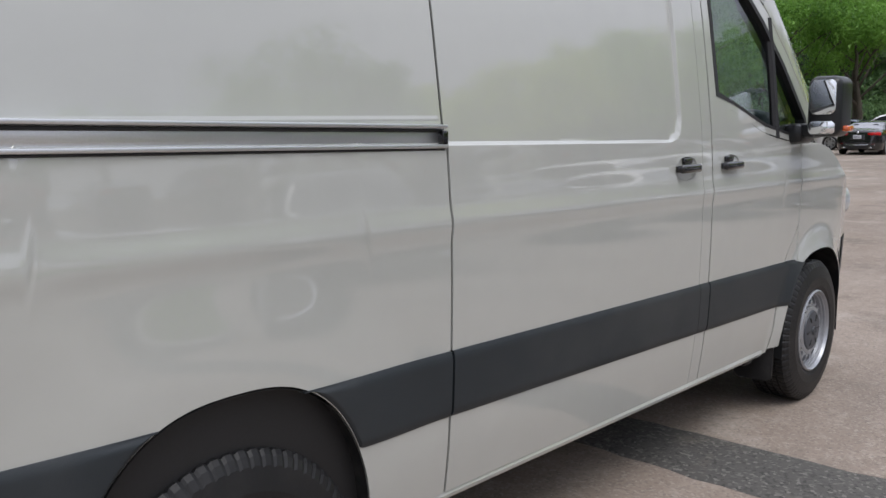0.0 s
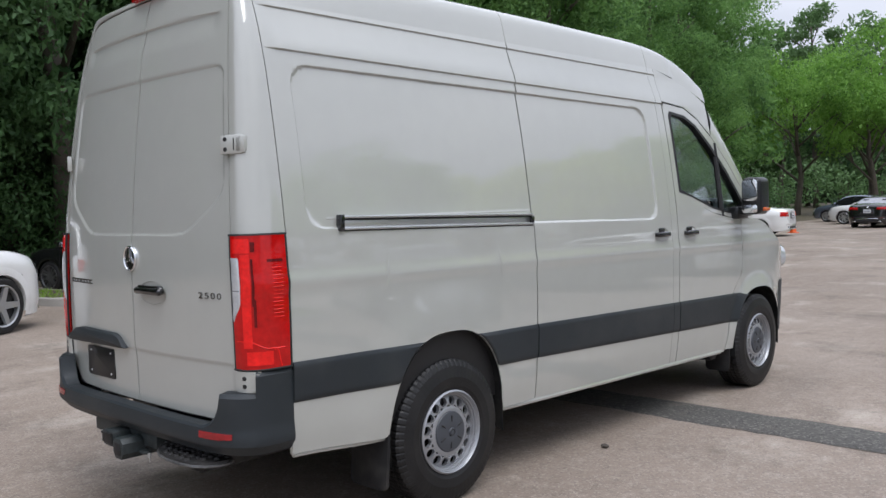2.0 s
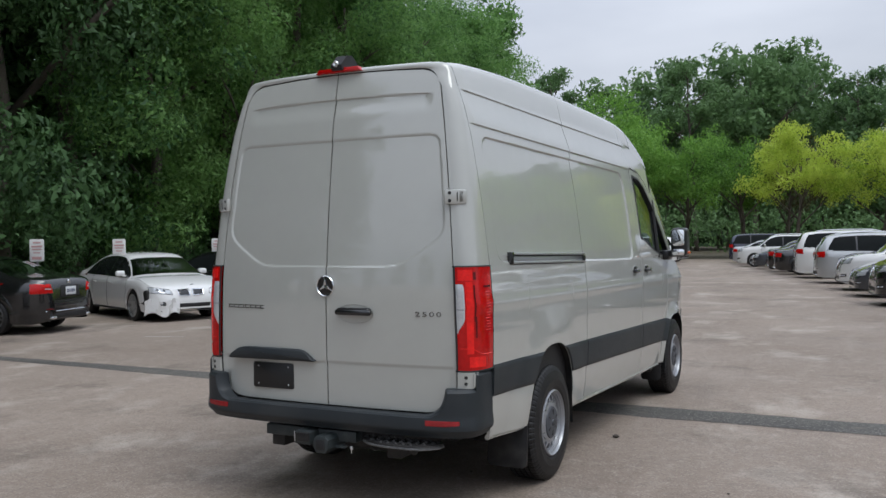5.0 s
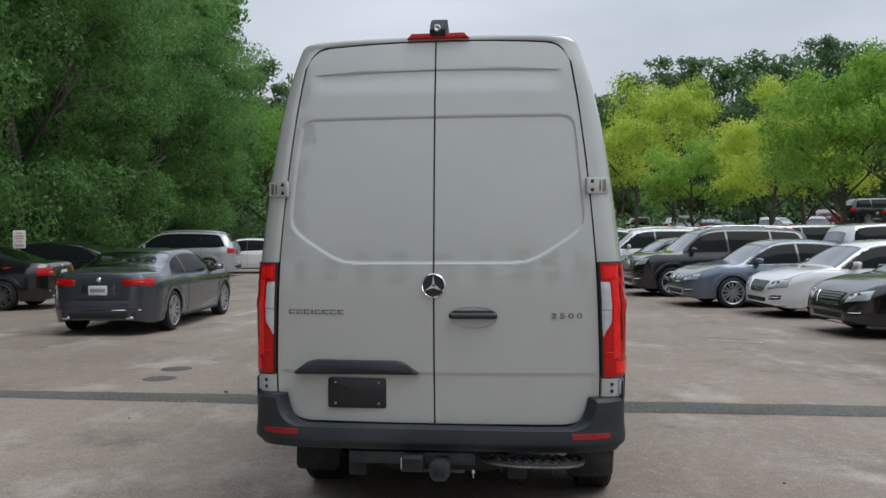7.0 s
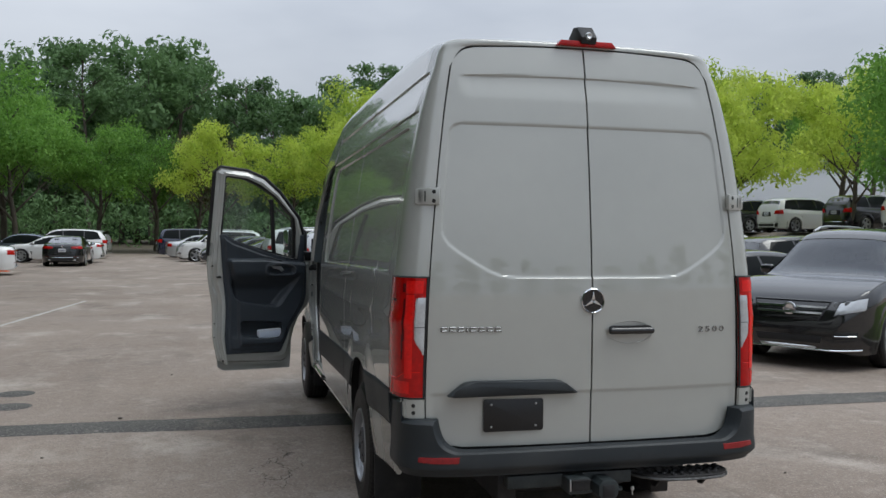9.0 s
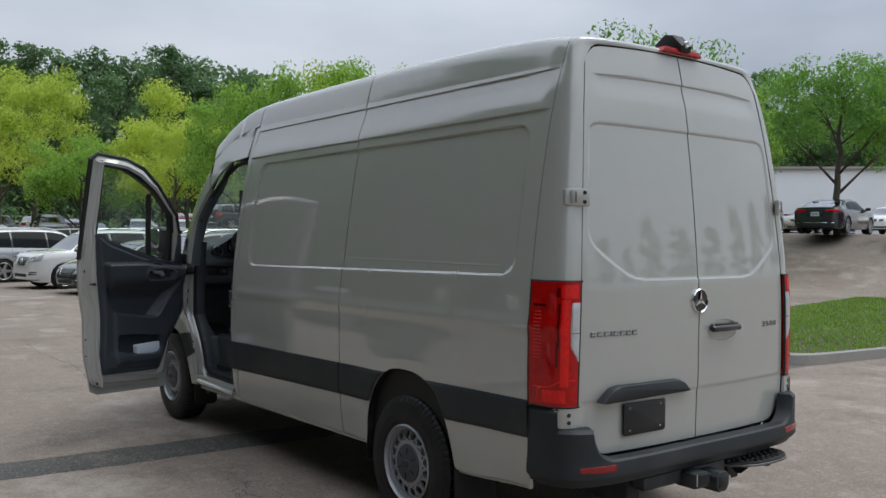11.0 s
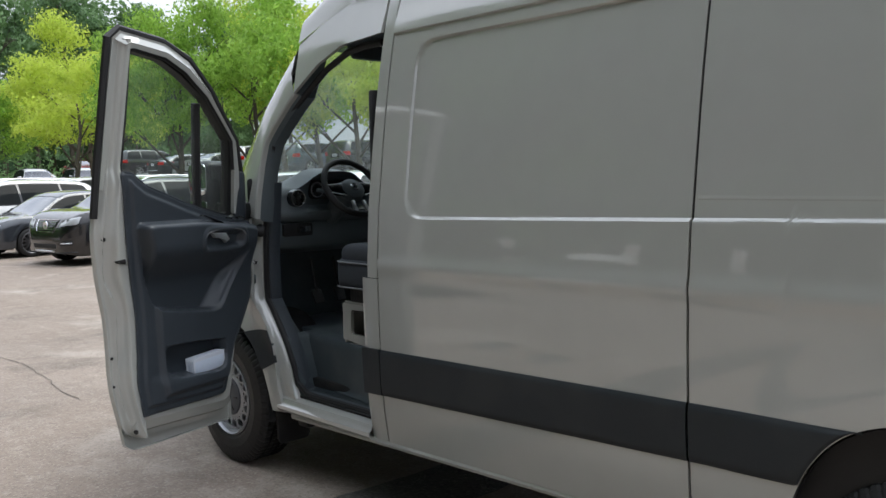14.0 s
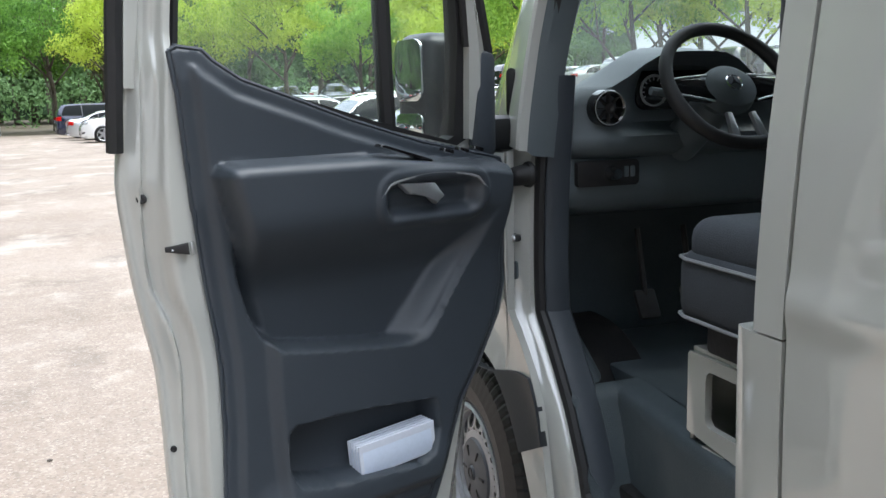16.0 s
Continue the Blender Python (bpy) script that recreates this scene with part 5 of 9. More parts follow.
def trim_depth(d, z):
    e = -sdf_poly(d, z, TRIM)
    h = 0.101 + 0.008 * step(0.0, 0.006, e) + 0.012 * step(0.026, 0.046, e)
    field = sdf_poly(d, z, FIELD)
    h += 0.022 * (1 - step(-0.030, 0.004, field))
    h += 0.054 * (1 - step(-0.013, 0.002, field)) * step(1.13, 1.33, z)
    # the bin fades into the armrest above and rises along the pull at its front end
    pull = float(np.interp(z, [0.972, 1.262, 1.36], [0.363, 0.135, 0.092]))
    back = float(np.interp(z, [0.98, 1.183, 1.36], [0.470, 0.262, 0.120]))
    ramp = min(1.0, max(0.0, (d - pull) / (back - pull)))
    h -= 0.070 * (1 - step(-0.020, 0.002, sdf_poly(d, z, BIN))) * step(1.30, 1.12, z) * (0.25 * step(0.0, 0.08, ramp) + 0.75 * step(0.10, 1.0, ramp))
    cup = sdf_round(d, z, 0.205, 0.512, 1.262, 1.386, 0.052)
    h += 0.006 * (1 - step(0.0, 0.010, cup)) - 0.040 * (1 - step(-0.045, -0.010, cup))
    h -= 0.080 * (1 - step(-0.014, 0.003, sdf_poly(d, z, POCKET)))
    h += 0.014 * (1 - step(-0.05, 0.03, sdf_round(d, z, 0.28, 0.84, 0.50, 0.70, 0.03))) * step(0.80, 0.70, z)
    return h


bm = bmesh.new()
ND, NH = 170, 220
grid = {}
for i in range(ND + 1):
    for k in range(NH + 1):
        d, z = 0.042 + 0.890 * i / ND, 0.528 + 1.140 * k / NH
        e = sdf_poly(d, z, TRIM)
        if e < 0.007:
            grid[i, k] = bm.verts.new(door_in(d, z, trim_depth(d, z) if e < -0.001 else 0.096))
for i in range(ND):
    for k in range(NH):
        c = [(i, k), (i + 1, k), (i + 1, k + 1), (i, k + 1)]
        if all(q in grid for q in c):
            bm.faces.new([grid[q] for q in c])
bmesh.ops.recalc_face_normals(bm, faces=bm.faces[:])
trim = part("door_trim", place(bm), TRIMPLASTIC, ldoor, "dark grey moulded door trim panel", sharp=50)
bm = bmesh.new()
tube(bm, [door_in(d, z, 0.104) for d, z in TRIM + TRIM[:1]], 0.0045, 6)
part("trim_edge", place(bm), TRIMPLASTIC, trim)
bm = bmesh.new()
tube(bm, [door_in(0.510 - 0.300 * i / 12, 1.335 + 0.046 * math.sin(math.pi * i / 12) ** 0.4, 0.200) for i in range(13)], 0.0035, 5)
part("handle_bezel", place(bm), PIPING, trim)
bm = bmesh.new()
prism(bm, [(0, 0.026), (0.10, 0.020), (0.125, -0.012), (0.10, -0.030), (0.075, -0.006), (0.03, -0.002)], 0.02, Matrix(), 0.005)
bmesh.ops.transform(bm, matrix=Matrix.Translation(door_in(0.460, 1.338, 0.180)) @ pose(0, 0, 0, 90, 0, 90) @ Matrix.Diagonal((1, 1, 1, 1)), verts=bm.verts[:])
part("inner_handle", place(bm), ALU, trim, "silver inner door handle")
bm = bmesh.new()
prism(bm, rounded(0.15, 0.030, 0.008), 0.006, Matrix.Translation(door_in(0.42, 1.425, 0.158)) @ pose(0, 0, 0, 0, 17, 90), 0.002)
for i in range(3):
    prism(bm, rounded(0.032, 0.022, 0.005), 0.008, Matrix.Translation(door_in(0.30 - 0.045 * i, 1.423, 0.158)) @ pose(0, 0, 0, 0, 17, 90), 0.002)
part("window_switch_panel", place(bm), GLOSSBLACK, trim)
bm = bmesh.new()
box(bm, door_in(0.118, 1.530, 0.060), (0.050, 0.070, 0.27), 0.022)
part("mirror_triangle", place(bm), TRIMPLASTIC, ldoor, "dark mirror mounting cover")
# latch and holes on the shut face
bm = bmesh.new()
h = edge_depth(0.940, 1.262)
prism(bm, [(-0.022, -0.004), (0.024, -0.012), (0.024, 0.012), (-0.022, 0.005)], 0.012, Matrix.Translation(upright(0.936, 1.262, h - 0.003)) @ pose(0, 0, 0, 90, 0, 68), 0.002)
latch = part("door_latch", place(bm), BLACK, ldoor, "black latch in a slot of the door edge")
bm = bmesh.new()
tube(bm, [upright(0.948, 1.262, h + 0.002), upright(0.924, 1.262, h + 0.006)], 0.004, 6)
box(bm, upright(0.906, 1.262, h + 0.004), (0.006, 0.006, 0.026), 0.002)
part("latch_claw", place(bm), ALU, latch, "bare metal latch claw")
for d, z, r in ((0.975, 1.365, 0.010), (0.998, 0.821, 0.007), (1.000, 0.691, 0.006), (0.958, 0.470, 0.011)):
    bm = bmesh.new()
    lathe(bm, [(0.003, 0.0), (0.005, r * 0.6), (0.004, r), (-0.012, r * 1.05)], 14, "x", (0, 0, 0))
    bmesh.ops.transform(bm, matrix=Matrix.Translation(upright(d, z, edge_depth(d, z))) @ pose(0, 0, 0, 0, 0, -30), verts=bm.verts[:])
    part("edge_plug", place(bm), SEAL, ldoor, "black rubber plug")
# folded papers in the map pocket
papers = thing("paper_bundle", "folded papers in a clear sleeve in the door pocket", "papers")
bm = bmesh.new()
box(bm, (0, 0, 0), (0.050, 0.225, 0.076), 0.010)
bmesh.ops.transform(bm, matrix=Matrix.Translation(door_in(0.472, 0.706, 0.110)) @ pose(0, 0, 0, 3, 0, 0), verts=bm.verts[:])
part("folded_paper", place(bm), PAPER, papers)
bm = bmesh.new()
for i in range(5):
    box(bm, (-0.028 + 0.012 * i, 0, 0.004), (0.005, 0.230, 0.083), 0.002, seg=1)
bmesh.ops.transform(bm, matrix=Matrix.Translation(door_in(0.472, 0.709, 0.112)) @ pose(0, 0, 0, 3, 0, 0), verts=bm.verts[:])
part("plastic_sleeve", place(bm), PLASTICWRAP, papers, "clear plastic sleeve")


# fenders, bonnet, bumper, grille
def nose_top(y):
    return smooth([(4.60, 1.405), (4.95, 1.395), (5.15, 1.355), (5.40, 1.215), (5.62, 1.09), (5.80, 0.98), (5.92, 0.86)], y)


def fender_low(y):
    if y < 4.99:
        return max(arch(y), 0.37)
    return max(arch(y), 0.62)


def fender_cut(y):
    """Upper limit of the fender in front of the door's slanting edge."""
    zs = [z for z, _ in FRONT_EDGE]
    yy = [q for _, q in FRONT_EDGE]
    if y >= 4.72:
        return nose_top(y)
    return float(np.interp(y - 0.008, yy, zs))


def clad_top(y):
    return max(0.644, min(band_top(y) - 0.03 * step(4.62, 4.84, y), fender_cut(y) - 0.006))


for s in (1, -1):
    f = part("fender", wall_panel(4.480, 5.90, lambda y: min(fender_low(y), fender_cut(y) - 0.002), fender_cut, s, lambda y, z: 0.0, 0.012), VAN_PAINT, van)
    bm = wall_panel(4.514, FRONT_AXLE - 0.06, lambda y: min(max(0.575 + 0.52 * max(0.0, 4.64 - y), arch(y) - 0.002), clad_top(y) - 0.003), clad_top, s, lambda y, z: -0.004, 0.010, 0.012)
    if s > 0:
        band(DOOR_R, 4.68, s, right_door)
    else:
        bm2 = wall_panel(DOOR_R + 0.002, 4.50, lambda y: band_bot(y), band_top, s, lambda y, z: -0.010 * (1 - step(0.0, 0.05, min(z - band_bot(y), band_top(y) - z))), 0.014, 0.009)
        part("side_cladding", place(bm2), CLAD, ldoor, "dark grey grained plastic cladding")
    part("arch_cladding", bm, CLAD, f)
    bm = bmesh.new()
    prism(bm, rounded(0.20, 0.44, 0.03), 0.018, pose(s * 0.845, FRONT_AXLE - 0.398, 0.40, 86), 0.004)
    part("mud_flap", bm, BLACK, van, "black rubber mud flap")
bm = bmesh.new()
rows = []
for i in range(31):
    y = 4.95 + 0.97 * i / 30
    zt = nose_top(y)
    x0 = half(y, min(zt, 1.4))
    rows.append([(x0 * k / 12, y + (0.06 * (1 - (k / 12) ** 2)) * (i / 30), zt + 0.075 * (1 - abs(k / 12) ** 2.4)) for k in range(-12, 13)])
sheet(bm, rows)
part("bonnet", bm, VAN_PAINT, van)
bm = bmesh.new()
rows = []
for i in range(13):
    z = 0.30 + 0.54 * i / 12
    off = 0.006 - 0.05 * step(0.42, 0.30, z)
    side = []
    for k in range(14):
        y = 5.47 + 0.43 * k / 13
        side.append((half(y, max(z, 0.5)) + off, y, z))
    xe = side[-1][0]
    front = [(xe * (1 - 2 * k / 16), 5.90 + off + 0.06 * (1 - (1 - 2 * k / 16) ** 2), z) for k in range(1, 16)]
    rows.append(side + front + [(-x, y, q) for x, y, q in side[::-1]])
sheet(bm, rows)
part("front_bumper", bm, CLAD, van, "dark grey front bumper", flip=True)
bm = bmesh.new()
prism(bm, rounded(1.1, 0.26, 0.05), 0.05, pose(0, 5.985, 0.98, 90, 0, 0), 0.01)
part("grille", bm, GLOSSBLACK, van)
for s in (1, -1):
    bm = bmesh.new()
    lathe(bm, [(0.0, 0.0), (0.02, 0.09), (-0.05, 0.13)], 20, "y", (0, 0, 0))
    bmesh.ops.transform(bm, matrix=pose(s * 0.815, 5.80, 1.03, 0, 0, -s * 38) @ Matrix.Diagonal((1.15, 1, 1.1, 1)), verts=bm.verts[:])
    part("headlight", bm, CLEARLENS, van, "clear headlight")


# windscreen and its posts
def screen(u, v, d=0.0):
    x = u * (0.700 + 0.090 * v)
    y = 4.380 + 0.895 * v + 0.13 * (1 - u * u)
    z = 2.425 - 0.985 * v + 0.050 * (1 - u * u) + 0.04 * math.sin(math.pi * v)
    return (x, y - d, z - d * 0.8)


bm = bmesh.new()
sheet(bm, [[screen(-1 + 2 * k / 16, v / 14) for k in range(17)] for v in range(15)])
ws = part("windscreen", bm, VAN_GLASS, van, "clear windscreen")
ws.visible_shadow = False
bm = bmesh.new()
sheet(bm, [[screen(-0.97 + 1.94 * k / 16, 0.02 + 0.12 * v / 4, 0.006) for k in range(17)] for v in range(5)])
part("screen_tint_band", bm, TINT_GLASS, ws, "dark teal tint band along the top")
for s in (1, -1):
    bm = bmesh.new()
    rows = []
    trimrows = []
    for i in range(22):
        v = i / 21
        a = Vector(screen(s, v))
        yy = 4.38 + 0.55 * v
        zz = float(np.interp(yy, [4.20, 4.40, 4.62, 4.86, 4.93], [2.19, 2.045, 1.835, 1.570, 1.420]))
        if s < 0:
            # round the open doorway the post runs down to the hinges
            zz = 2.062 - 0.65 * v
            yy = float(np.interp(-zz, [-2.062, -2.0, -1.90, -1.82, -1.70, -1.55, -1.41], [4.38, 4.45, 4.55, 4.62, 4.645, 4.66, 4.665]))
        xx = s * half(min(yy, 4.9), zz)
        b = Vector((xx, yy, zz))
        mid = (a + b) / 2 + Vector((s * (0.055 - 0.025 * v), 0.03, 0.02))
        rows.append([a, a * 0.5 + mid * 0.5 + Vector((s * 0.012, 0.012, 0.01)), mid, mid * 0.5 + b * 0.5 + Vector((s * 0.012, 0.01, 0.004)), b, b + Vector((-s * 0.006, -0.008, -0.004)), b + Vector((-s * 0.030, -0.010, -0.006))])
        trimrows.append([b + Vector((-s * 0.029, -0.011, -0.007)), b + Vector((-s * 0.045, -0.034 + 0.020 * v, -0.020)), b + Vector((-s * 0.105, -0.040 + 0.024 * v, -0.026)), b * 0.45 + a * 0.55 + Vector((-s * 0.09, -0.03, -0.02)), a + Vector((-s * 0.03, -0.03, -0.03))])
    sheet(bm, rows)
    bmesh.ops.recalc_face_normals(bm, faces=bm.faces[:])
    part("windscreen_post", bm, VAN_PAINT, van)
    bm = bmesh.new()
    sheet(bm, trimrows)
    bmesh.ops.recalc_face_normals(bm, faces=bm.faces[:])
    part("post_trim", bm, DASH, van, "dark inner trim of the windscreen post")
    bm = bmesh.new()
    tube(bm, [Vector(screen(s * 0.985, i / 14, 0.005)) for i in range(15)], 0.014, 6)
    part("screen_seal", bm, SEAL, van)
# cab roof strip between the roof sheet and the screen, and over the doors
for s in (1, -1):
    bm = bmesh.new()
    rows = []
    for i in range(12):
        y = 3.703 + 0.677 * i / 11
        zin = float(np.interp(y, [3.70, 4.02, 4.20, 4.38], [2.287, 2.264, 2.190, 2.062]))
        z0 = roof_join(y)
        rows.append([(s * (half(y, zin + (z0 - zin) * k / 8) + gutter(y, zin + (z0 - zin) * k / 8) * (1 - i / 11)), y, zin + (z0 - zin) * k / 8) for k in range(9)])
    sheet(bm, rows)
    rim(bm, (-s * 0.02, 0, 0))
    part("roof_side", bm, VAN_PAINT, van, flip=(s < 0))

# driver side: centre post, sill and hinge post round the door opening
bm = bmesh.new()
def post_panel(y0, y1, z0, z1, mat_relief=0.0):
    rows = []
    for i in range(6):
        y = y0 + (y1 - y0) * i / 5
        rows.append([(-(half(y, z0 + (z1 - z0) * k / 40) - (0.014 * step(3.70, 3.75, y))), y, z0 + (z1 - z0) * k / 40) for k in range(41)])
    sheet(bm, rows)
post_panel(3.615 + GAP, 3.742, sill(3.7), 1.158)
post_panel(3.615 + GAP, 3.688, 1.162, TOP - 0.01)
rim(bm, (0.05, 0.004, 0))
part("centre_post", bm, VAN_PAINT, van)
bm = wall_panel(3.615 + GAP, 3.742, band_bot, band_top, -1, lambda y, z: -0.003, 0.014, 0.011)
part("post_cladding", bm, CLAD, van, "dark grey grained plastic cladding")
bm = bmesh.new()
box(bm, (-0.86, 3.735, 1.30), (0.10, 0.03, 1.45), 0.012)
part("post_seal", bm, SEAL, van)
# door sill
bm = bmesh.new()
SILL = [(-0.930, 0.372), (-0.952, 0.378), (-0.963, 0.392), (-0.962, 0.410), (-0.950, 0.420), (-0.946, 0.432), (-0.940, 0.446), (-0.926, 0.455), (-0.900, 0.458), (-0.880, 0.456)]
sheet(bm, [[(x, 3.735 + 0.79 * i / 20, z) for x, z in SILL] for i in range(21)])
bmesh.ops.recalc_face_normals(bm, faces=bm.faces[:])
part("door_sill", bm, VAN_PAINT, van, "painted steel door sill")
bm = bmesh.new()
box(bm, (-0.880, 4.075, 0.464), (0.052, 0.64, 0.014), 0.006)
part("sill_strip", bm, SEAL, van, "black rubber sill strip")
# hinge post: painted jamb between the door gap and the rubber seal
JAMB = [(0.400, 4.350, 4.500), (0.458, 4.378, 4.512), (0.53, 4.425, 4.526), (0.60, 4.447, 4.530), (0.73, 4.515, 4.560), (0.80, 4.564, 4.600), (0.90, 4.640, 4.672), (0.96, 4.690, 4.720), (1.10, 4.698, 4.745), (1.25, 4.694, 4.750), (1.40, 4.680, 4.750), (1.60, 4.655, 4.748)]
bm = bmesh.new()
rows = []
for i in range(49):
    z = 0.40 + 1.20 * i / 48
    e, g = smooth([(a, b) for a, b, _ in JAMB], z), smooth([(a, c) for a, _, c in JAMB], z)
    x = half(4.6, z) - 0.018
    rows.append([(-x + 0.020, g + 0.11, z), (-x + 0.012, g + 0.05, z), (-x, g + 0.010, z), (-x - 0.002, g - 0.002, z), (-x + 0.006, g - 0.010, z), (-x * 0.5 - 0.462, (e + g) / 2 + 0.004, z), (-0.932, e + 0.014, z), (-0.920, e + 0.001, z), (-0.895, e + 0.004, z)])
sheet(bm, rows)
bmesh.ops.recalc_face_normals(bm, faces=bm.faces[:])
part("hinge_post", bm, VAN_PAINT, van, sharp=50)
# flat dark plates on the jamb stand for its shaded recesses
for z, y, h, w, mt in ((1.56, 4.735, 0.13, 0.034, SEAL), (1.46, 4.690, 0.075, 0.032, DASH), (1.225, 4.752, 0.085, 0.014, SEAL), (1.075, 4.722, 0.050, 0.018, DASH)):
    bm = bmesh.new()
    prism(bm, rounded(w, h, w * 0.45), 0.006, pose(-0.951, y, z, 90, 0, -70), 0.002)
    part("jamb_recess", bm, mt, van, "flat dark plate standing for a shaded recess")
for z, y in ((1.168, 4.706), (1.03, 4.750), (1.14, 4.752)):
    bm = bmesh.new()
    lathe(bm, [(-0.970, 0.0), (-0.968, 0.007), (-0.962, 0.010), (-0.945, 0.010)], 10, "x", (0, y, z))
    part("hinge_bolt", bm, ALU, van)
edge = [(z, e) for z, e, _ in JAMB]
bm = bmesh.new()
sheet(bm, [[(-0.897, y + 0.004, z), (-0.880, y - 0.020, z), (-0.850, y - 0.030, z), (-0.815, y - 0.024, z), (-0.80, y + 0.002, z), (-0.79, y + 0.06, z)] for z, y in edge])
bmesh.ops.recalc_face_normals(bm, faces=bm.faces[:])
part("hinge_post_trim", bm, TRIMPLASTIC, van, "dark plastic trim inside the hinge post")
bm = bmesh.new()
tube(bm, [(-0.880, 3.78, 0.478), (-0.884, 4.20, 0.478), (-0.890, 4.33, 0.482)] + [(-0.893, y - 0.004, z) for z, y in edge if z > 0.5] + [(0.055 - half(y, z), y, z) for y, z in ((4.635, 1.70), (4.605, 1.81), (4.535, 1.89), (4.43, 1.99), (4.35, 2.05), (4.19, 2.165), (4.02, 2.238), (3.90, 2.252), (3.76, 2.255))], 0.017, 8)
part("opening_seal", bm, SEAL, van, "black rubber door opening seal")
for z in (1.035, 1.415):
    bm = bmesh.new()
    box(bm, (-0.958, 4.762, z), (0.022, 0.060, 0.050), 0.006)
    for dz in (-0.018, 0.0, 0.018):
        box(bm, (-0.966, 4.780, z + dz), (0.020, 0.050, 0.007), 0.002)
    lathe(bm, [(-0.034, 0.0), (-0.034, 0.010), (0.034, 0.010), (0.034, 0.0)], 10, "z", (-0.972, 4.772, z))
    part("door_hinge", bm, VAN_PAINT, van)
bm = bmesh.new()
box(bm, (-0.955, 4.735, 1.168), (0.020, 0.080, 0.018), 0.005)
box(bm, (-0.955, 4.752, 1.135), (0.016, 0.022, 0.055), 0.005)
part("check_strap", bm, SEAL, van, "black door check strap")
bm = bmesh.new()
tube(bm, [(-0.925, 4.672, 1.342), (-0.950, 4.684, 1.341), (-0.962, 4.715, 1.334), (-0.970, 4.755, 1.322), (-0.985, 4.80, 1.310)], 0.030, 12, 0.021)
lathe(bm, [(-0.006, 0.0), (-0.006, 0.034), (0.004, 0.036), (0.012, 0.030)], 14, "x", (-0.932, 4.680, 1.342))
part("cable_sleeve", bm, SEAL, van, "black rubber cable sleeve")

# interior
bm = bmesh.new()
box(bm, (0.06, 4.42, 0.745), (1.44, 1.29, 0.05), 0.012)
box(bm, (0.02, 5.06, 1.00), (1.70, 0.06, 0.60), 0.02)
part("cab_floor", bm, MATFLOOR, van, "dark rubber cab floor mat")
bm = bmesh.new()
# step well: tread, inner wall and a front wall that leans forward, in one moulding
WELL = [(-0.892, 0.482), (-0.880, 0.494), (-0.860, 0.498), (-0.800, 0.504), (-0.778, 0.508), (-0.766, 0.518), (-0.762, 0.535), (-0.758, 0.62), (-0.754, 0.735), (-0.750, 0.758), (-0.740, 0.768), (-0.715, 0.773), (-0.66, 0.775)]
FRONT_WALL = [(4.376, 0.0), (4.388, 0.504), (4.394, 0.520), (4.400, 0.54), (4.450, 0.64), (4.500, 0.738), (4.510, 0.758), (4.522, 0.768), (4.56, 0.775)]


def well(k, y):
    """k runs from the sill over the tread and up the inner wall, which turns outward to the rear."""
    x, z = WELL[k]
    return (x - (0.085 * (4.50 - y) / 0.75 if k > 3 else 0.0), y, z)


rows = [[well(k, 3.745 + 0.63 * i / 12) for k in range(len(WELL))] for i in range(12)]
for y, zz in FRONT_WALL:
    rows.append([(x, y, max(z, zz)) for x, _, z in (well(k, min(y, 4.5)) for k in range(len(WELL)))])
sheet(bm, rows)
bmesh.ops.recalc_face_normals(bm, faces=bm.faces[:])
box(bm, (-0.80, 3.73, 0.61), (0.18, 0.02, 0.32), 0.008)
part("entry_step", bm, MATFLOOR, van, "dark plastic step well inside the door", sharp=40)
bm = bmesh.new()
for i in range(6):
    box(bm, (-0.862 + 0.014 * i, 4.06, 0.5015 + 0.0014 * i), (0.005, 0.56, 0.004), 0.0015, seg=1)
part("step_ribs", bm, MATFLOOR, van)
# wheel hump inside the footwell, in front of the step
bm = bmesh.new()
rows = []
for i in range(13):
    v = i / 12
    z = 0.772 + 0.30 * v
    e = smooth([(a, b) for a, b, _ in JAMB], z)
    w = 0.155 - 0.085 * v
    rows.append([(-0.885 + w * k / 8, e + 0.012 + 0.03 * (k / 8) + 0.10 * max(0.0, k / 8 - 0.72) ** 1.5 * 4, z) for k in range(9)])
sheet(bm, rows)
bmesh.ops.recalc_face_normals(bm, faces=bm.faces[:])
part("wheel_hump", bm, MATFLOOR, van, "dark plastic wheel hump in the footwell", sharp=60)
bm = bmesh.new()
rows = []
for i in range(21):
    z = 0.55 + 1.80 * i / 20
    x = half(3.5, z) - 0.05
    rows.append([(-x, 3.575, z), (x, 3.575, z)])
sheet(bm, rows)
rim(bm, (0, -0.03, 0))
part("bulkhead", bm, DASH, van, "dark bulkhead behind the seats")
bm = bmesh.new()
rows = []
for i in range(9):
    y = 3.58 + 0.62 * i / 8
    rows.append([(-0.78 + 1.56 * k / 12, y, 2.33 + 0.06 * math.cos((k - 6) / 6 * 1.4) + 0.05 - 0.10 * max(0, (y - 3.9) / 0.3) ** 2) for k in range(13)])
sheet(bm, rows)
part("headliner", bm, DASH, van, "dark headliner")
for x in (-0.40, 0.40):
    bm = bmesh.new()
    prism(bm, rounded(0.44, 0.15, 0.03), 0.018, pose(x, 4.27, 2.315, 70), 0.006)
    part("sun_visor", bm, DASH, van, "dark folded sun visor")
    bm = bmesh.new()
    prism(bm, rounded(0.10, 0.03, 0.006), 0.004, pose(x + 0.02, 4.235, 2.335, 70), 0.001)
    part("visor_label", bm, PLATEWHITE, van)

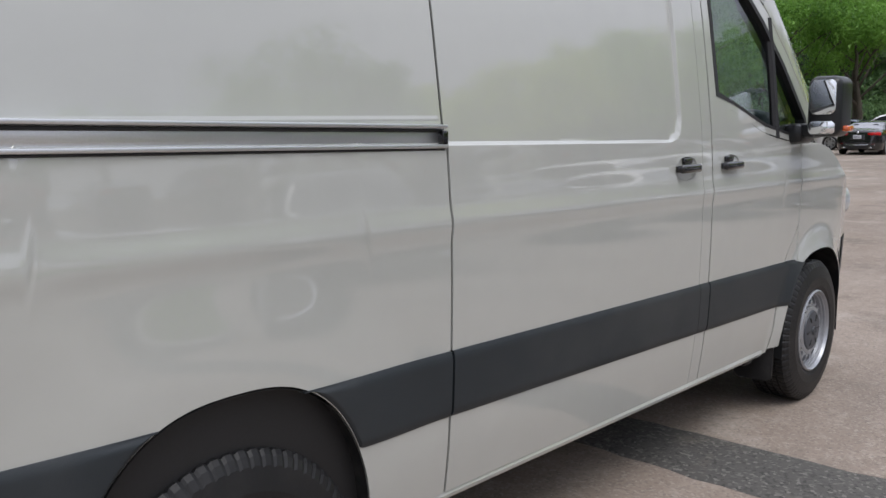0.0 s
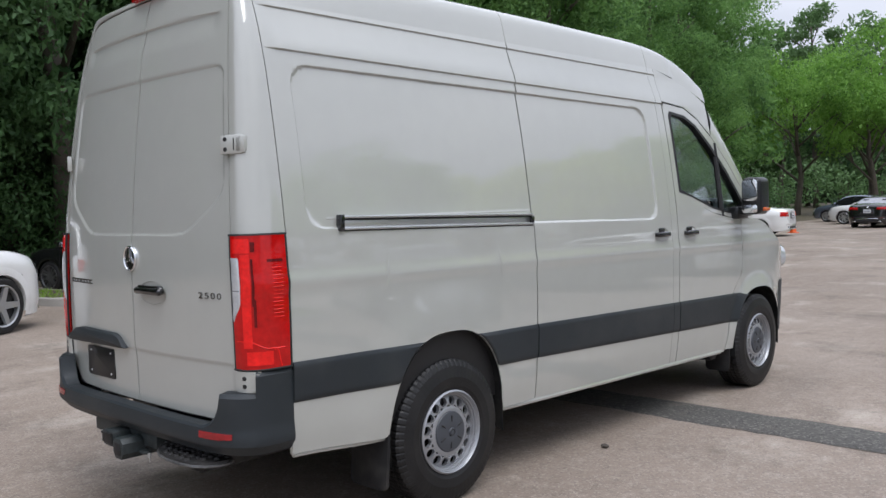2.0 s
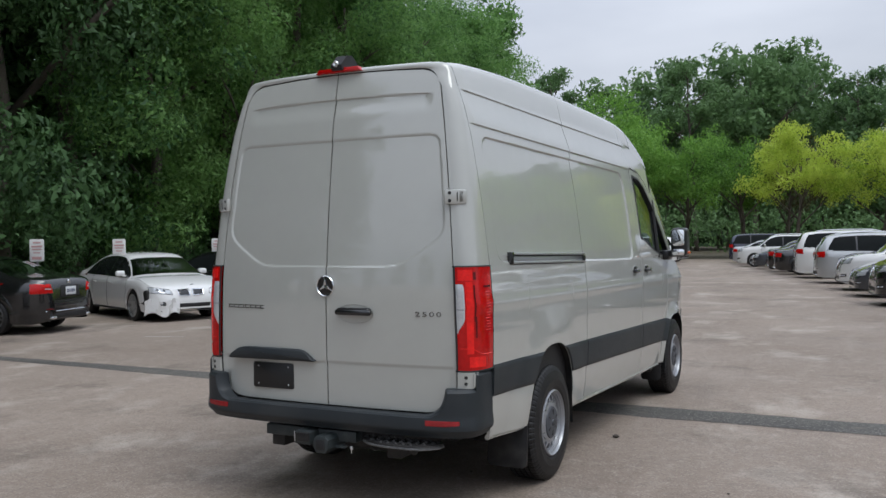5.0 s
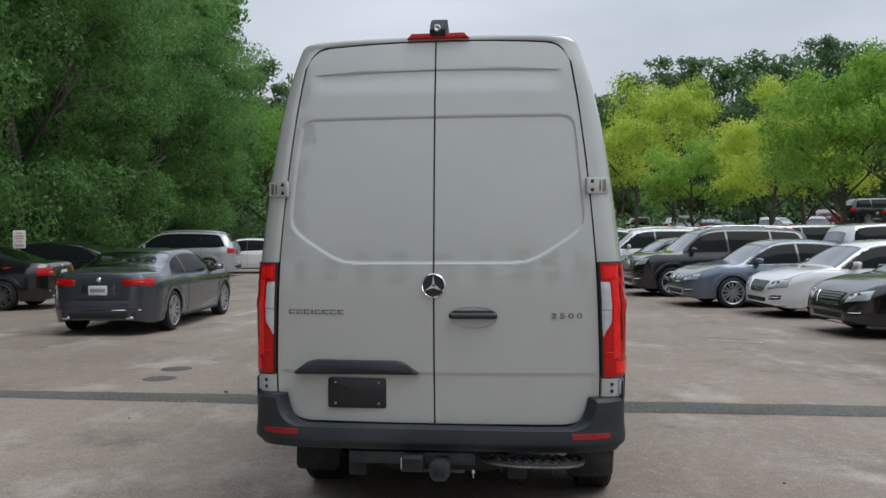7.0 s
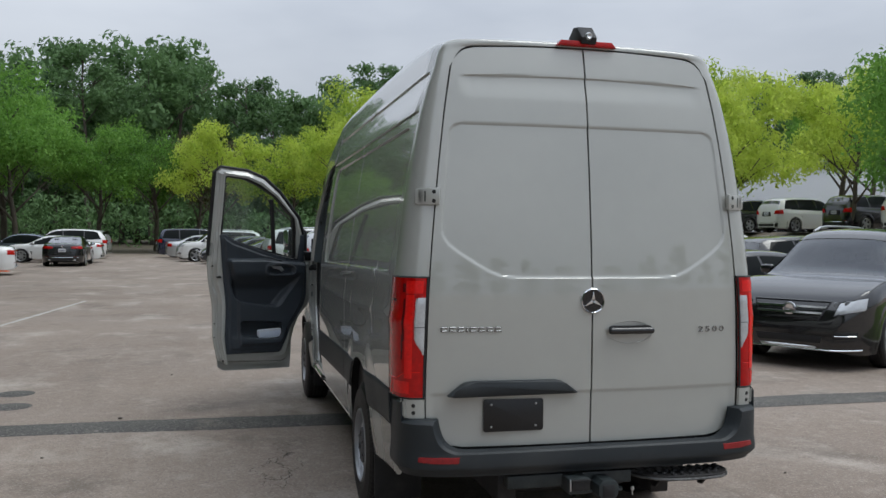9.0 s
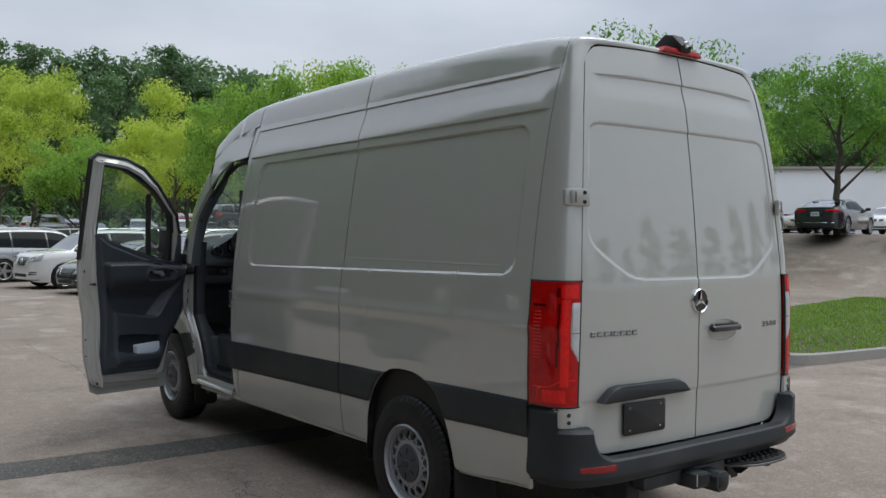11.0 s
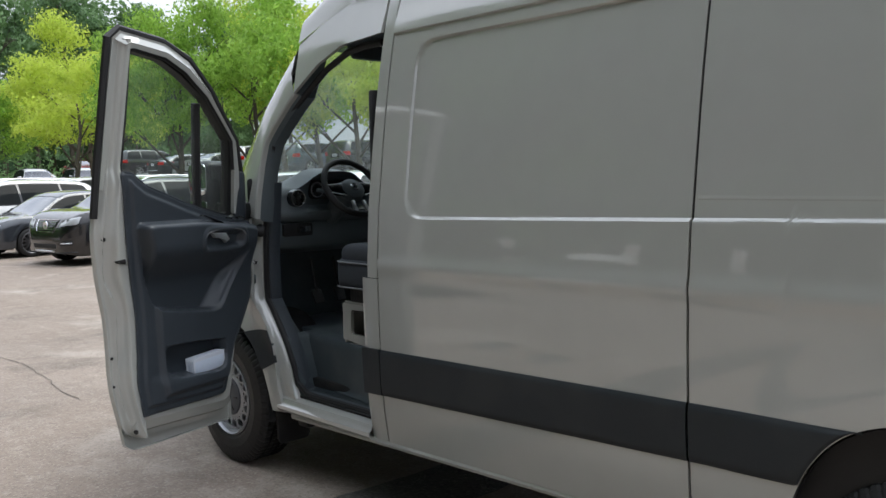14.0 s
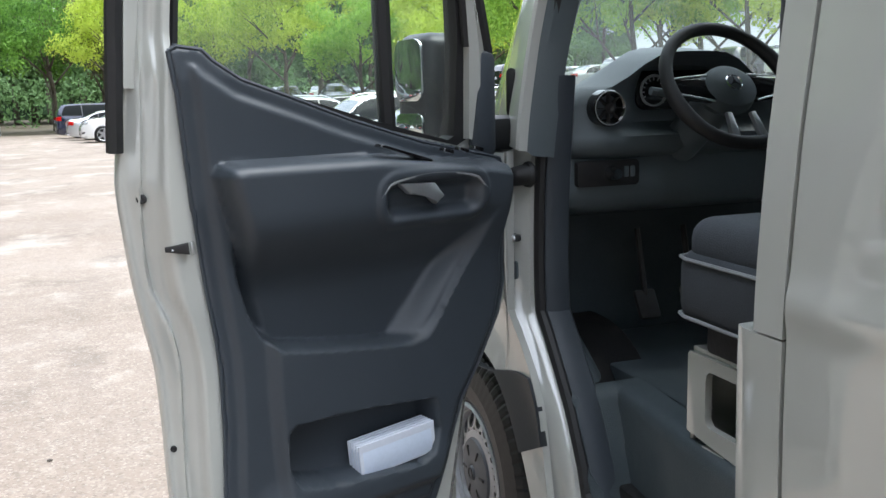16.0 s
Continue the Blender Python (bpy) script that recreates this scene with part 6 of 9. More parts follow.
# dashboard
bm = bmesh.new()
def dash_section(x):
    """Outline of the dashboard (y, z) from the screen down to the knees."""
    hood = math.exp(-((x + 0.44) / 0.20) ** 4)
    end = step(0.70, 0.86, abs(x))
    return [(5.22, 1.43), (4.98, 1.545 - 0.03 * end + 0.075 * hood), (4.80 + 0.05 * end, 1.575 - 0.05 * end + 0.105 * hood), (4.66 + 0.07 * end - 0.03 * hood, 1.560 - 0.05 * end + 0.100 * hood), (4.645 + 0.08 * end + 0.085 * hood, 1.52 + 0.105 * hood), (4.655 + 0.06 * end + 0.075 * hood, 1.47), (4.625 + 0.06 * end, 1.435), (4.63 + 0.06 * end, 1.40), (4.68 + 0.04 * end, 1.375), (4.67, 1.30), (4.685, 1.245), (4.72, 1.225), (4.86, 1.20), (5.03, 1.17)]
rows = []
for i in range(41):
    x = -0.86 + 1.72 * i / 40
    rows.append([(x, y, z) for y, z in dash_section(x)])
sheet(bm, rows)
bmesh.ops.recalc_face_normals(bm, faces=bm.faces[:])
dashb = part("dashboard", bm, DASH, van, "dark grey moulded dashboard", sharp=60)
for x in (-0.712, 0.712):
    bm = bmesh.new()
    lathe(bm, [(0.02, 0.0), (0.02, 0.036), (-0.010, 0.040), (-0.014, 0.045), (-0.008, 0.049), (0.03, 0.050)], 28, "y", (x, 4.640, 1.512))
    v = part("air_vent", bm, GLOSSBLACK, dashb, "round black air vent")
    bm = bmesh.new()
    for i in range(8):
        a = radians(45 * i)
        box(bm, (x + 0.022 * math.cos(a), 4.640, 1.512 + 0.022 * math.sin(a)), (0.036, 0.02, 0.003), 0.001, pose(0, 0, 0, 0, -math.degrees(a)), seg=1)
    lathe(bm, [(-0.006, 0.0), (-0.010, 0.010), (0.0, 0.014)], 12, "y", (x, 4.635, 1.512))
    part("vent_vanes", bm, BLACK, v)
    bm = bmesh.new()
    lathe(bm, [(-0.0125, 0.0435), (-0.0155, 0.045), (-0.0125, 0.0465)], 28, "y", (x, 4.640, 1.512))
    part("vent_ring", bm, PIPING, v)
# instrument cluster
bm = bmesh.new()
prism(bm, rounded(0.30, 0.11, 0.03), 0.01, pose(-0.44, 4.715, 1.555, 76), 0.002)
part("cluster_glass", bm, GLOSSBLACK, dashb, "instrument cluster")
for x in (-0.535, -0.345):
    bm = bmesh.new()
    lathe(bm, [(-0.004, 0.038), (-0.008, 0.042), (-0.004, 0.046)], 24, "y", (x, 4.70, 1.555))
    for i in range(11):
        a = radians(-30 + 24 * i)
        box(bm, (x + 0.033 * math.cos(a), 4.698, 1.555 + 0.033 * math.sin(a)), (0.009, 0.002, 0.0025), 0, pose(0, 0, 0, 0, -math.degrees(a)))
    part("dial", bm, PIPING, dashb)
bm = bmesh.new()
prism(bm, rounded(0.05, 0.03, 0.004), 0.003, pose(-0.47, 4.702, 1.53, 76), 0.001)
part("warning_label", bm, AMBER, dashb)
bm = bmesh.new()
prism(bm, rounded(0.19, 0.07, 0.008), 0.02, pose(-0.70, 4.675, 1.335, 90), 0.004)
lsw = part("light_switch_panel", bm, BLACK, dashb, "black light switch panel")
bm = bmesh.new()
lathe(bm, [(-0.035, 0.0), (-0.035, 0.014), (-0.02, 0.019), (0.0, 0.021)], 20, "y", (-0.692, 4.655, 1.335))
part("light_knob", bm, DARKCHROME, lsw)
bm = bmesh.new()
for i, dx in enumerate((0.045, 0.065)):
    box(bm, (-0.692 + dx, 4.653, 1.338), (0.014, 0.006, 0.03), 0.002, seg=1)
part("switch_keys", bm, DASH, lsw)
bm = bmesh.new()
box(bm, (0.05, 4.64, 1.46), (0.30, 0.05, 0.17), 0.02)
part("centre_screen", bm, GLOSSBLACK, dashb, "dark centre display")
# steering wheel
SW = pose(-0.445, 4.475, 1.562, 55, 0, 0)
bm = bmesh.new()
R0 = 0.186
ring = []
for i in range(48):
    a = 2 * math.pi * i / 48
    fat = 0.0175 + 0.003 * math.exp(-(((a % math.pi) - 0.35) / 0.3) ** 2)
    flat = 0.012 * max(0.0, -math.sin(a)) ** 6
    ring.append([bm.verts.new(SW @ Vector(((R0 + fat * math.cos(b)) * math.cos(a), (R0 - flat + fat * math.cos(b)) * math.sin(a), fat * math.sin(b)))) for b in [2 * math.pi * k / 12 for k in range(12)]])
for i in range(48):
    x, y = ring[i], ring[(i + 1) % 48]
    for k in range(12):
        bm.faces.new((x[k], y[k], y[(k + 1) % 12], x[(k + 1) % 12]))
stw = part("steering_wheel", bm, SEAL, van, "dark leather steering wheel with silver spokes")
bm = bmesh.new()
lathe(bm, [(0.045, 0.0), (0.043, 0.05), (0.030, 0.072), (0.0, 0.080), (-0.03, 0.06)], 30, "z")
bmesh.ops.scale(bm, verts=bm.verts[:], vec=(1.05, 0.88, 1))
bmesh.ops.transform(bm, matrix=SW @ pose(0, 0, -0.03), verts=bm.verts[:])
part("airbag_cover", bm, DASH, stw)
for sx in (1, -1):
    bm = bmesh.new()
    prism(bm, [(0.055, 0.030), (0.175, 0.022), (0.175, -0.025), (0.060, -0.040)], 0.02, SW @ Matrix.Diagonal((sx, 1, 1, 1)) @ pose(0, 0, -0.02), 0.004)
    part("spoke", bm, GLOSSBLACK, stw)
    bm = bmesh.new()
    tube(bm, [SW @ Vector((sx * 0.062, 0.036, 0.0)), SW @ Vector((sx * 0.165, 0.026, 0.0)), SW @ Vector((sx * 0.165, -0.022, 0.0)), SW @ Vector((sx * 0.066, -0.046, 0.0))], 0.0025, 6)
    part("spoke_trim", bm, ALU, stw)
bm = bmesh.new()
for sx in (1, -1):
    prism(bm, [(sx * 0.028, -0.080), (sx * 0.044, -0.078), (sx * 0.058, -0.172), (sx * 0.030, -0.176)], 0.012, SW @ pose(0, 0, -0.012), 0.004)
part("lower_spoke", bm, ALU, stw)
bm = bmesh.new()
lathe(bm, [(0.016, 0.020), (0.019, 0.022), (0.016, 0.025)], 24, "z")
for a in (90, 210, 330):
    prism(bm, [(0, 0.004), (0.021, 0.0), (0, -0.004)], 0.004, pose(0, 0, 0.014, 0, 0, a))
bmesh.ops.transform(bm, matrix=SW, verts=bm.verts[:])
part("wheel_emblem", bm, CHROME, stw)
bm = bmesh.new()
tube(bm, [SW @ Vector((0, 0, -0.03)), SW @ Vector((0, 0, -0.30))], 0.055, 14)
tube(bm, [SW @ Vector((-0.05, 0.02, -0.08)), SW @ Vector((-0.19, 0.04, -0.07))], 0.011, 8)
tube(bm, [SW @ Vector((0.05, 0.02, -0.08)), SW @ Vector((0.19, 0.04, -0.07))], 0.011, 8)
part("steering_column", bm, DASH, stw)
# pedals
for x in (-0.36, -0.52):
    bm = bmesh.new()
    box(bm, (x, 4.74, 0.93), (0.07, 0.02, 0.09), 0.008, pose(0, 0, 0, -30))
    tube(bm, [(x, 4.75, 0.95), (x, 4.80, 1.15)], 0.009, 6)
    part("pedal", bm, BLACK, van)


# seats
def cab_seat(x0, width):
    seat = part("seat_base", seat_base(x0, width), VAN_PAINT, van, "pale grey steel seat box")
    bm = bmesh.new()
    box(bm, (x0, 3.90, 1.135), (width, 0.53, 0.165), 0.045, seg=4)
    box(bm, (x0 + 0.005, 3.895, 1.225), (width * 0.96, 0.52, 0.12), 0.05, seg=4)
    c = part("seat_cushion", bm, FABRIC, seat, "dark fabric seat cushion with grey piping")
    bm = bmesh.new()
    for z in (1.195, 1.068):
        tube(bm, [(x0 - width / 2 - 0.001, 3.66, z), (x0 - width / 2 - 0.001, 4.120, z), (x0 - width / 2 + 0.012, 4.153, z), (x0 - width / 2 + 0.045, 4.166, z), (x0 + width / 2 - 0.05, 4.166, z)], 0.0045, 5)
    part("piping", bm, PIPING, c)
    bm = bmesh.new()
    box(bm, (x0, 3.66, 1.58), (width, 0.13, 0.66), 0.055, pose(0, 0, 0, 8), seg=3)
    part("backrest", bm, FABRIC, seat)
    bm = bmesh.new()
    box(bm, (x0, 3.66, 2.02), (0.27, 0.09, 0.17), 0.04, seg=3)
    part("headrest", bm, FABRIC, seat)
    return seat


def seat_base(x0, width):
    """A sheet-steel seat box with an opening in its outer side."""
    bm = bmesh.new()
    w = width - 0.095
    for sx in (1, -1):
        x = x0 + sx * w / 2
        # side sheet round a rounded opening
        hole = [(y + 3.965, z + 0.884) for y, z in rounded(0.25, 0.128, 0.022)]
        lay = []
        for dx in (0.009, -0.009):
            ring = []
            for y, z in hole:
                v = Vector((y - 3.93, z - 0.868))
                k = min(abs((0.225 if v.x > 0 else 0.27) / v.x) if v.x else 9, abs((0.11 if v.y > 0 else 0.122) / v.y) if v.y else 9)
                ring.append((bm.verts.new((x + dx, y, z)), bm.verts.new((x + dx, 3.93 + v.x * k, 0.868 + v.y * k))))
            lay.append(ring)
        for k in range(len(hole)):
            j = (k + 1) % len(hole)
            for ring in lay:
                bm.faces.new((ring[k][0], ring[j][0], ring[j][1], ring[k][1]))
            for q in (0, 1):
                bm.faces.new((lay[0][k][q], lay[0][j][q], lay[1][j][q], lay[1][k][q]))
        box(bm, (x - sx * 0.004, 4.06, 0.768), (0.026, 0.08, 0.008), 0.003)
    box(bm, (x0, 4.150, 0.868), (w, 0.016, 0.22), 0.006)
    box(bm, (x0, 3.92, 0.983), (w, 0.46, 0.014), 0.005)
    bmesh.ops.recalc_face_normals(bm, faces=bm.faces[:])
    return bm


cab_seat(-0.548, 0.545)
cab_seat(0.42, 0.80)
bm = bmesh.new()
box(bm, (-0.50, 3.90, 0.865), (0.40, 0.34, 0.20), 0.02)
part("battery_box", bm, BLACK, van, "black box inside the seat base")
bm = bmesh.new()
box(bm, (-0.548, 3.88, 1.020), (0.46, 0.44, 0.07), 0.012)
part("seat_mount", bm, BLACK, van, "black seat mount over the seat box")


# ---------------------------------------------------------------- parked cars
KINDS = {
    # length, width, wheel radius, axles (front, rear), roofline (y, z), belt (rear z, front z), rear end and slope of the side glass, posts, screen (base y, top y), rear glass (top y, base y)
    "sedan": dict(L=4.75, W=1.82, r=0.325, ax=(1.42, -1.38), top=[(-2.375, 0.52), (-2.36, 0.78), (-2.32, 0.97), (-2.20, 1.045), (-1.76, 1.09), (-0.98, 1.375), (-0.35, 1.445), (0.25, 1.43), (0.58, 1.355), (1.26, 0.970), (1.62, 0.915), (2.00, 0.815), (2.20, 0.725), (2.31, 0.625), (2.36, 0.53), (2.375, 0.43)], belt=(0.95, 0.865), dlo=(-1.50, 0.75), posts=(-0.95, -0.02), ws=(1.22, 0.62), rg=(-1.02, -1.70)),
    "coupe": dict(L=4.64, W=1.83, r=0.338, ax=(1.45, -1.36), top=[(-2.32, 0.50), (-2.305, 0.76), (-2.27, 0.95), (-2.15, 1.03), (-1.62, 1.07), (-0.82, 1.335), (-0.25, 1.385), (0.25, 1.365), (0.55, 1.295), (1.25, 0.97), (1.65, 0.935), (1.98, 0.865), (2.16, 0.78), (2.27, 0.65), (2.31, 0.54), (2.325, 0.44)], belt=(0.945, 0.88), dlo=(-1.32, 0.70), posts=(-0.66,), ws=(1.21, 0.58), rg=(-0.86, -1.55)),
    "suv": dict(L=4.68, W=1.90, r=0.365, ax=(1.45, -1.38), top=[(-2.34, 0.58), (-2.33, 0.92), (-2.28, 1.16), (-2.17, 1.36), (-1.98, 1.60), (-1.45, 1.69), (-0.3, 1.72), (0.35, 1.69), (0.68, 1.59), (1.30, 1.13), (1.65, 1.10), (1.98, 1.04), (2.18, 0.94), (2.29, 0.78), (2.33, 0.64), (2.345, 0.52)], belt=(1.11, 1.04), dlo=(-2.02, 1.6), posts=(-1.10, 0.02), ws=(1.27, 0.73), rg=(-2.00, -2.18)),
    "big_suv": dict(L=5.10, W=1.95, r=0.385, ax=(1.58, -1.50), top=[(-2.55, 0.62), (-2.54, 0.98), (-2.49, 1.24), (-2.40, 1.46), (-2.26, 1.71), (-1.8, 1.80), (-0.4, 1.83), (0.40, 1.80), (0.75, 1.69), (1.33, 1.19), (1.75, 1.14), (2.12, 1.05), (2.36, 0.93), (2.49, 0.78), (2.54, 0.64), (2.555, 0.52)], belt=(1.16, 1.10), dlo=(-2.30, 2.2), posts=(-1.25, -0.02), ws=(1.30, 0.80), rg=(-2.28, -2.43)),
}


def car_top(k, y):
    return smooth(k["top"], y)


def car_belt(k, y):
    return k["belt"][0] + (k["belt"][1] - k["belt"][0]) * (y + k["L"] / 2) / k["L"]


def car_section(k, y):
    """Half an outline of the car at y: points (x, z) from the sill to the crown."""
    L, W = k["L"], k["W"]
    e = abs(y) / (L / 2)
    w = W / 2 * (1 - 0.03 * e**2 - 0.30 * max(0.0, (e - 0.76) / 0.24) ** 2.6 - 0.10 * max(0.0, (e - 0.97) / 0.03) ** 2)
    zt = car_top(k, y)
    zb = min(car_belt(k, y), zt - 0.035)
    lo = 0.19 + 0.07 * max(0.0, (e - 0.85) / 0.15) ** 2
    flank = [(0.90, 0.0), (0.955, 0.03), (0.965, 0.12), (0.972, 0.16), (0.990, 0.24), (0.998, 0.38), (1.0, 0.54), (0.996, 0.68), (0.999, 0.78), (0.994, 0.84), (0.972, 0.92), (0.940, 1.0)]
    pts = [(w * a, lo + (zb - lo) * b) for a, b in flank]
    rise = zt - zb
    wt = max(0.50 * w, w * 0.94 - rise * 0.42 - 0.05 * step(0.03, 0.3, rise))
    xe, ze = wt, zt - min(0.05, rise * 0.5)
    for i in range(1, 7):
        t = i / 6
        pts.append((w * 0.94 + (xe - w * 0.94) * t + 0.022 * math.sin(math.pi * t) * step(0.1, 0.4, rise), zb + (ze - zb) * t))
    for a, b in ((0.93, 0.35), (0.80, 0.62), (0.55, 0.85), (0.28, 0.97)):
        pts.append((wt * a, ze + (zt - ze) * b))
    return pts


class Skin:
    """Reads places on a car's skin."""

    def __init__(self, k):
        self.k, self.ends = k, {}
        for nose in (1, -1):
            rows = []
            for i in range(120):
                y = nose * (k["L"] * (0.30 + 0.20 * (i / 119) ** 0.6) - 0.002)
                sec = car_section(k, y)
                rows.append((y, [p[1] for p in sec], [p[0] for p in sec]))
            self.ends[nose] = rows

    def side(self, y, z, s, lift=0.0):
        sec = car_section(self.k, y)
        return (s * (float(np.interp(z, [p[1] for p in sec], [p[0] for p in sec])) + lift), y, z)

    def end(self, x, z, nose, lift=0.0, reach=0.40):
        """The place on the nose (1) or tail (-1) seen straight on at x, z."""
        rows = self.ends[nose]
        def room(i):
            y, zs, xs = rows[i]
            if z >= zs[-1]:
                return zs[-1] - z - 0.001
            return float(np.interp(z, zs, xs)) - abs(x)
        a, b = 0, len(rows) - 1
        if room(b) > 0:
            return (x, rows[b][0] + nose * lift, z)
        if room(a) <= 0:
            return (x, rows[a][0] + nose * lift, z)
        while b - a > 1:
            c = (a + b) // 2
            if room(c) > 0:
                a = c
            else:
                b = c
        ra, rb = room(a), room(b)
        y = rows[a][0] + (rows[b][0] - rows[a][0]) * ra / (ra - rb)
        if abs(y) < self.k["L"] / 2 - reach:
            # wraps no further round the corner
            y = nose * (self.k["L"] / 2 - reach)
            sec = car_section(self.k, y)
            z = min(z, sec[-1][1])
            return (math.copysign(float(np.interp(z, [p[1] for p in sec], [p[0] for p in sec])) + lift, x), y, z)
        e = abs(x) / (self.k["W"] / 2)
        return (x + math.copysign(lift * max(0, e - 0.5), x), y + nose * lift * (1.3 - 0.6 * e), z)

    def end_patch(self, quad, nose, lift, nu=14, nv=6, reach=0.46):
        """A sheet laid on the nose or tail; quad: its four corners (x, z)."""
        bm = bmesh.new()
        a, b, c, d = quad
        rows = []
        for i in range(nv + 1):
            v = i / nv
            row = []
            for j in range(nu + 1):
                u = j / nu
                x = (a[0] * (1 - u) + b[0] * u) * (1 - v) + (d[0] * (1 - u) + c[0] * u) * v
                z = (a[1] * (1 - u) + b[1] * u) * (1 - v) + (d[1] * (1 - u) + c[1] * u) * v
                row.append(self.end(x, z, nose, lift if 0 < i < nv and 0 < j < nu else -0.004, reach))
            rows.append(row)
        sheet(bm, rows)
        bmesh.ops.recalc_face_normals(bm, faces=bm.faces[:])
        c = sum((f.normal.y * f.calc_area() for f in bm.faces))
        if c * nose < 0:
            bmesh.ops.reverse_faces(bm, faces=bm.faces[:])
        return bm

    def end_line(self, bm, pts, nose, r, lift=0.0, closed=False, n=5):
        """A bead along a line of (x, z) on the nose or tail."""
        path = []
        pts = list(pts) + ([pts[0]] if closed else [])
        for (x0, z0), (x1, z1) in zip(pts, pts[1:]):
            for i in range(5):
                path.append(self.end(x0 + (x1 - x0) * i / 5, z0 + (z1 - z0) * i / 5, nose, lift))
        path.append(self.end(*pts[-1], nose, lift))
        tube(bm, path, r, n)


def car_meshes(kind, skin, fine):
    """The body and the glass of a kind of car."""
    k = KINDS[kind]
    L = k["L"]
    n = 74 if fine else 30
    ys = [-L / 2 + L * (0.5 - 0.5 * math.cos(math.pi * i / n)) * 0.45 + L * i / n * 0.55 for i in range(n + 1)]
    secs = [car_section(k, y) for y in ys]
    m = len(secs[0])
    GH = 17
    def pt(i, j):
        x, z = secs[i][j if j < m else 2 * m - 1 - j]
        return [x if j < m else -x, ys[i], z]
    def kindof(i, j):
        y = (ys[i] + ys[i + 1]) / 2
        jj = j if j < m - 1 else 2 * m - 2 - j
        if jj >= GH:
            if k["ws"][1] < y < k["ws"][0]:
                return "windscreen"
            if min(k["rg"]) < y < max(k["rg"]):
                return "rear_window"
        return "body"
    sets = {}
    for i in range(n):
        for j in range(2 * m - 1):
            sets.setdefault(kindof(i, j), []).append((i, j))

    def build(cells, d=0.0, arches=False):
        bm = bmesh.new()
        vs = {}
        def v(i, j):
            if (i, j) not in vs:
                p = pt(i, j)
                if d:
                    p[2] += d
                vs[i, j] = bm.verts.new(p)
            return vs[i, j]
        for i, j in cells:
            y = (ys[i] + ys[i + 1]) / 2
            if arches:
                if abs(pt(i, j)[0]) > 0.5 and any(math.hypot(pt(a, b)[1] - c, pt(a, b)[2] - k["r"]) < k["r"] + 0.034 for c in k["ax"] for a in (i, i + 1) for b in (j, j + 1)):
                    continue
            bm.faces.new((v(i, j), v(i, j + 1), v(i + 1, j + 1), v(i + 1, j)))
        return bm, vs

    out = {}
    bm, vs = build(sets["body"], arches=True)
    for i in (0, n):
        loop = [vs[i, j] for j in range(2 * m) if (i, j) in vs]
        bm.faces.new(loop if i else loop[::-1])
    bmesh.ops.recalc_face_normals(bm, faces=bm.faces[:])
    out["body"] = bm
    for w in ("windscreen", "rear_window"):
        out[w] = build(sets[w], -0.008)[0]
        bmesh.ops.recalc_face_normals(out[w], faces=out[w].faces[:])

    # side glass between the belt and the roof's edge
    g0, slope = k["dlo"]
    def hi(y):
        return min(car_top(k, y) - 0.095, car_belt(k, y) + 0.045 + max(0.0, y - g0) * slope + 0.03 * step(0, 0.1, y - g0))
    def lo(y):
        return car_belt(k, y) + 0.022
    g1 = next(y for y in np.linspace(0.4, 2.0, 161) if car_top(k, y) - 0.095 < lo(y) + 0.03)
    def glazing(y0, y1, inset, lift, s):
        bm = bmesh.new()
        rows = []
        for i in range(17 if fine else 9):
            y = y0 + (y1 - y0) * i / (16 if fine else 8)
            a, b = lo(y) + inset, max(lo(y) + inset + 0.006, hi(y) - inset)
            rows.append([skin.side(y, a + (b - a) * q / 5, s, lift if 0 < q < 5 else lift - 0.003) for q in range(6)])
        sheet(bm, rows)
        bmesh.ops.recalc_face_normals(bm, faces=bm.faces[:])
        if sum(f.normal.x for f in bm.faces) * s < 0:
            bmesh.ops.reverse_faces(bm, faces=bm.faces[:])
        return bm
    cuts = [g0 + 0.02] + sorted(k["posts"]) + [g1 - 0.02]
    for s in (1, -1):
        out[s, "frame"] = glazing(g0, g1, -0.008, 0.004, s)
        out[s, "panes"] = [glazing(a + (0.028 if i else 0.02), b - (0.028 if b < g1 - 0.1 else 0.0), 0.014, 0.007, s) for i, (a, b) in enumerate(zip(cuts, cuts[1:]))]
        out[s, "strip"] = [skin.side(y, lo(y) - 0.006, s, 0.004) for y in np.linspace(g0, g1, 16)]
    return out


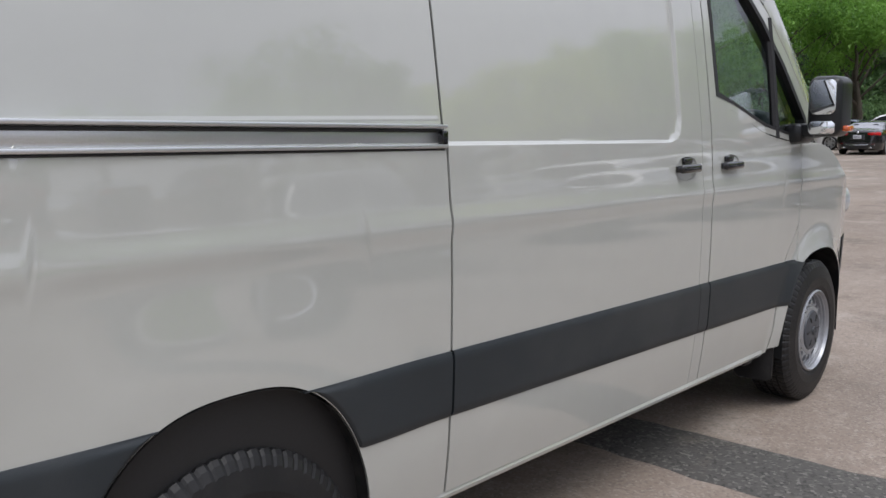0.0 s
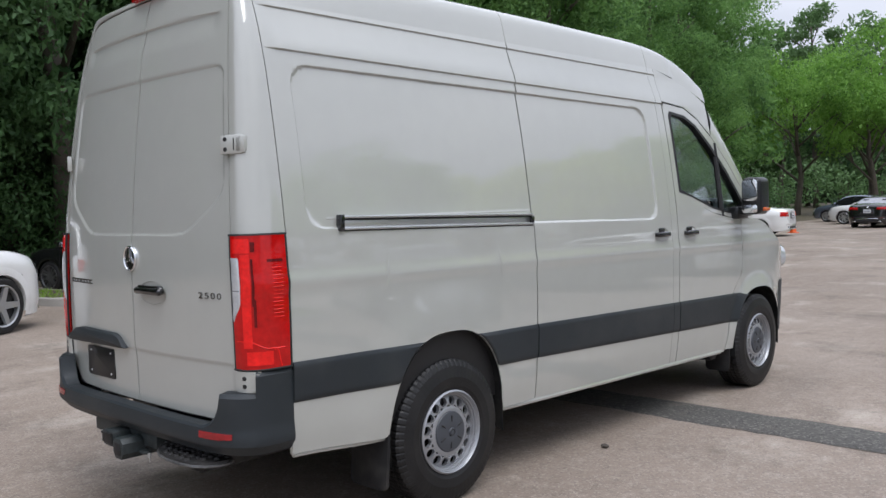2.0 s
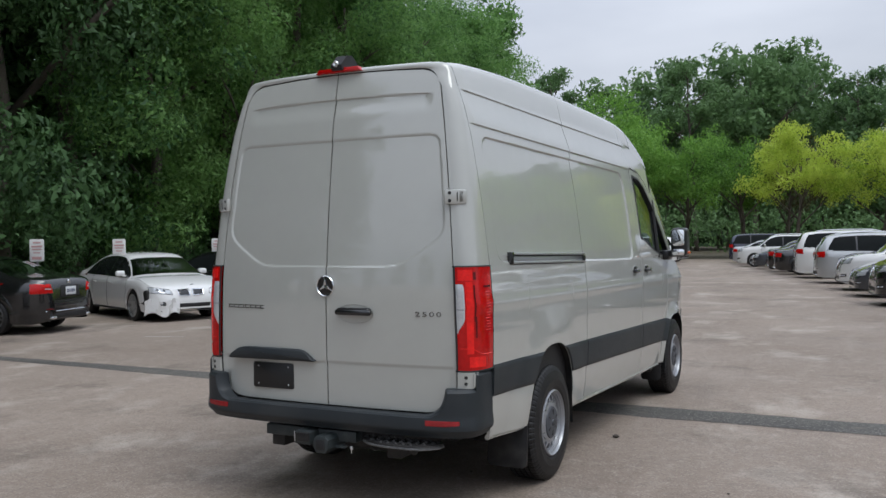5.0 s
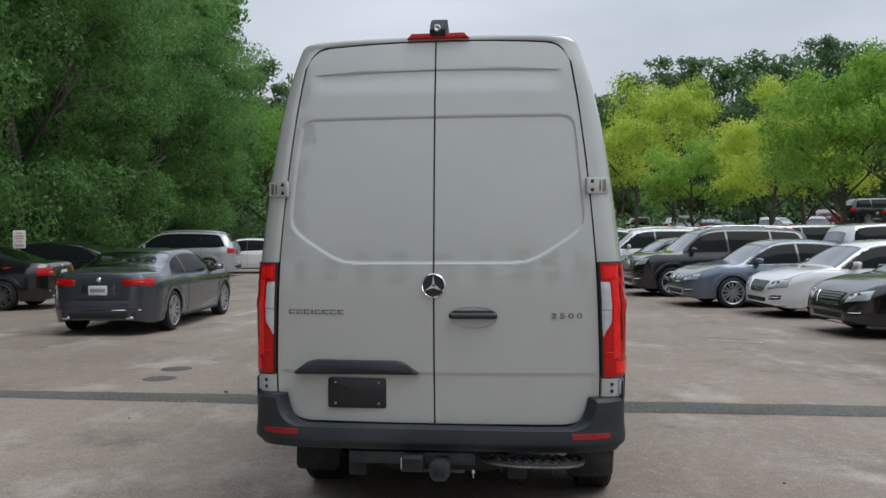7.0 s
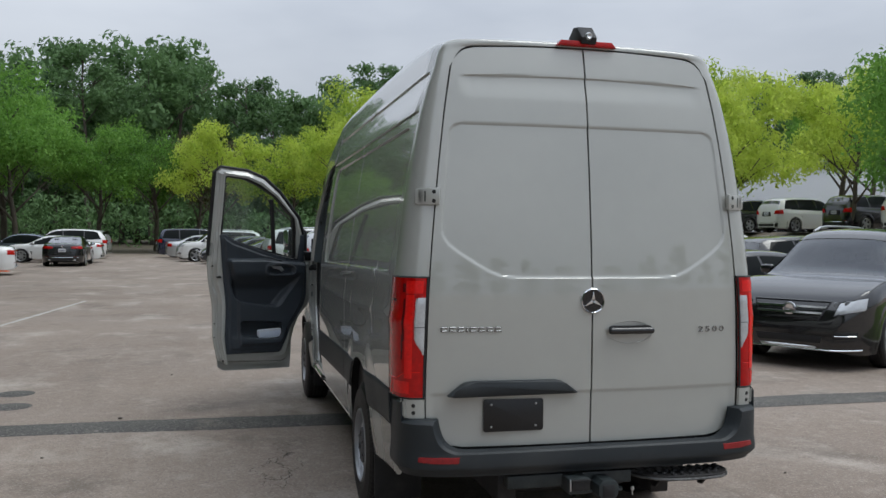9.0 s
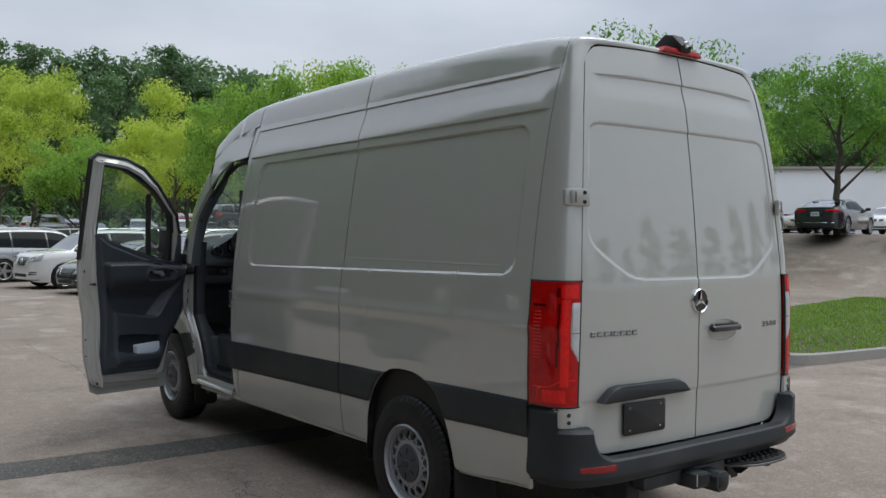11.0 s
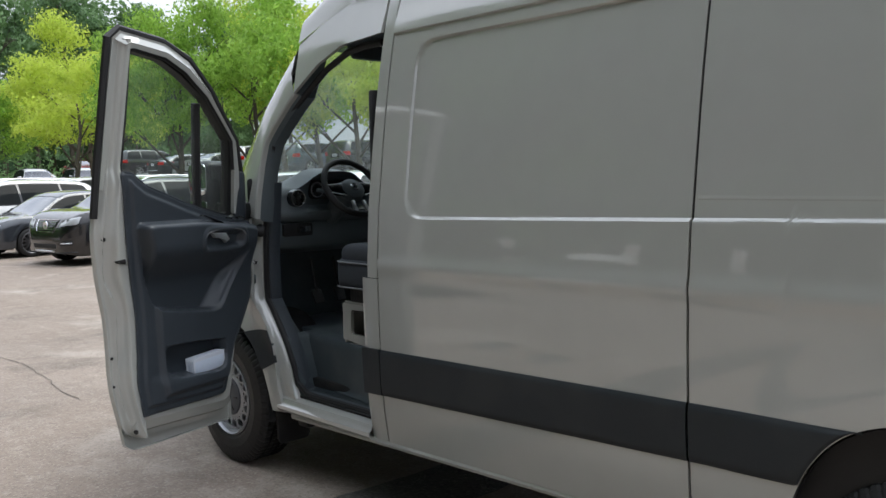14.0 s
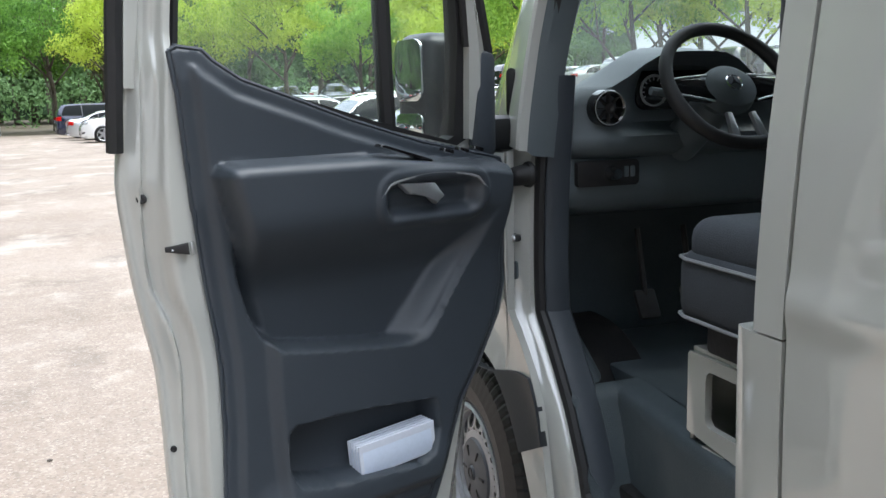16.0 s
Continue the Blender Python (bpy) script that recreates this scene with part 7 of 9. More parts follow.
def alloy_mesh(r, spokes=5, twin=True, seg=28):
    """An alloy wheel, its outside towards +x."""
    bm = bmesh.new()
    rr = r * 0.73
    lathe(bm, [(0.03, rr + 0.005), (0.105, rr + 0.008), (0.110, rr), (0.100, rr - 0.016), (0.04, rr - 0.020)], seg)
    lathe(bm, [(0.092, 0.0), (0.092, 0.030), (0.086, 0.058), (0.05, 0.062)], 16)
    for i in range(spokes):
        for o in ((-0.17, 0.17) if twin else (0.0,)):
            a = 2 * math.pi * i / spokes
            b = a + o * 1.1
            q0, q1 = Vector((0, 0.045 * math.cos(a + o * 1.4), 0.045 * math.sin(a + o * 1.4))), Vector((0, (rr - 0.008) * math.cos(b), (rr - 0.008) * math.sin(b)))
            t = (q1 - q0).normalized()
            c = Vector((1, 0, 0)).cross(t) * (0.015 if twin else 0.036)
            pts = []
            for q, x, wd in ((q0, 0.086, 1.2), (q1, 0.098, 0.95)):
                pts.append((q + c * wd + Vector((x, 0, 0)), q - c * wd + Vector((x, 0, 0)), q - c * wd * 1.2 + Vector((x - 0.035, 0, 0)), q + c * wd * 1.2 + Vector((x - 0.035, 0, 0))))
            va = [bm.verts.new(p) for p in pts[0]]
            vb = [bm.verts.new(p) for p in pts[1]]
            for u in range(4):
                bm.faces.new((va[u], va[(u + 1) % 4], vb[(u + 1) % 4], vb[u]))
    bmesh.ops.recalc_face_normals(bm, faces=bm.faces[:])
    return bm


def tyre_plain(r, seg=30):
    bm = bmesh.new()
    w, q = 0.225, r * 0.74
    lathe(bm, [(-w / 2 + 0.01, q), (-w / 2, q + 0.03), (-w / 2 + 0.004, r - 0.03), (-w / 2 + 0.025, r - 0.004), (-0.05, r), (-0.045, r - 0.007), (-0.038, r), (0.038, r), (0.045, r - 0.007), (0.05, r), (w / 2 - 0.025, r - 0.004), (w / 2 - 0.004, r - 0.03), (w / 2, q + 0.03), (w / 2 - 0.01, q)], seg)
    return bm


CAR_PROTO = {}


def car_nose(k, skin, root, tall, face, fine):
    """Headlights, grille and intakes, laid on the nose."""
    W = k["W"] / 2
    H = car_top(k, k["L"] / 2 - 0.17)
    for s in (1, -1):
        g = 0.10 if W > 0.96 else 0.0
        q = [(s * (0.46 + g), H - 0.19 - g * 0.3), (s * W * 0.905, H - 0.135), (s * W * 0.90, H + 0.02), (s * (0.50 + g), H - 0.045)]
        if face == "kidney":
            q = [(s * 0.40, H - 0.155), (s * W * 0.905, H - 0.115), (s * W * 0.90, H + 0.015), (s * 0.44, H - 0.055)]
        lamp = part("headlight", skin.end_patch(q, 1, 0.006), CLEARLENS, root, "clear headlight")
        if fine:
            bm = bmesh.new()
            skin.end_line(bm, q, 1, 0.005, 0.003, True)
            part("lamp_rim", bm, GLOSSBLACK, lamp)
            for x in (0.575, 0.70):
                c = Vector(skin.end(s * x, H - 0.085 + 0.035 * (x - 0.5) / 0.3, 1, 0.004))
                bm = bmesh.new()
                lathe(bm, [(0.0, 0.0), (0.004, 0.014), (0.0, 0.026), (0.003, 0.034), (-0.01, 0.038)], 14, "y")
                bmesh.ops.transform(bm, matrix=Matrix.Translation(c) @ pose(0, 0, 0, 0, 0, -s * 38), verts=bm.verts[:])
                part("lamp_projector", bm, LAMPDARK, lamp)
        q = [(s * 0.52, 0.33 + 0.06 * tall), (s * W * 0.84, 0.35 + 0.06 * tall), (s * W * 0.84, 0.44 + 0.07 * tall), (s * 0.56, 0.43 + 0.07 * tall)]
        fog = part("fog_intake", skin.end_patch(q, 1, 0.004, 8, 4), SEAL, root)
        if fine:
            bm = bmesh.new()
            skin.end_line(bm, [(s * 0.58, 0.385 + 0.06 * tall), (s * W * 0.82, 0.395 + 0.06 * tall)], 1, 0.006, 0.006)
            part("intake_trim", bm, CHROME, fog)
    part("lower_intake", skin.end_patch([(-0.46, 0.27 + 0.05 * tall), (0.46, 0.27 + 0.05 * tall), (0.50, 0.40 + 0.06 * tall), (-0.50, 0.40 + 0.06 * tall)], 1, 0.004, 12, 4), SEAL, root)
    bm = bmesh.new()
    skin.end_line(bm, [(-W * 0.86, 0.235 + 0.04 * tall), (-0.5, 0.222 + 0.04 * tall), (0.5, 0.222 + 0.04 * tall), (W * 0.86, 0.235 + 0.04 * tall)], 1, 0.011 if tall else 0.008, 0.004)
    part("bumper_lip", bm, CHROME if face == "twobar" else SEAL, root)
    if face == "kidney":
        for s in (1, -1):
            q = [(s * 0.035, H - 0.185), (s * 0.26, H - 0.175), (s * 0.285, H - 0.065), (s * 0.04, H - 0.055)]
            gr = part("grille", skin.end_patch(q, 1, 0.004, 8, 4), GLOSSBLACK, root, "black grille half in a bright frame")
            bm = bmesh.new()
            skin.end_line(bm, q, 1, 0.010, 0.006, True)
            part("grille_frame", bm, CHROME, gr)
        return
    top, bot = H - 0.045, H - (0.275 if tall else 0.235)
    g = 1.28 if W > 0.96 else 1.0
    q = [(-0.30 * g, bot), (0.30 * g, bot), (0.385 * g, top), (-0.385 * g, top)]
    gr = part("grille", skin.end_patch(q, 1, 0.004, 12, 6), GLOSSBLACK, root, "dark grille with bright bars")
    bm = bmesh.new()
    skin.end_line(bm, q, 1, 0.009, 0.006, True)
    part("grille_frame", bm, CHROME if face == "bars" else GLOSSBLACK, gr)
    zs = [0.2, 0.4, 0.6, 0.8] if face == "bars" else [0.36, 0.68]
    for t in zs:
        bm = bmesh.new()
        z, w = bot + (top - bot) * t, (0.30 + 0.085 * t) * g
        skin.end_line(bm, [(-w, z), (w, z)], 1, 0.008 if face == "bars" else 0.021, 0.010)
        part("grille_bar", bm, CHROME, gr)
    if tall or face == "twobar":
        c = skin.end(0, (top + bot) / 2 + 0.01, 1, 0.016)
        bm = bmesh.new()
        lathe(bm, [(0.006, 0.0), (0.010, 0.05), (0.014, 0.070), (0.010, 0.082), (-0.004, 0.086)], 24, "y", c)
        part("round_emblem", bm, CHROME, gr)
    if tall:
        part("skid_plate", skin.end_patch([(-0.36, 0.255), (0.36, 0.255), (0.42, 0.315), (-0.42, 0.315)], 1, 0.010, 10, 3), ALU, root, "silver skid plate")


def car_tail(k, skin, root, tall, kind, fine):
    """Tail lamps, plate and rear trim, laid on the tail."""
    W, L = k["W"] / 2, k["L"]
    T = car_top(k, -L / 2 + 0.15) if not tall else car_belt(k, -L / 2) + 0.02
    for s in (1, -1):
        if tall:
            q = [(s * 0.48, T - 0.235), (s * W * 0.935, T - 0.245), (s * W * 0.93, T - 0.02), (s * 0.56, T - 0.06)]
        elif kind == "coupe":
            q = [(s * 0.40, T - 0.215), (s * W * 0.955, T - 0.225), (s * W * 0.945, T - 0.085), (s * 0.36, T - 0.125)]
        else:
            q = [(s * 0.50, T - 0.29), (s * W * 0.955, T - 0.30), (s * W * 0.945, T - 0.10), (s * 0.54, T - 0.125)]
        lamp = part("tail_light", skin.end_patch(q, -1, 0.007, 14, 6, 0.26), RED, root, "red tail light")
        if fine:
            z = T - (0.14 if tall else 0.16)
            bm = bmesh.new()
            skin.end_line(bm, [(s * 0.58, z), (s * W * 0.78, z + 0.005)], -1, 0.011, 0.006)
            part("lamp_guide", bm, REDBRIGHT, lamp)
            bm = bmesh.new()
            skin.end_line(bm, [(s * 0.56, z - 0.055), (s * W * 0.74, z - 0.05)], -1, 0.014, 0.004)
            part("reversing_lamp", bm, REDDEEP if kind == "coupe" else CLEARLENS, lamp)
        bm = bmesh.new()
        skin.end_line(bm, [(s * W * 0.56, 0.455 + 0.06 * tall), (s * W * 0.72, 0.46 + 0.06 * tall)], -1, 0.010, 0.004)
        part("rear_reflector", bm, REDDEEP, root)
    pz = (0.775 if not tall else 0.90) - (0.035 if kind == "coupe" else 0)
    y0 = skin.end(0.15, pz - 0.07, -1)[1]
    rec = part("plate_recess", skin.end_patch([(-0.30, pz - 0.11), (0.30, pz - 0.11), (0.26, pz + 0.105), (-0.26, pz + 0.105)], -1, 0.003, 8, 4), PAINTDARK if kind == "coupe" else SEAL, root)
    bm = bmesh.new()
    prism(bm, rounded(0.305, 0.152, 0.012), 0.008, pose(0, y0 - 0.004, pz, 90), 0.002)
    pl = part("number_plate", bm, PLATEWHITE, rec, "white plate with plain bars")
    bm = bmesh.new()
    for i in range(7):
        box(bm, (-0.105 + 0.035 * i, y0 - 0.0135, pz), (0.020, 0.003, 0.060), 0)
    part("plate_print", bm, PLATEBARS, rec)
    part("rear_diffuser", skin.end_patch([(-W * 0.72, 0.27), (W * 0.72, 0.27), (W * 0.76, 0.40 + 0.06 * tall), (-W * 0.76, 0.40 + 0.06 * tall)], -1, 0.006, 12, 4), SEAL, root)
    bm = bmesh.new()
    skin.end_line(bm, [(-W * 0.74, 0.42 + 0.06 * tall), (W * 0.74, 0.42 + 0.06 * tall)], -1, 0.008, 0.005)
    part("chrome_strip", bm, CHROME, root)
    if fine:
        bm = bmesh.new()
        zl = 0.60 if not tall else 0.66
        skin.end_line(bm, [(-W * 0.74, T - 0.06), (-W * 0.66, zl), (W * 0.66, zl), (W * 0.74, T - 0.06)], -1, 0.0045, 0.0)
        part("boot_gap", bm, SEAL, root)
        for s in (1, -1):
            bm = bmesh.new()
            box(bm, (s * 0.52, -L / 2 + 0.02, 0.30), (0.13, 0.10, 0.055), 0.02)
            part("exhaust_tip", bm, CHROME, root)
        bm = bmesh.new()
        c = skin.end(0, pz + 0.165, -1, 0.004)
        lathe(bm, [(-0.006, 0.0), (-0.006, 0.030), (0.004, 0.040)], 16, "y", c)
        part("round_emblem", bm, CHROME, root)


def make_car_proto(kind, face, fine):
    """Builds a car once; its parts are copied for every car of the kind."""
    k = KINDS[kind]
    skin = Skin(k)
    ms = car_meshes(kind, skin, fine)
    L, W, r = k["L"], k["W"], k["r"]
    root = thing("parked_car", "parked car", "car")
    part("body", ms["body"], PAINTS["white"], root, sharp=40)
    tall = kind in ("suv", "big_suv")
    for nm in ("windscreen", "rear_window"):
        part(nm, ms[nm], TINT_GLASS, root, "tinted glass", sharp=60)
    car_nose(k, skin, root, tall, face, fine)
    car_tail(k, skin, root, tall, kind, fine)
    zb = (k["belt"][0] + k["belt"][1]) / 2
    for s in (1, -1):
        fr = part("window_frame", ms[s, "frame"], GLOSSBLACK, root)
        for p in ms[s, "panes"]:
            # opaque near-black panes on the closed body stand for glass over a dim cabin
            part("side_window", p, SIDE_GLASS, root, "opaque dark pane standing for tinted glass", sharp=60)
        bm = bmesh.new()
        tube(bm, ms[s, "strip"], 0.0045, 5)
        part("window_strip", bm, CHROME if kind == "sedan" else GLOSSBLACK, root)
        bm = bmesh.new()
        ym = k["ws"][0] - 0.33
        x0 = skin.side(ym, zb + 0.02, s)[0]
        box(bm, (x0 + s * 0.115, ym, zb + 0.085), (0.20, 0.10, 0.125), 0.04, seg=3)
        box(bm, (x0 + s * 0.03, ym + 0.02, zb + 0.03), (0.10, 0.05, 0.04), 0.012)
        mirr = part("door_mirror", bm, PAINTS["white"], root)
        for c in k["ax"]:
            bm = bmesh.new()
            rows = []
            for i in range(25 if fine else 13):
                a = radians(-14 + 208 * i / (24 if fine else 12))
                row = []
                for q, lift in ((0.030, -0.05), (0.034, 0.003), (0.044, 0.006), (0.130, 0.003), (0.150, -0.003)):
                    y, z = c + (r + q) * math.cos(a), r + (r + q) * math.sin(a)
                    p = skin.side(y, max(z, 0.22), s, lift)
                    row.append((p[0], y, z))
                rows.append(row)
            sheet(bm, rows)
            part("wheel_arch", bm, PAINTS["white"], root, flip=(s > 0))
        if not fine:
            continue
        bm = bmesh.new()
        prism(bm, rounded(0.15, 0.09, 0.03), 0.004, pose(x0 + s * 0.12, ym - 0.048, zb + 0.085, 90), 0.001)
        part("mirror_glass", bm, MIRROR, mirr)
        yd = sorted(k["posts"])
        lines = [k["ws"][0] - 0.16] + [y - 0.02 for y in yd[::-1]]
        for y in lines:
            bm = bmesh.new()
            tube(bm, [skin.side(y - 0.03 * (z > zb - 0.3) * 0, z, s, 0.0005) for z in np.linspace(0.27, car_belt(k, y) + 0.01, 10)], 0.0045, 5)
            part("door_gap", bm, SEAL, root)
        for y in lines[1:]:
            x, yy, z = skin.side(y + 0.17, zb - 0.12, s)
            bm = bmesh.new()
            box(bm, (x + s * 0.014, yy, z), (0.024, 0.19, 0.028), 0.010)
            part("door_handle", bm, PAINTS["white"], root)
        bm = bmesh.new()
        tube(bm, [skin.side(y, car_section(k, y)[11][1] + 0.006, s, -0.004) for y in np.linspace(k["ws"][0] - 0.10, L / 2 - 0.30, 14)], 0.005, 5)
        part("bonnet_gap", bm, SEAL, root)
        bm = bmesh.new()
        tube(bm, [skin.side(y, 0.225, s, 0.004) for y in np.linspace(k["ax"][1] + r + 0.12, k["ax"][0] - r - 0.12, 10)], 0.022, 6)
        part("sill_trim", bm, SEAL if kind != "big_suv" else ALU, root)
        if tall:
            bm = bmesh.new()
            yr = np.linspace(-1.75, 0.45, 12)
            tube(bm, [(s * (car_section(k, y)[17][0] - 0.05), y, car_top(k, y) + 0.030 - 0.045 * (abs(y + 0.65) / 1.1) ** 8) for y in yr], 0.016, 6)
            part("roof_rail", bm, ALU, root)
    bm = bmesh.new()
    zs = 0.50 if not tall else 0.70
    box(bm, (0, -0.2, zs - 0.06), (W * 0.84, 2.6, 0.10), 0.02)
    for x in (-0.38, 0.38):
        for y in (0.10, -0.80):
            if fine:
                box(bm, (x, y, zs + 0.12), (0.50, 0.50, 0.20), 0.05, seg=1)
            box(bm, (x, y - 0.25, zs + 0.34), (0.50, 0.14, 0.56), 0.05, pose(0, 0, 0, 12), seg=1)
            box(bm, (x, y - 0.31, zs + 0.68), (0.25, 0.09, 0.15), 0.04, seg=1)
    box(bm, (0, 0.86, zs + 0.22), (W * 0.80, 0.45, 0.32), 0.08, seg=1)
    part("cabin_interior", bm, FABRIC, root)
    bm = bmesh.new()
    box(bm, (0, 0, 0.30), (W * 0.60, L * 0.86, 0.16), 0.02)
    for c in k["ax"]:
        box(bm, (0, c, 0.48), (W * 0.72, r * 2.1, 0.36), 0.05)
    part("underbody", bm, BLACK, root)
    tm = None
    for s in (1, -1):
        for c in k["ax"]:
            if tm is None:
                tyre = part("wheel", tyre_plain(r, 34 if fine else 16), TYRE, root)
                rm = part("alloy_rim", alloy_mesh(r, 7 if kind == "sedan" else (5 if tall else 6), not tall, 30 if fine else 14), ALLOY, tyre)
                bm = bmesh.new()
                lathe(bm, [(0.03, 0.0), (0.03, r * 0.70)], 24 if fine else 12)
                tm = (tyre, rm, part("brake_disc", bm, BLACK, tyre))
            else:
                tyre = tm[0].copy()
                scene.collection.objects.link(tyre)
                tyre.parent = root
                for o in tm[1:]:
                    q = o.copy()
                    scene.collection.objects.link(q)
                    q.parent = tyre
            tyre.matrix_basis = pose(s * (W / 2 - 0.122), c, r, 0, 0, 0 if s > 0 else 180)
    return root


COLOUR_WORDS = {"white": "white", "black": "black", "silver": "silver", "grey": "dark grey", "slate": "blue-grey", "red": "dark red", "navy": "navy blue", "tan": "champagne"}
KIND_WORDS = {"sedan": "four-door sedan", "coupe": "two-door coupe", "suv": "sport utility car", "big_suv": "large sport utility car"}
FACES = {"sedan": "bars", "coupe": "kidney", "suv": "bars", "big_suv": "twobar"}


def ground_z(x, y):
    """Height of the ground: the far rows stand on a terrace."""
    off = (x - 23.0) * 0.988 + (y - 8.0) * 0.154
    side = lerp([(0, 0.0), (1.5, 0.25), (4, 1.1), (7, 1.9), (60, 2.3), (140, 2.6)], off)
    end = lerp([(50, 0.0), (57, 0.8), (66, 1.3), (78, 1.3), (86, 0.0)], y) * lerp([(0, 0.0), (6, 1.0), (34, 1.0), (41, 0.0)], x)
    return max(side, end)


def park(kind, colour, front, az, where, rims=None, face=None, fine=True):
    """Parks a car with the middle of its front bumper at front, heading az degrees from y towards -x."""
    k = KINDS[kind]
    h = Vector((-math.sin(radians(az)), math.cos(radians(az)), 0))
    c = Vector((front[0], front[1], 0)) - h * (k["L"] / 2)
    m = pose(c.x, c.y, ground_z(c.x, c.y), 0, 0, az)
    key = (kind, face or FACES[kind], fine)
    if key not in CAR_PROTO:
        CAR_PROTO[key] = ob = make_car_proto(*key)
        ob.matrix_basis = m
    else:
        ob = copy_thing(CAR_PROTO[key], m)
    for o in ob.children_recursive:
        nm = o.name.split(".")[0]
        if nm in ("body", "door_mirror", "door_handle", "wheel_arch"):
            o.material_slots[0].link = "OBJECT"
            o.material_slots[0].material = PAINTS[colour]
        if nm == "alloy_rim" and rims is not None:
            o.material_slots[0].link = "OBJECT"
            o.material_slots[0].material = rims
    return tagged(ob, f"{COLOUR_WORDS[colour]} {KIND_WORDS[kind]} parked {where}", "car", "parked cars")



def tail_at(kind, p, az):
    """The front bumper's place for a car whose tail stands at p."""
    L = KINDS[kind]["L"]
    return (p[0] - math.sin(radians(az)) * L, p[1] + math.cos(radians(az)) * L)


# the row that faces the lane on the sunny side
park("big_suv", "black", (5.30, 5.85), 121, "askew beside the grass island")
park("sedan", "black", (4.95, 9.85), 101, "nose to the lane", DARKALLOY)
park("sedan", "white", (4.60, 12.95), 99, "nose to the lane")
park("sedan", "slate", (3.40, 15.2), 99, "nose to the lane", None, "kidney")
park("suv", "black", (2.66, 18.40), 99, "nose to the lane")
park("sedan", "grey", (2.12, 21.45), 99, "nose to the lane")
park("suv", "white", (1.64, 24.40), 99, "nose to the lane")
park("suv", "silver", tail_at("suv", (0.72, 28.4), -81), -81, "tail to the lane")
park("big_suv", "white", tail_at("big_suv", (-0.28, 32.3), -81), -81, "tail to the lane")
park("sedan", "black", tail_at("sedan", (-1.38, 35.4), -81), -81, "tail to the lane")
park("sedan", "black", tail_at("sedan", (-1.98, 38.3), -81), -81, "tail to the lane")
park("sedan", "grey", (-3.1, 41.8), 99, "nose to the lane")
park("suv", "white", (-4.4, 45.6), 99, "nose to the lane", None, "kidney")
park("sedan", "silver", tail_at("sedan", (-5.2, 49.3), -81), -81, "tail to the lane")
park("big_suv", "navy", tail_at("big_suv", (-6.0, 53.0), -81), -81, "at the lane's far end", fine=False)
# the woods side
park("big_suv", "white", (-9.55, 2.70), 27, "by the kerb at the woods")
park("sedan", "black", tail_at("sedan", (-10.70, 7.10), 106), 106, "nose to the woods")
wreck = park("sedan", "white", (-10.05, 9.60), -112, "with a crushed front wing", None, "kidney")
park("sedan", "black", tail_at("sedan", (-10.20, 14.05), 99), 99, "nose to the woods")
park("coupe", "grey", (-6.85, 13.38), 3.8, "askew in the lane")
park("sedan", "black", tail_at("sedan", (-10.5, 18.4), 99), 99, "nose to the woods")
park("sedan", "black", tail_at("sedan", (-12.0, 21.4), 99), 99, "nose to the woods")
park("suv", "silver", tail_at("suv", (-11.2, 28.0), 99), 99, "nose to the woods")
park("sedan", "white", tail_at("sedan", (-9.3, 31.0), 99), 99, "nose to the woods")
park("coupe", "black", tail_at("coupe", (-8.95, 38.1), 2), 2, "alone in the lane")
park("coupe", "white", (-12.6, 44.0), 92, "across the lane's end", fine=False)
park("suv", "white", (-13.2, 50.0), 95, "across the lane's end", fine=False)
park("sedan", "slate", tail_at("sedan", (-10.0, 47.0), 80), 80, "across the lane's end", fine=False)
park("sedan", "grey", tail_at("sedan", (-9.3, 50.4), 80), 80, "across the lane's end", fine=False)
park("suv", "silver", tail_at("suv", (-8.9, 54.0), 80), 80, "across the lane's end", fine=False)
# crushed wing of the white car: open wheel bay and hanging bumper skin
cr = pose(-10.05, 9.60, 0, 0, 0, -112)
bm = bmesh.new()
tube(bm, [(-0.72 + 0.15 * i, -0.20 - 0.16 * (i / 10) ** 2 - 0.10 * abs(i - 5) / 5, 0.715 + 0.02 * math.sin(i * 1.9)) for i in range(11)], 0.035, 6)
bmesh.ops.transform(bm, matrix=cr, verts=bm.verts[:])
o = part("buckled_bonnet_gap", bm, SEAL, wreck)
o.matrix_parent_inverse = wreck.matrix_basis.inverted()
bm = bmesh.new()
box(bm, (0.60, -0.50, 0.52), (0.56, 0.50, 0.34), 0.05)
bmesh.ops.transform(bm, matrix=cr, verts=bm.verts[:])
for v in bm.verts:
    v.co += Vector(noise.noise_vector(v.co * 3)) * 0.05
o = part("torn_wheel_bay", bm, BLACK, wreck, "black torn wheel bay")
o.matrix_parent_inverse = wreck.matrix_basis.inverted()
bm = bmesh.new()
rows = []
for i in range(12):
    rows.append([(0.30 + 0.62 * i / 11, 0.05 - 0.30 * (i / 11) ** 2 + 0.04 * math.sin(i * 1.7 + k), 0.16 + 0.10 * k + 0.05 * math.sin(i * 0.9)) for k in range(4)])
sheet(bm, rows)
rim(bm, (0, -0.02, 0))
bmesh.ops.transform(bm, matrix=cr, verts=bm.verts[:])
o = part("hanging_bumper_skin", bm, PAINTS["white"], wreck)
o.matrix_parent_inverse = wreck.matrix_basis.inverted()
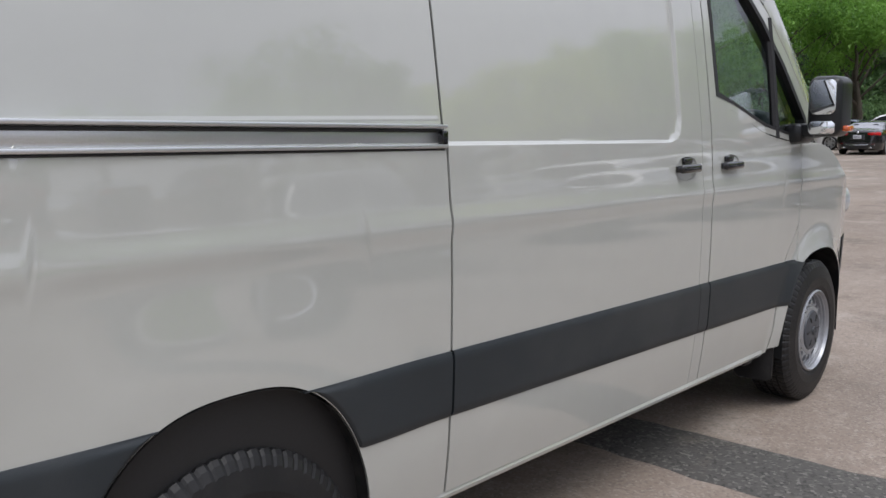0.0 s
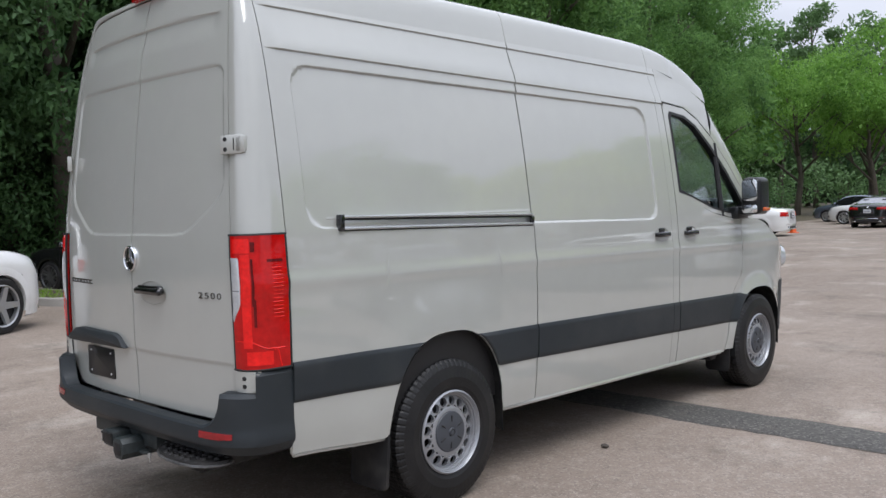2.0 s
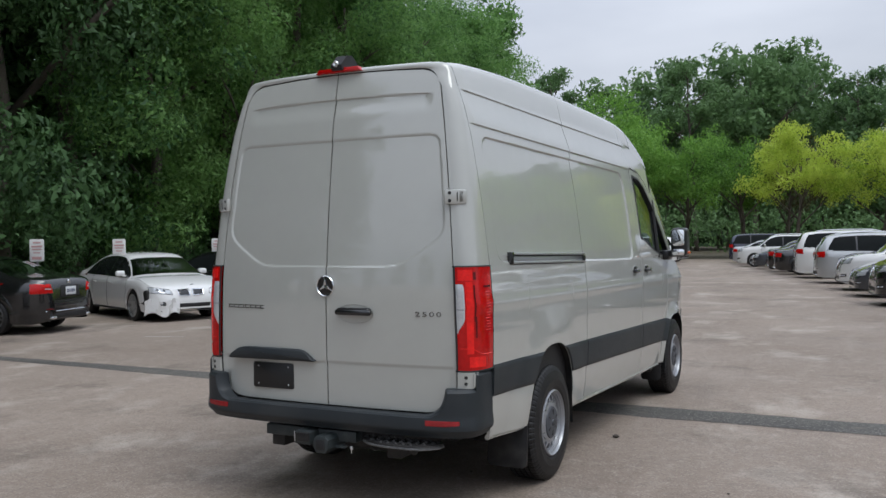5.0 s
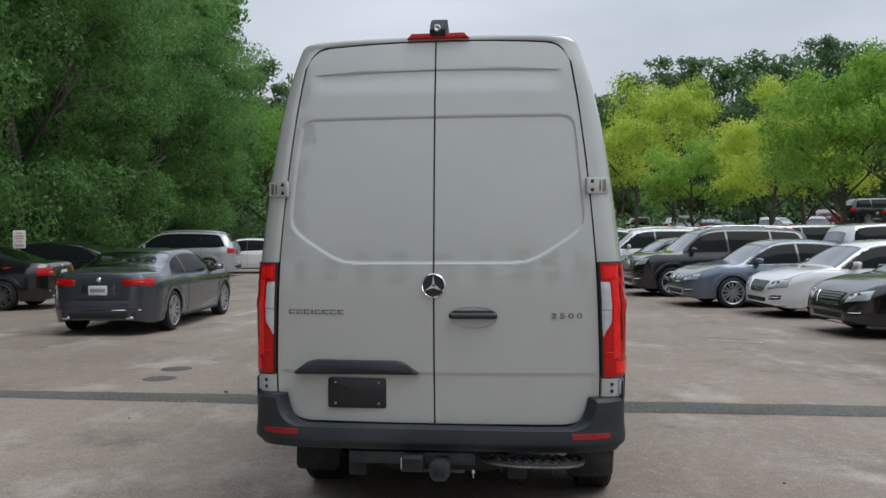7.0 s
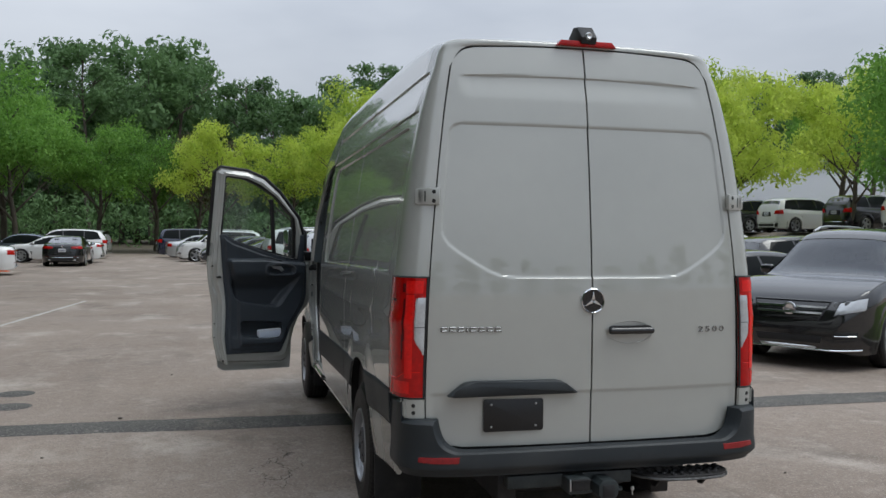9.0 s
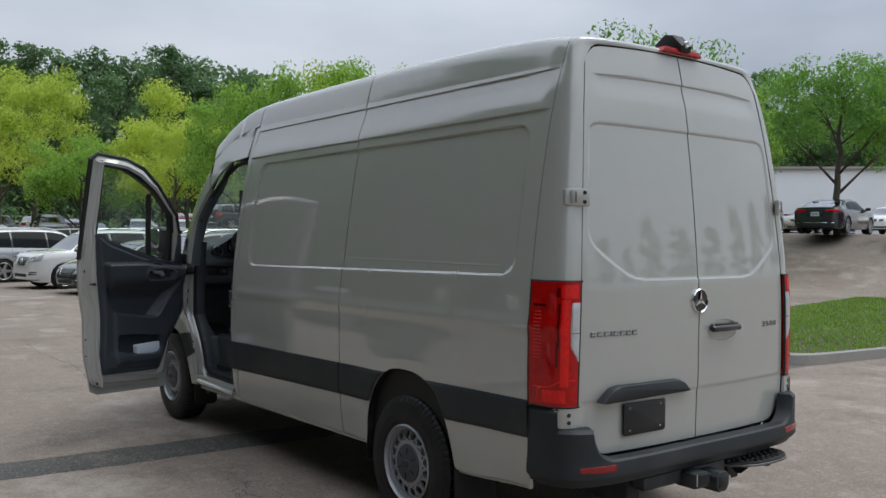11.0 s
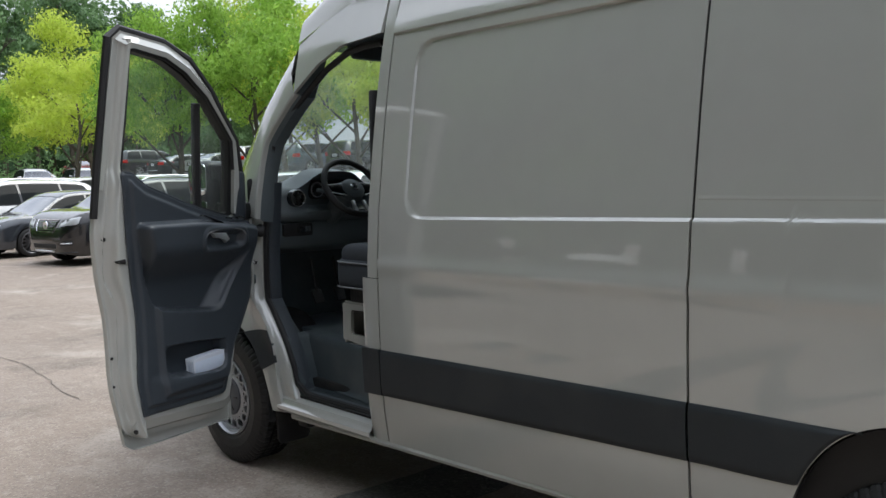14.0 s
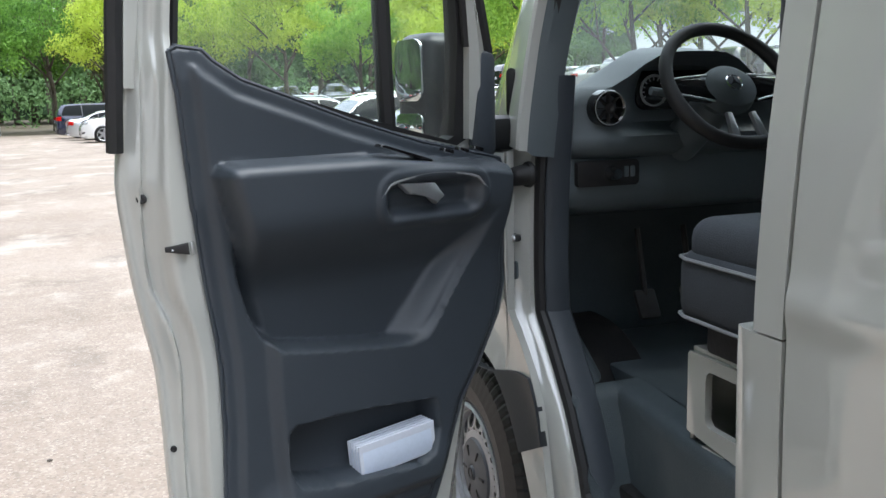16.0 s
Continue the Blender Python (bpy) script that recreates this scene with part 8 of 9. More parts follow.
# further rows of the car park
rnd = random.Random(7)
def far_row(x0, y0, x1, y1, count, az, skip=()):
    for i in range(count):
        if i in skip:
            continue
        t = i / (count - 1)
        kd = rnd.choice(["sedan", "sedan", "suv", "suv", "big_suv", "coupe"])
        cl = rnd.choice(["white", "white", "black", "silver", "grey", "black", "slate", "red", "tan", "white"])
        park(kd, cl, (x0 + (x1 - x0) * t + rnd.uniform(-0.3, 0.3), y0 + (y1 - y0) * t), az + rnd.uniform(-2, 2), "in a farther row", fine=False)
park("sedan", "black", (14.25, 10.05), 119, "by the second grass bed")
park("sedan", "white", (16.2, 11.9), 216, "across the second row", fine=False)
park("sedan", "white", (17.6, 15.4), 212, "across the second row", fine=False)
park("coupe", "red", (24.4, 17.2), 205, "in front of the white building", fine=False)
far_row(15.6, 8.6, 9.6, 47.0, 13, -81, (0, 1))
far_row(17.6, 10.4, 13.0, 44.0, 11, 112, (0, 1))
far_row(32.0, 12.0, 25.0, 56.0, 13, -81)
far_row(38.5, 14.0, 31.0, 60.0, 13, 99)
far_row(7.0, 57.0, 24.0, 54.0, 7, 172)
far_row(8.0, 68.0, 29.0, 64.0, 9, -8, (3,))


# ---------------------------------------------------------------- ground
def ground_material(name="worn_tarmac", dark=False):
    m = bpy.data.materials.new(name)
    m.use_nodes = True
    n, l = m.node_tree.nodes, m.node_tree.links
    b = n["Principled BSDF"]
    co = n.new("ShaderNodeTexCoord")
    def noise_(scale, detail=4, rough=0.55, stretch=None):
        t = n.new("ShaderNodeTexNoise")
        t.inputs["Scale"].default_value = scale
        t.inputs["Detail"].default_value = detail
        t.inputs["Roughness"].default_value = rough
        if stretch:
            mp = n.new("ShaderNodeMapping")
            mp.inputs["Scale"].default_value = stretch
            mp.inputs["Rotation"].default_value = (0, 0, radians(9))
            l.new(co.outputs["Object"], mp.inputs["Vector"])
            l.new(mp.outputs["Vector"], t.inputs["Vector"])
        else:
            l.new(co.outputs["Object"], t.inputs["Vector"])
        return t.outputs["Fac"]
    def streak(scale, stretch, turn):
        t = n.new("ShaderNodeTexNoise")
        t.inputs["Scale"].default_value = scale
        t.inputs["Detail"].default_value = 6
        t.inputs["Roughness"].default_value = 0.6
        mp = n.new("ShaderNodeMapping")
        mp.vector_type = "TEXTURE"
        mp.inputs["Scale"].default_value = stretch
        mp.inputs["Rotation"].default_value = (0, 0, radians(turn))
        l.new(co.outputs["Object"], mp.inputs["Vector"])
        l.new(mp.outputs["Vector"], t.inputs["Vector"])
        return t.outputs["Fac"]
    def rng(x, a, b_, c=0.0, d=1.0):
        r = n.new("ShaderNodeMapRange")
        for nm, v in zip(("From Min", "From Max", "To Min", "To Max"), (a, b_, c, d)):
            r.inputs[nm].default_value = v
        l.new(x, r.inputs["Value"])
        return r.outputs["Result"]
    def mix(f, a, c):
        x = n.new("ShaderNodeMix")
        x.data_type = "RGBA"
        l.new(f, x.inputs["Factor"])
        for s_, v in (("A", a), ("B", c)):
            if isinstance(v, tuple):
                x.inputs[s_].default_value = (*v, 1)
            else:
                l.new(v, x.inputs[s_])
        return x.outputs["Result"]
    base = mix(rng(noise_(0.22, 5), 0.35, 0.65), (0.200, 0.158, 0.129), (0.285, 0.232, 0.195))
    base = mix(rng(noise_(0.9, 6, 0.62, (1.0, 0.72, 1.0)), 0.54, 0.68, 0, 0.66), base, (0.45, 0.40, 0.355))
    base = mix(rng(noise_(0.8, 6, 0.65), 0.54, 0.70, 0, 0.80), base, (0.112, 0.090, 0.073))
    base = mix(rng(noise_(4.5, 3), 0.60, 0.78, 0, 0.35), base, (0.15, 0.13, 0.11))
    base = mix(rng(streak(1.0, (3.2, 0.42, 1.0), SWEEP), 0.57, 0.72, 0, 0.24), base, (0.42, 0.36, 0.31))
    base = mix(rng(streak(1.0, (4.5, 0.75, 1.0), SWEEP + 7), 0.57, 0.72, 0, 0.30), base, (0.125, 0.102, 0.086))
    base = mix(rng(noise_(1.7, 7, 0.7), 0.60, 0.72, 0, 0.42), base, (0.45, 0.39, 0.34))
    base = mix(rng(noise_(7.0, 8, 0.75), 0.52, 0.66, 0, 0.34), base, (0.43, 0.37, 0.32))
    base = mix(rng(noise_(11.0, 8, 0.75), 0.55, 0.68, 0, 0.42), base, (0.105, 0.088, 0.076))
    if dark:
        base = mix(rng(noise_(0.5, 4), 0.35, 0.65), (0.066, 0.064, 0.060), (0.108, 0.101, 0.092))
        base = mix(rng(noise_(2.2, 5, 0.65), 0.55, 0.70, 0, 0.6), base, (0.175, 0.150, 0.128))
    v = n.new("ShaderNodeTexVoronoi")
    v.inputs["Scale"].default_value = 70.0 if dark else 85.0
    l.new(co.outputs["Object"], v.inputs["Vector"])
    sep = n.new("ShaderNodeSeparateColor")
    l.new(v.outputs["Color"], sep.inputs["Color"])
    base = mix(rng(sep.outputs["Red"], 0.72, 1.0, 0, 0.5 if dark else 0.30), base, (0.27, 0.255, 0.24) if dark else (0.48, 0.44, 0.40))
    base = mix(rng(sep.outputs["Green"], 0.66, 1.0, 0, 0.6 if dark else 0.36), base, (0.018, 0.018, 0.018) if dark else (0.080, 0.070, 0.062))
    warm = n.new("ShaderNodeMix")
    warm.data_type, warm.blend_type = "RGBA", "MULTIPLY"
    warm.inputs["Factor"].default_value = 1.0
    warm.inputs["B"].default_value = (1.01, 1.0, 0.97, 1)
    l.new(base, warm.inputs["A"])
    l.new(warm.outputs["Result"], b.inputs["Base Color"])
    l.new(rng(noise_(0.6, 3), 0.3, 0.7, 0.72, 0.95), b.inputs["Roughness"])
    bp = n.new("ShaderNodeBump")
    bp.inputs["Strength"].default_value = 0.7 if dark else 0.45
    bp.inputs["Distance"].default_value = 0.014 if dark else 0.007
    l.new(sep.outputs["Blue"], bp.inputs["Height"])
    l.new(bp.outputs["Normal"], b.inputs["Normal"])
    return m


SWEEP = 91  # way that the wheel dust is drawn out, degrees from x
GROUND = ground_material()
bm = bmesh.new()
sheet(bm, [[(-700, -700, 0), (700, -700, 0)], [(-700, 900, 0), (700, 900, 0)]])
tagged(part("ground", bm, GROUND, None), "worn pale brown tarmac with stains and loose grit", "ground", kind="structure")
# cross trench filled with darker asphalt
PATCH = ground_material("coarse_dark_asphalt", True)
bm = bmesh.new()
rows = []
r2 = random.Random(3)
for i in range(360):
    x = -9.4 + 43 * i / 359
    a = 3.56 + 0.10 * step(0.0, -3.6, x) + 0.17 * step(-2.0, -9.0, x) + 0.035 * noise.noise((x * 1.3, 0, 0)) + r2.uniform(-0.012, 0.012)
    b = 4.06 + 0.05 * step(0.0, -3.0, x) + 0.035 * noise.noise((x * 1.3, 9, 0)) + r2.uniform(-0.012, 0.012)
    rows.append([(x, a, 0.001), (x, a + 0.03, 0.009), (x, (a + b) / 2, 0.014), (x, b - 0.03, 0.009), (x, b, 0.001)])
sheet(bm, rows)
tagged(part("trench_patch", bm, PATCH, None, flip=True), "dark asphalt strip over a filled cross trench", "road patch", kind="structure")
# cracks
CRACK = surface("crack_dirt", (0.085, 0.072, 0.060), 0.95, 0, 0.3, 5, 60)
def crack(pts, w):
    bm = bmesh.new()
    rows = []
    n = len(pts) - 1
    for i in range(n * 24 + 1):
        t = i / 24
        k = min(int(t), n - 1)
        u = t - k
        x = pts[k][0] * (1 - u) + pts[k + 1][0] * u + 0.07 * noise.noise((t * 2.1, pts[0][0], 3)) + 0.022 * noise.noise((t * 11.0, pts[0][0], 5))
        y = pts[k][1] * (1 - u) + pts[k + 1][1] * u + 0.07 * noise.noise((t * 2.1, pts[0][1], 7)) + 0.022 * noise.noise((t * 11.0, pts[0][1], 8))
        ww = w * (0.35 + 0.9 * abs(noise.noise((t * 3.3, 1, pts[0][0]))))
        dx, dy = pts[k + 1][0] - pts[k][0], pts[k + 1][1] - pts[k][1]
        q = math.hypot(dx, dy)
        rows.append([(x - dy / q * ww, y + dx / q * ww, 0.004), (x + dy / q * ww, y - dx / q * ww, 0.004)])
    sheet(bm, rows)
    tagged(part("ground_crack", bm, CRACK, None), "thin dark crack in the tarmac", "crack", kind="structure")
crack([(-0.95, 11.2), (-0.98, 9.8), (-0.90, 8.5), (-1.08, 7.1)], 0.008)
# alligator cracking beside the van
for pts, w in (([(-1.56, 2.36), (-1.44, 2.52), (-1.33, 2.66), (-1.25, 2.68)], 0.005), ([(-1.33, 2.98), (-1.36, 2.78), (-1.33, 2.66), (-1.40, 2.40), (-1.34, 2.10), (-1.41, 1.77)], 0.006), ([(-1.56, 2.36), (-1.58, 2.20), (-1.52, 2.05), (-1.44, 1.98), (-1.34, 2.10)], 0.005), ([(-1.44, 2.52), (-1.46, 2.38), (-1.40, 2.40)], 0.004), ([(-1.25, 2.68), (-1.24, 2.42), (-1.28, 2.24), (-1.34, 2.10)], 0.004), ([(-1.52, 2.05), (-1.50, 1.86), (-1.41, 1.77)], 0.004)):
    crack(pts, w)
# broken near edge of the trench
crack([(-9.3, 3.84), (-6.0, 3.81), (-3.4, 3.765), (-2.67, 3.71), (-1.8, 3.66), (-0.9, 3.60), (0.6, 3.565), (3.0, 3.56), (7.0, 3.56), (14.0, 3.56)], 0.014)
# drain covers
for x, y in ((-3.88, 5.67), (-3.77, 4.97)):
    bm = bmesh.new()
    lathe(bm, [(0.006, 0.0), (0.006, 0.15), (0.004, 0.17), (0.001, 0.19)], 24, "z", (x, y, 0))
    tagged(part("drain_cover", bm, PATCH, None), "small dark round cover set in the tarmac", "drain cover")
# worn white paint
PAINTLINE = surface("worn_white_paint", (0.48, 0.46, 0.42), 0.8, 0, 0.35, 3, 70, dust=0.9, dustcol=(0.26, 0.235, 0.205))
for (x0, y0), (x1, y1), w in (((-5.6, 12.4), (-5.0, 18.0), 0.06), ((-8.6, 6.9), (-7.9, 7.12), 0.04), ((3.0, 9.0), (3.7, 8.7), 0.05)):
    bm = bmesh.new()
    d = Vector((x1 - x0, y1 - y0, 0)).normalized()
    nn = Vector((-d.y, d.x, 0)) * w
    rows = []
    for i in range(30):
        p = Vector((x0, y0, 0.004)).lerp(Vector((x1, y1, 0.004)), i / 29)
        g = 0.5 + 0.8 * abs(noise.noise((i * 0.37, x0, 0)))
        rows.append([p + nn * g, p - nn * g])
    sheet(bm, rows)
    tagged(part("paint_line", bm, PAINTLINE, None), "faded white bay line on the tarmac", "road marking", kind="structure")
# pebbles, twigs
bm = bmesh.new()
for x, y, q in ((1.02, 2.65, 0.022), (0.4, 1.2, 0.01), (-2.7, 4.2, 0.016), (2.1, 1.4, 0.008), (3.2, 0.2, 0.009), (2.6, -0.6, 0.008), (-2.4, 6.6, 0.010), (-3.1, 2.9, 0.009)):
    bmesh.ops.create_icosphere(bm, subdivisions=1, radius=q, matrix=Matrix.Translation((x, y, q * 0.6)) @ Matrix.Diagonal((1.5, 1, 0.7, 1)))
tagged(part("loose_grit", bm, CRACK, None), "loose dark grit on the tarmac", "grit", kind="stuff")


# ---------------------------------------------------------------- kerbs, grass, signs
CONCRETE = surface("kerb_concrete", (0.30, 0.285, 0.26), 0.9, 0, 0.2, 2, 50, bump=0.5, dust=0.3, dustcol=(0.14, 0.13, 0.10))
GRASS = leafy("lawn_grass", (0.10, 0.21, 0.02), (0.22, 0.38, 0.05), 0.35)
SOIL = surface("leaf_litter_soil", (0.085, 0.070, 0.045), 0.95, 0, 0.35, 1.5, 30, bump=0.7)


def island(name, poly, h, top, label, blades, seed):
    """A raised bed with a kerb round it and a cover of blades."""
    n = len(poly)
    c = Vector((sum(p[0] for p in poly) / n, sum(p[1] for p in poly) / n, 0))
    ins = []
    for x, y in poly:
        v = Vector((x, y, 0)) - c
        ins.append(c + v * (1 - 0.16 / v.length))
    bm = bmesh.new()
    a = [bm.verts.new((x, y, 0)) for x, y in poly]
    b = [bm.verts.new((x + (c.x - x) * 0.004, y + (c.y - y) * 0.004, h - 0.02)) for x, y in poly]
    d = [bm.verts.new((p.x * 0.85 + x * 0.15, p.y * 0.85 + y * 0.15, h)) for p, (x, y) in zip(ins, poly)]
    e = [bm.verts.new((p.x, p.y, h - 0.03)) for p in ins]
    for q, r in ((a, b), (b, d), (d, e)):
        for k in range(n):
            j = (k + 1) % n
            bm.faces.new((q[k], q[j], r[j], r[k]))
    bmesh.ops.recalc_face_normals(bm, faces=bm.faces[:])
    kerb = tagged(part("kerb", bm, CONCRETE, None, sharp=50), "weathered pale concrete kerb", "kerb", kind="structure")
    bm = bmesh.new()
    bm.faces.new([bm.verts.new((p.x, p.y, h - 0.02)) for p in ins])
    bmesh.ops.recalc_face_normals(bm, faces=bm.faces[:])
    tagged(part("planting_bed", bm, top, None), "earth of a raised bed", "ground", kind="structure")
    rr = random.Random(seed)
    xs, ys = [p.x for p in ins], [p.y for p in ins]
    vs, fs = [], []
    flat = [(p.x, p.y) for p in ins]
    while len(fs) < blades:
        x, y = rr.uniform(min(xs), max(xs)), rr.uniform(min(ys), max(ys))
        if sdf_poly(x, y, flat) > -0.02:
            continue
        t, q = rr.uniform(0, 6.28), rr.uniform(0.03, 0.065)
        dx, dy = math.cos(t) * 0.012, math.sin(t) * 0.012
        lx, ly = rr.uniform(-0.04, 0.04), rr.uniform(-0.04, 0.04)
        k = len(vs)
        vs += [(x - dx, y - dy, h - 0.02), (x + dx, y + dy, h - 0.02), (x + lx, y + ly, h - 0.02 + q)]
        fs.append((k, k + 1, k + 2))
    me = bpy.data.meshes.new("grass")
    me.from_pydata(vs, [], fs)
    me.materials.append(GRASS)
    tagged(new("grass", me), label, "grass", kind="stuff")


def rounded_poly(pts, r=0.6, n=5):
    """Rounds the corners of a polygon."""
    out = []
    m = len(pts)
    for i in range(m):
        p, a, b = Vector(pts[i]), Vector(pts[i - 1]), Vector(pts[(i + 1) % m])
        u, v = (a - p).normalized() * r, (b - p).normalized() * r
        for k in range(n + 1):
            t = k / n
            out.append(tuple((p + u) * (1 - t) ** 2 + p * 2 * t * (1 - t) + (p + v) * t * t))
    return out


island("bed", rounded_poly([(6.75, 3.55), (6.85, 5.25), (13.0, 8.2), (20.0, 9.4), (21.0, 2.0)], 0.7), 0.15, SOIL, "short bright green lawn on the island", 26000, 4)
island("bed", rounded_poly([(-11.0, 4.15), (-11.2, 5.15), (-16.5, 4.6), (-16.5, 3.2)], 0.45), 0.15, SOIL, "thin grass at the edge of the woods", 1100, 5)
bm = bmesh.new()
rows = []
for i in range(60):
    y = -24 + 104 * i / 59
    x0 = -15.6 - 0.01 * (y - 10) * (y > 10) + 0.25 * noise.noise((y * 0.3, 0, 0))
    rows.append([(x0, y, 0.003), (x0 - 0.5, y, 0.06), (x0 - 6, y, 0.14), (-90, y, 0.2)])
sheet(bm, rows)
tagged(part("woodland_floor", bm, SOIL, None, flip=True), "dark leaf litter under the trees", "ground", kind="structure")
bm = bmesh.new()
rows = []
for i in range(30):
    x = -70 + 150 * i / 29
    y0 = 62 + 2.0 * noise.noise((x * 0.2, 4, 0))
    rows.append([(x, y0, 0.003), (x, y0 + 2, 0.10), (x, 260, 0.3)])
sheet(bm, rows)
tagged(part("far_verge", bm, SOIL, None), "dark ground under the far trees", "ground", kind="structure")

# terrace on which the far rows and the building stand
bm = bmesh.new()
rows = []
for i in range(40):
    v = -115 + 230 * i / 39
    row = []
    for off in (-0.6, 0.0, 1.5, 2.7, 4, 5.5, 7, 30, 60, 140):
        x, y = 23 + off * 0.988 - 0.154 * v, 8 + off * 0.154 + 0.988 * v
        row.append((x, y, ground_z(x, y) + (0.004 if off > -0.5 else -0.02)))
    rows.append(row)
sheet(bm, rows)
bmesh.ops.recalc_face_normals(bm, faces=bm.faces[:])
tagged(part("terrace_ground", bm, GROUND, None), "raised tarmac terrace with further rows of cars", "ground", kind="structure")

# rise of the car park towards its far end
bm = bmesh.new()
sheet(bm, [[(-1 + 43 * i / 30, 49 + 38 * j / 26, ground_z(-1 + 43 * i / 30, 49 + 38 * j / 26) + 0.008) for i in range(31)] for j in range(27)])
bmesh.ops.recalc_face_normals(bm, faces=bm.faces[:])
tagged(part("rise_ground", bm, GROUND, None), "tarmac rising to the far end of the car park", "ground", kind="structure")

SIGNWHITE = surface("white_sign_face", (0.62, 0.62, 0.60), 0.5, 0, 0.06, 5, 60)
SIGNRED = surface("faded_red_sign_print", (0.50, 0.30, 0.29), 0.5, 0, 0.1, 5, 60)
GALV = surface("galvanised_post", (0.20, 0.21, 0.20), 0.5, 0.6, 0.15, 5, 60)
for x, y, az in ((-13.0, 5.55, -62), (-12.7, 7.95, -62), (-12.9, 10.3, -62), (-12.7, 13.4, -62), (-12.9, 16.6, -62)):
    post = thing("parking_sign", "small white parking sign on a thin metal post", "sign", "parking signs", m=pose(x, y, 0, 0, 0, az + 90))
    bm = bmesh.new()
    box(bm, (0, 0, 0.85), (0.045, 0.03, 1.70), 0.006)
    part("post", bm, GALV, post)
    bm = bmesh.new()
    prism(bm, rounded(0.30, 0.46, 0.03), 0.006, pose(0, -0.018, 1.52, 90), 0.001)
    plate = part("sign_plate", bm, SIGNWHITE, post, "white metal plate with faded print")
    for i, (dz, w, h) in enumerate(((0.16, 0.16, 0.03), (0.08, 0.22, 0.04), (0.02, 0.20, 0.03), (-0.05, 0.14, 0.025), (-0.16, 0.20, 0.06))):
        bm = bmesh.new()
        box(bm, (0, -0.027, 1.52 + dz), (w, 0.003, h), 0)
        part("print_bar", bm, SIGNRED, plate)


# traffic cone by the lone black coupe
cone = thing("traffic_cone", "small orange plastic traffic cone on the tarmac", "traffic cone", m=pose(-10.3, 33.5, 0))
bm = bmesh.new()
prism(bm, rounded(0.36, 0.36, 0.04), 0.03, Matrix(), 0.006)
part("base", bm, CONE, cone)
bm = bmesh.new()
lathe(bm, [(0.03, 0.135), (0.06, 0.125), (0.66, 0.035), (0.70, 0.030), (0.70, 0.0)], 20, "z")
body = part("cone_body", bm, CONE, cone)
bm = bmesh.new()
lathe(bm, [(0.36, 0.0835), (0.362, 0.085), (0.50, 0.064), (0.502, 0.0625)], 20, "z")
part("reflective_band", bm, SIGNWHITE, body, "white reflective band")


# ---------------------------------------------------------------- trees
def leaf_cloud(blobs, count, size, seed, droop=0.25, spread=0.32, tri=True):
    """Leaves strewn through the shells of many small clumps; blobs: (x, y, z, rx, rz)."""
    rs = np.random.RandomState(seed)
    w = np.array([b[3] ** 2 * b[4] for b in blobs]) ** 0.67
    idx = rs.choice(len(blobs), count, p=w / w.sum())
    B = np.array(blobs)[idx]
    d = rs.normal(size=(count, 3))
    d /= np.linalg.norm(d, axis=1)[:, None]
    rad = np.clip(1 - np.abs(rs.normal(0, spread, count)), 0.05, 1.12)
    P = B[:, :3] + d * rad[:, None] * np.stack([B[:, 3], B[:, 3], B[:, 4]], 1)
    P += rs.normal(0, 0.08, P.shape)
    N = d + rs.normal(0, 0.65, d.shape)
    N[:, 2] += 0.25
    N /= np.linalg.norm(N, axis=1)[:, None]
    A = np.cross(N, rs.normal(size=N.shape))
    A /= np.linalg.norm(A, axis=1)[:, None]
    A[:, 2] -= droop
    C = np.cross(N, A)
    s = size * rs.uniform(0.6, 1.35, count)[:, None]
    if tri:
        V = np.stack([P - A * s * 0.55 - C * s * 0.12, P + C * s * 0.40 - A * s * 0.05, P + A * s * 0.55 - N * s * 0.1], 1).reshape(-1, 3)
        F = np.arange(count * 3).reshape(-1, 3)
    else:
        V = np.stack([P - A * s * 0.5, P + C * s * 0.30, P + A * s * 0.5 - N * s * 0.1, P - C * s * 0.30], 1).reshape(-1, 3)
        F = np.arange(count * 4).reshape(-1, 4)
    me = bpy.data.meshes.new("crown")
    me.from_pydata(V.tolist(), [], F.tolist())
    return me


def trunk_mesh(height, r, seed, fork=0.3, limbs=6, reach=2.0, lean=0.3):
    """A tapered trunk with limbs; returns the mesh and the limbs' ends."""
    rr = random.Random(seed)
    bm = bmesh.new()
    pts = []
    x = y = 0.0
    for i in range(9):
        t = i / 8
        pts.append((x, y, height * t))
        x += rr.uniform(-1, 1) * lean * 0.25
        y += rr.uniform(-1, 1) * lean * 0.25
    tube(bm, [(0, 0, -0.1)] + pts[1:], r, 9, r * 0.25)
    ends = []
    for i in range(limbs):
        t = fork + (0.92 - fork) * i / max(1, limbs - 1)
        k = min(7, int(t * 8))
        p = Vector(pts[k]).lerp(Vector(pts[k + 1]), t * 8 - k)
        a = i * 2.4 + rr.uniform(-0.5, 0.5)
        ln = reach * (1.15 - 0.6 * t) * rr.uniform(0.8, 1.2)
        q = p + Vector((math.cos(a) * ln * 0.5, math.sin(a) * ln * 0.5, ln * 0.45))
        e = p + Vector((math.cos(a) * ln, math.sin(a) * ln, ln * 0.85))
        tube(bm, [p, q, e], r * 0.42 * (1.1 - 0.6 * t), 6, r * 0.10)
        ends.append(e)
        for b in range(2):
            a2 = a + rr.uniform(-0.9, 0.9)
            e2 = q + Vector((math.cos(a2) * ln * 0.6, math.sin(a2) * ln * 0.6, ln * rr.uniform(0.3, 0.6)))
            tube(bm, [q, (q + e2) / 2 + Vector((0, 0, 0.1)), e2], r * 0.20, 5, r * 0.06)
            ends.append(e2)
    return bm, ends, Vector(pts[-1])


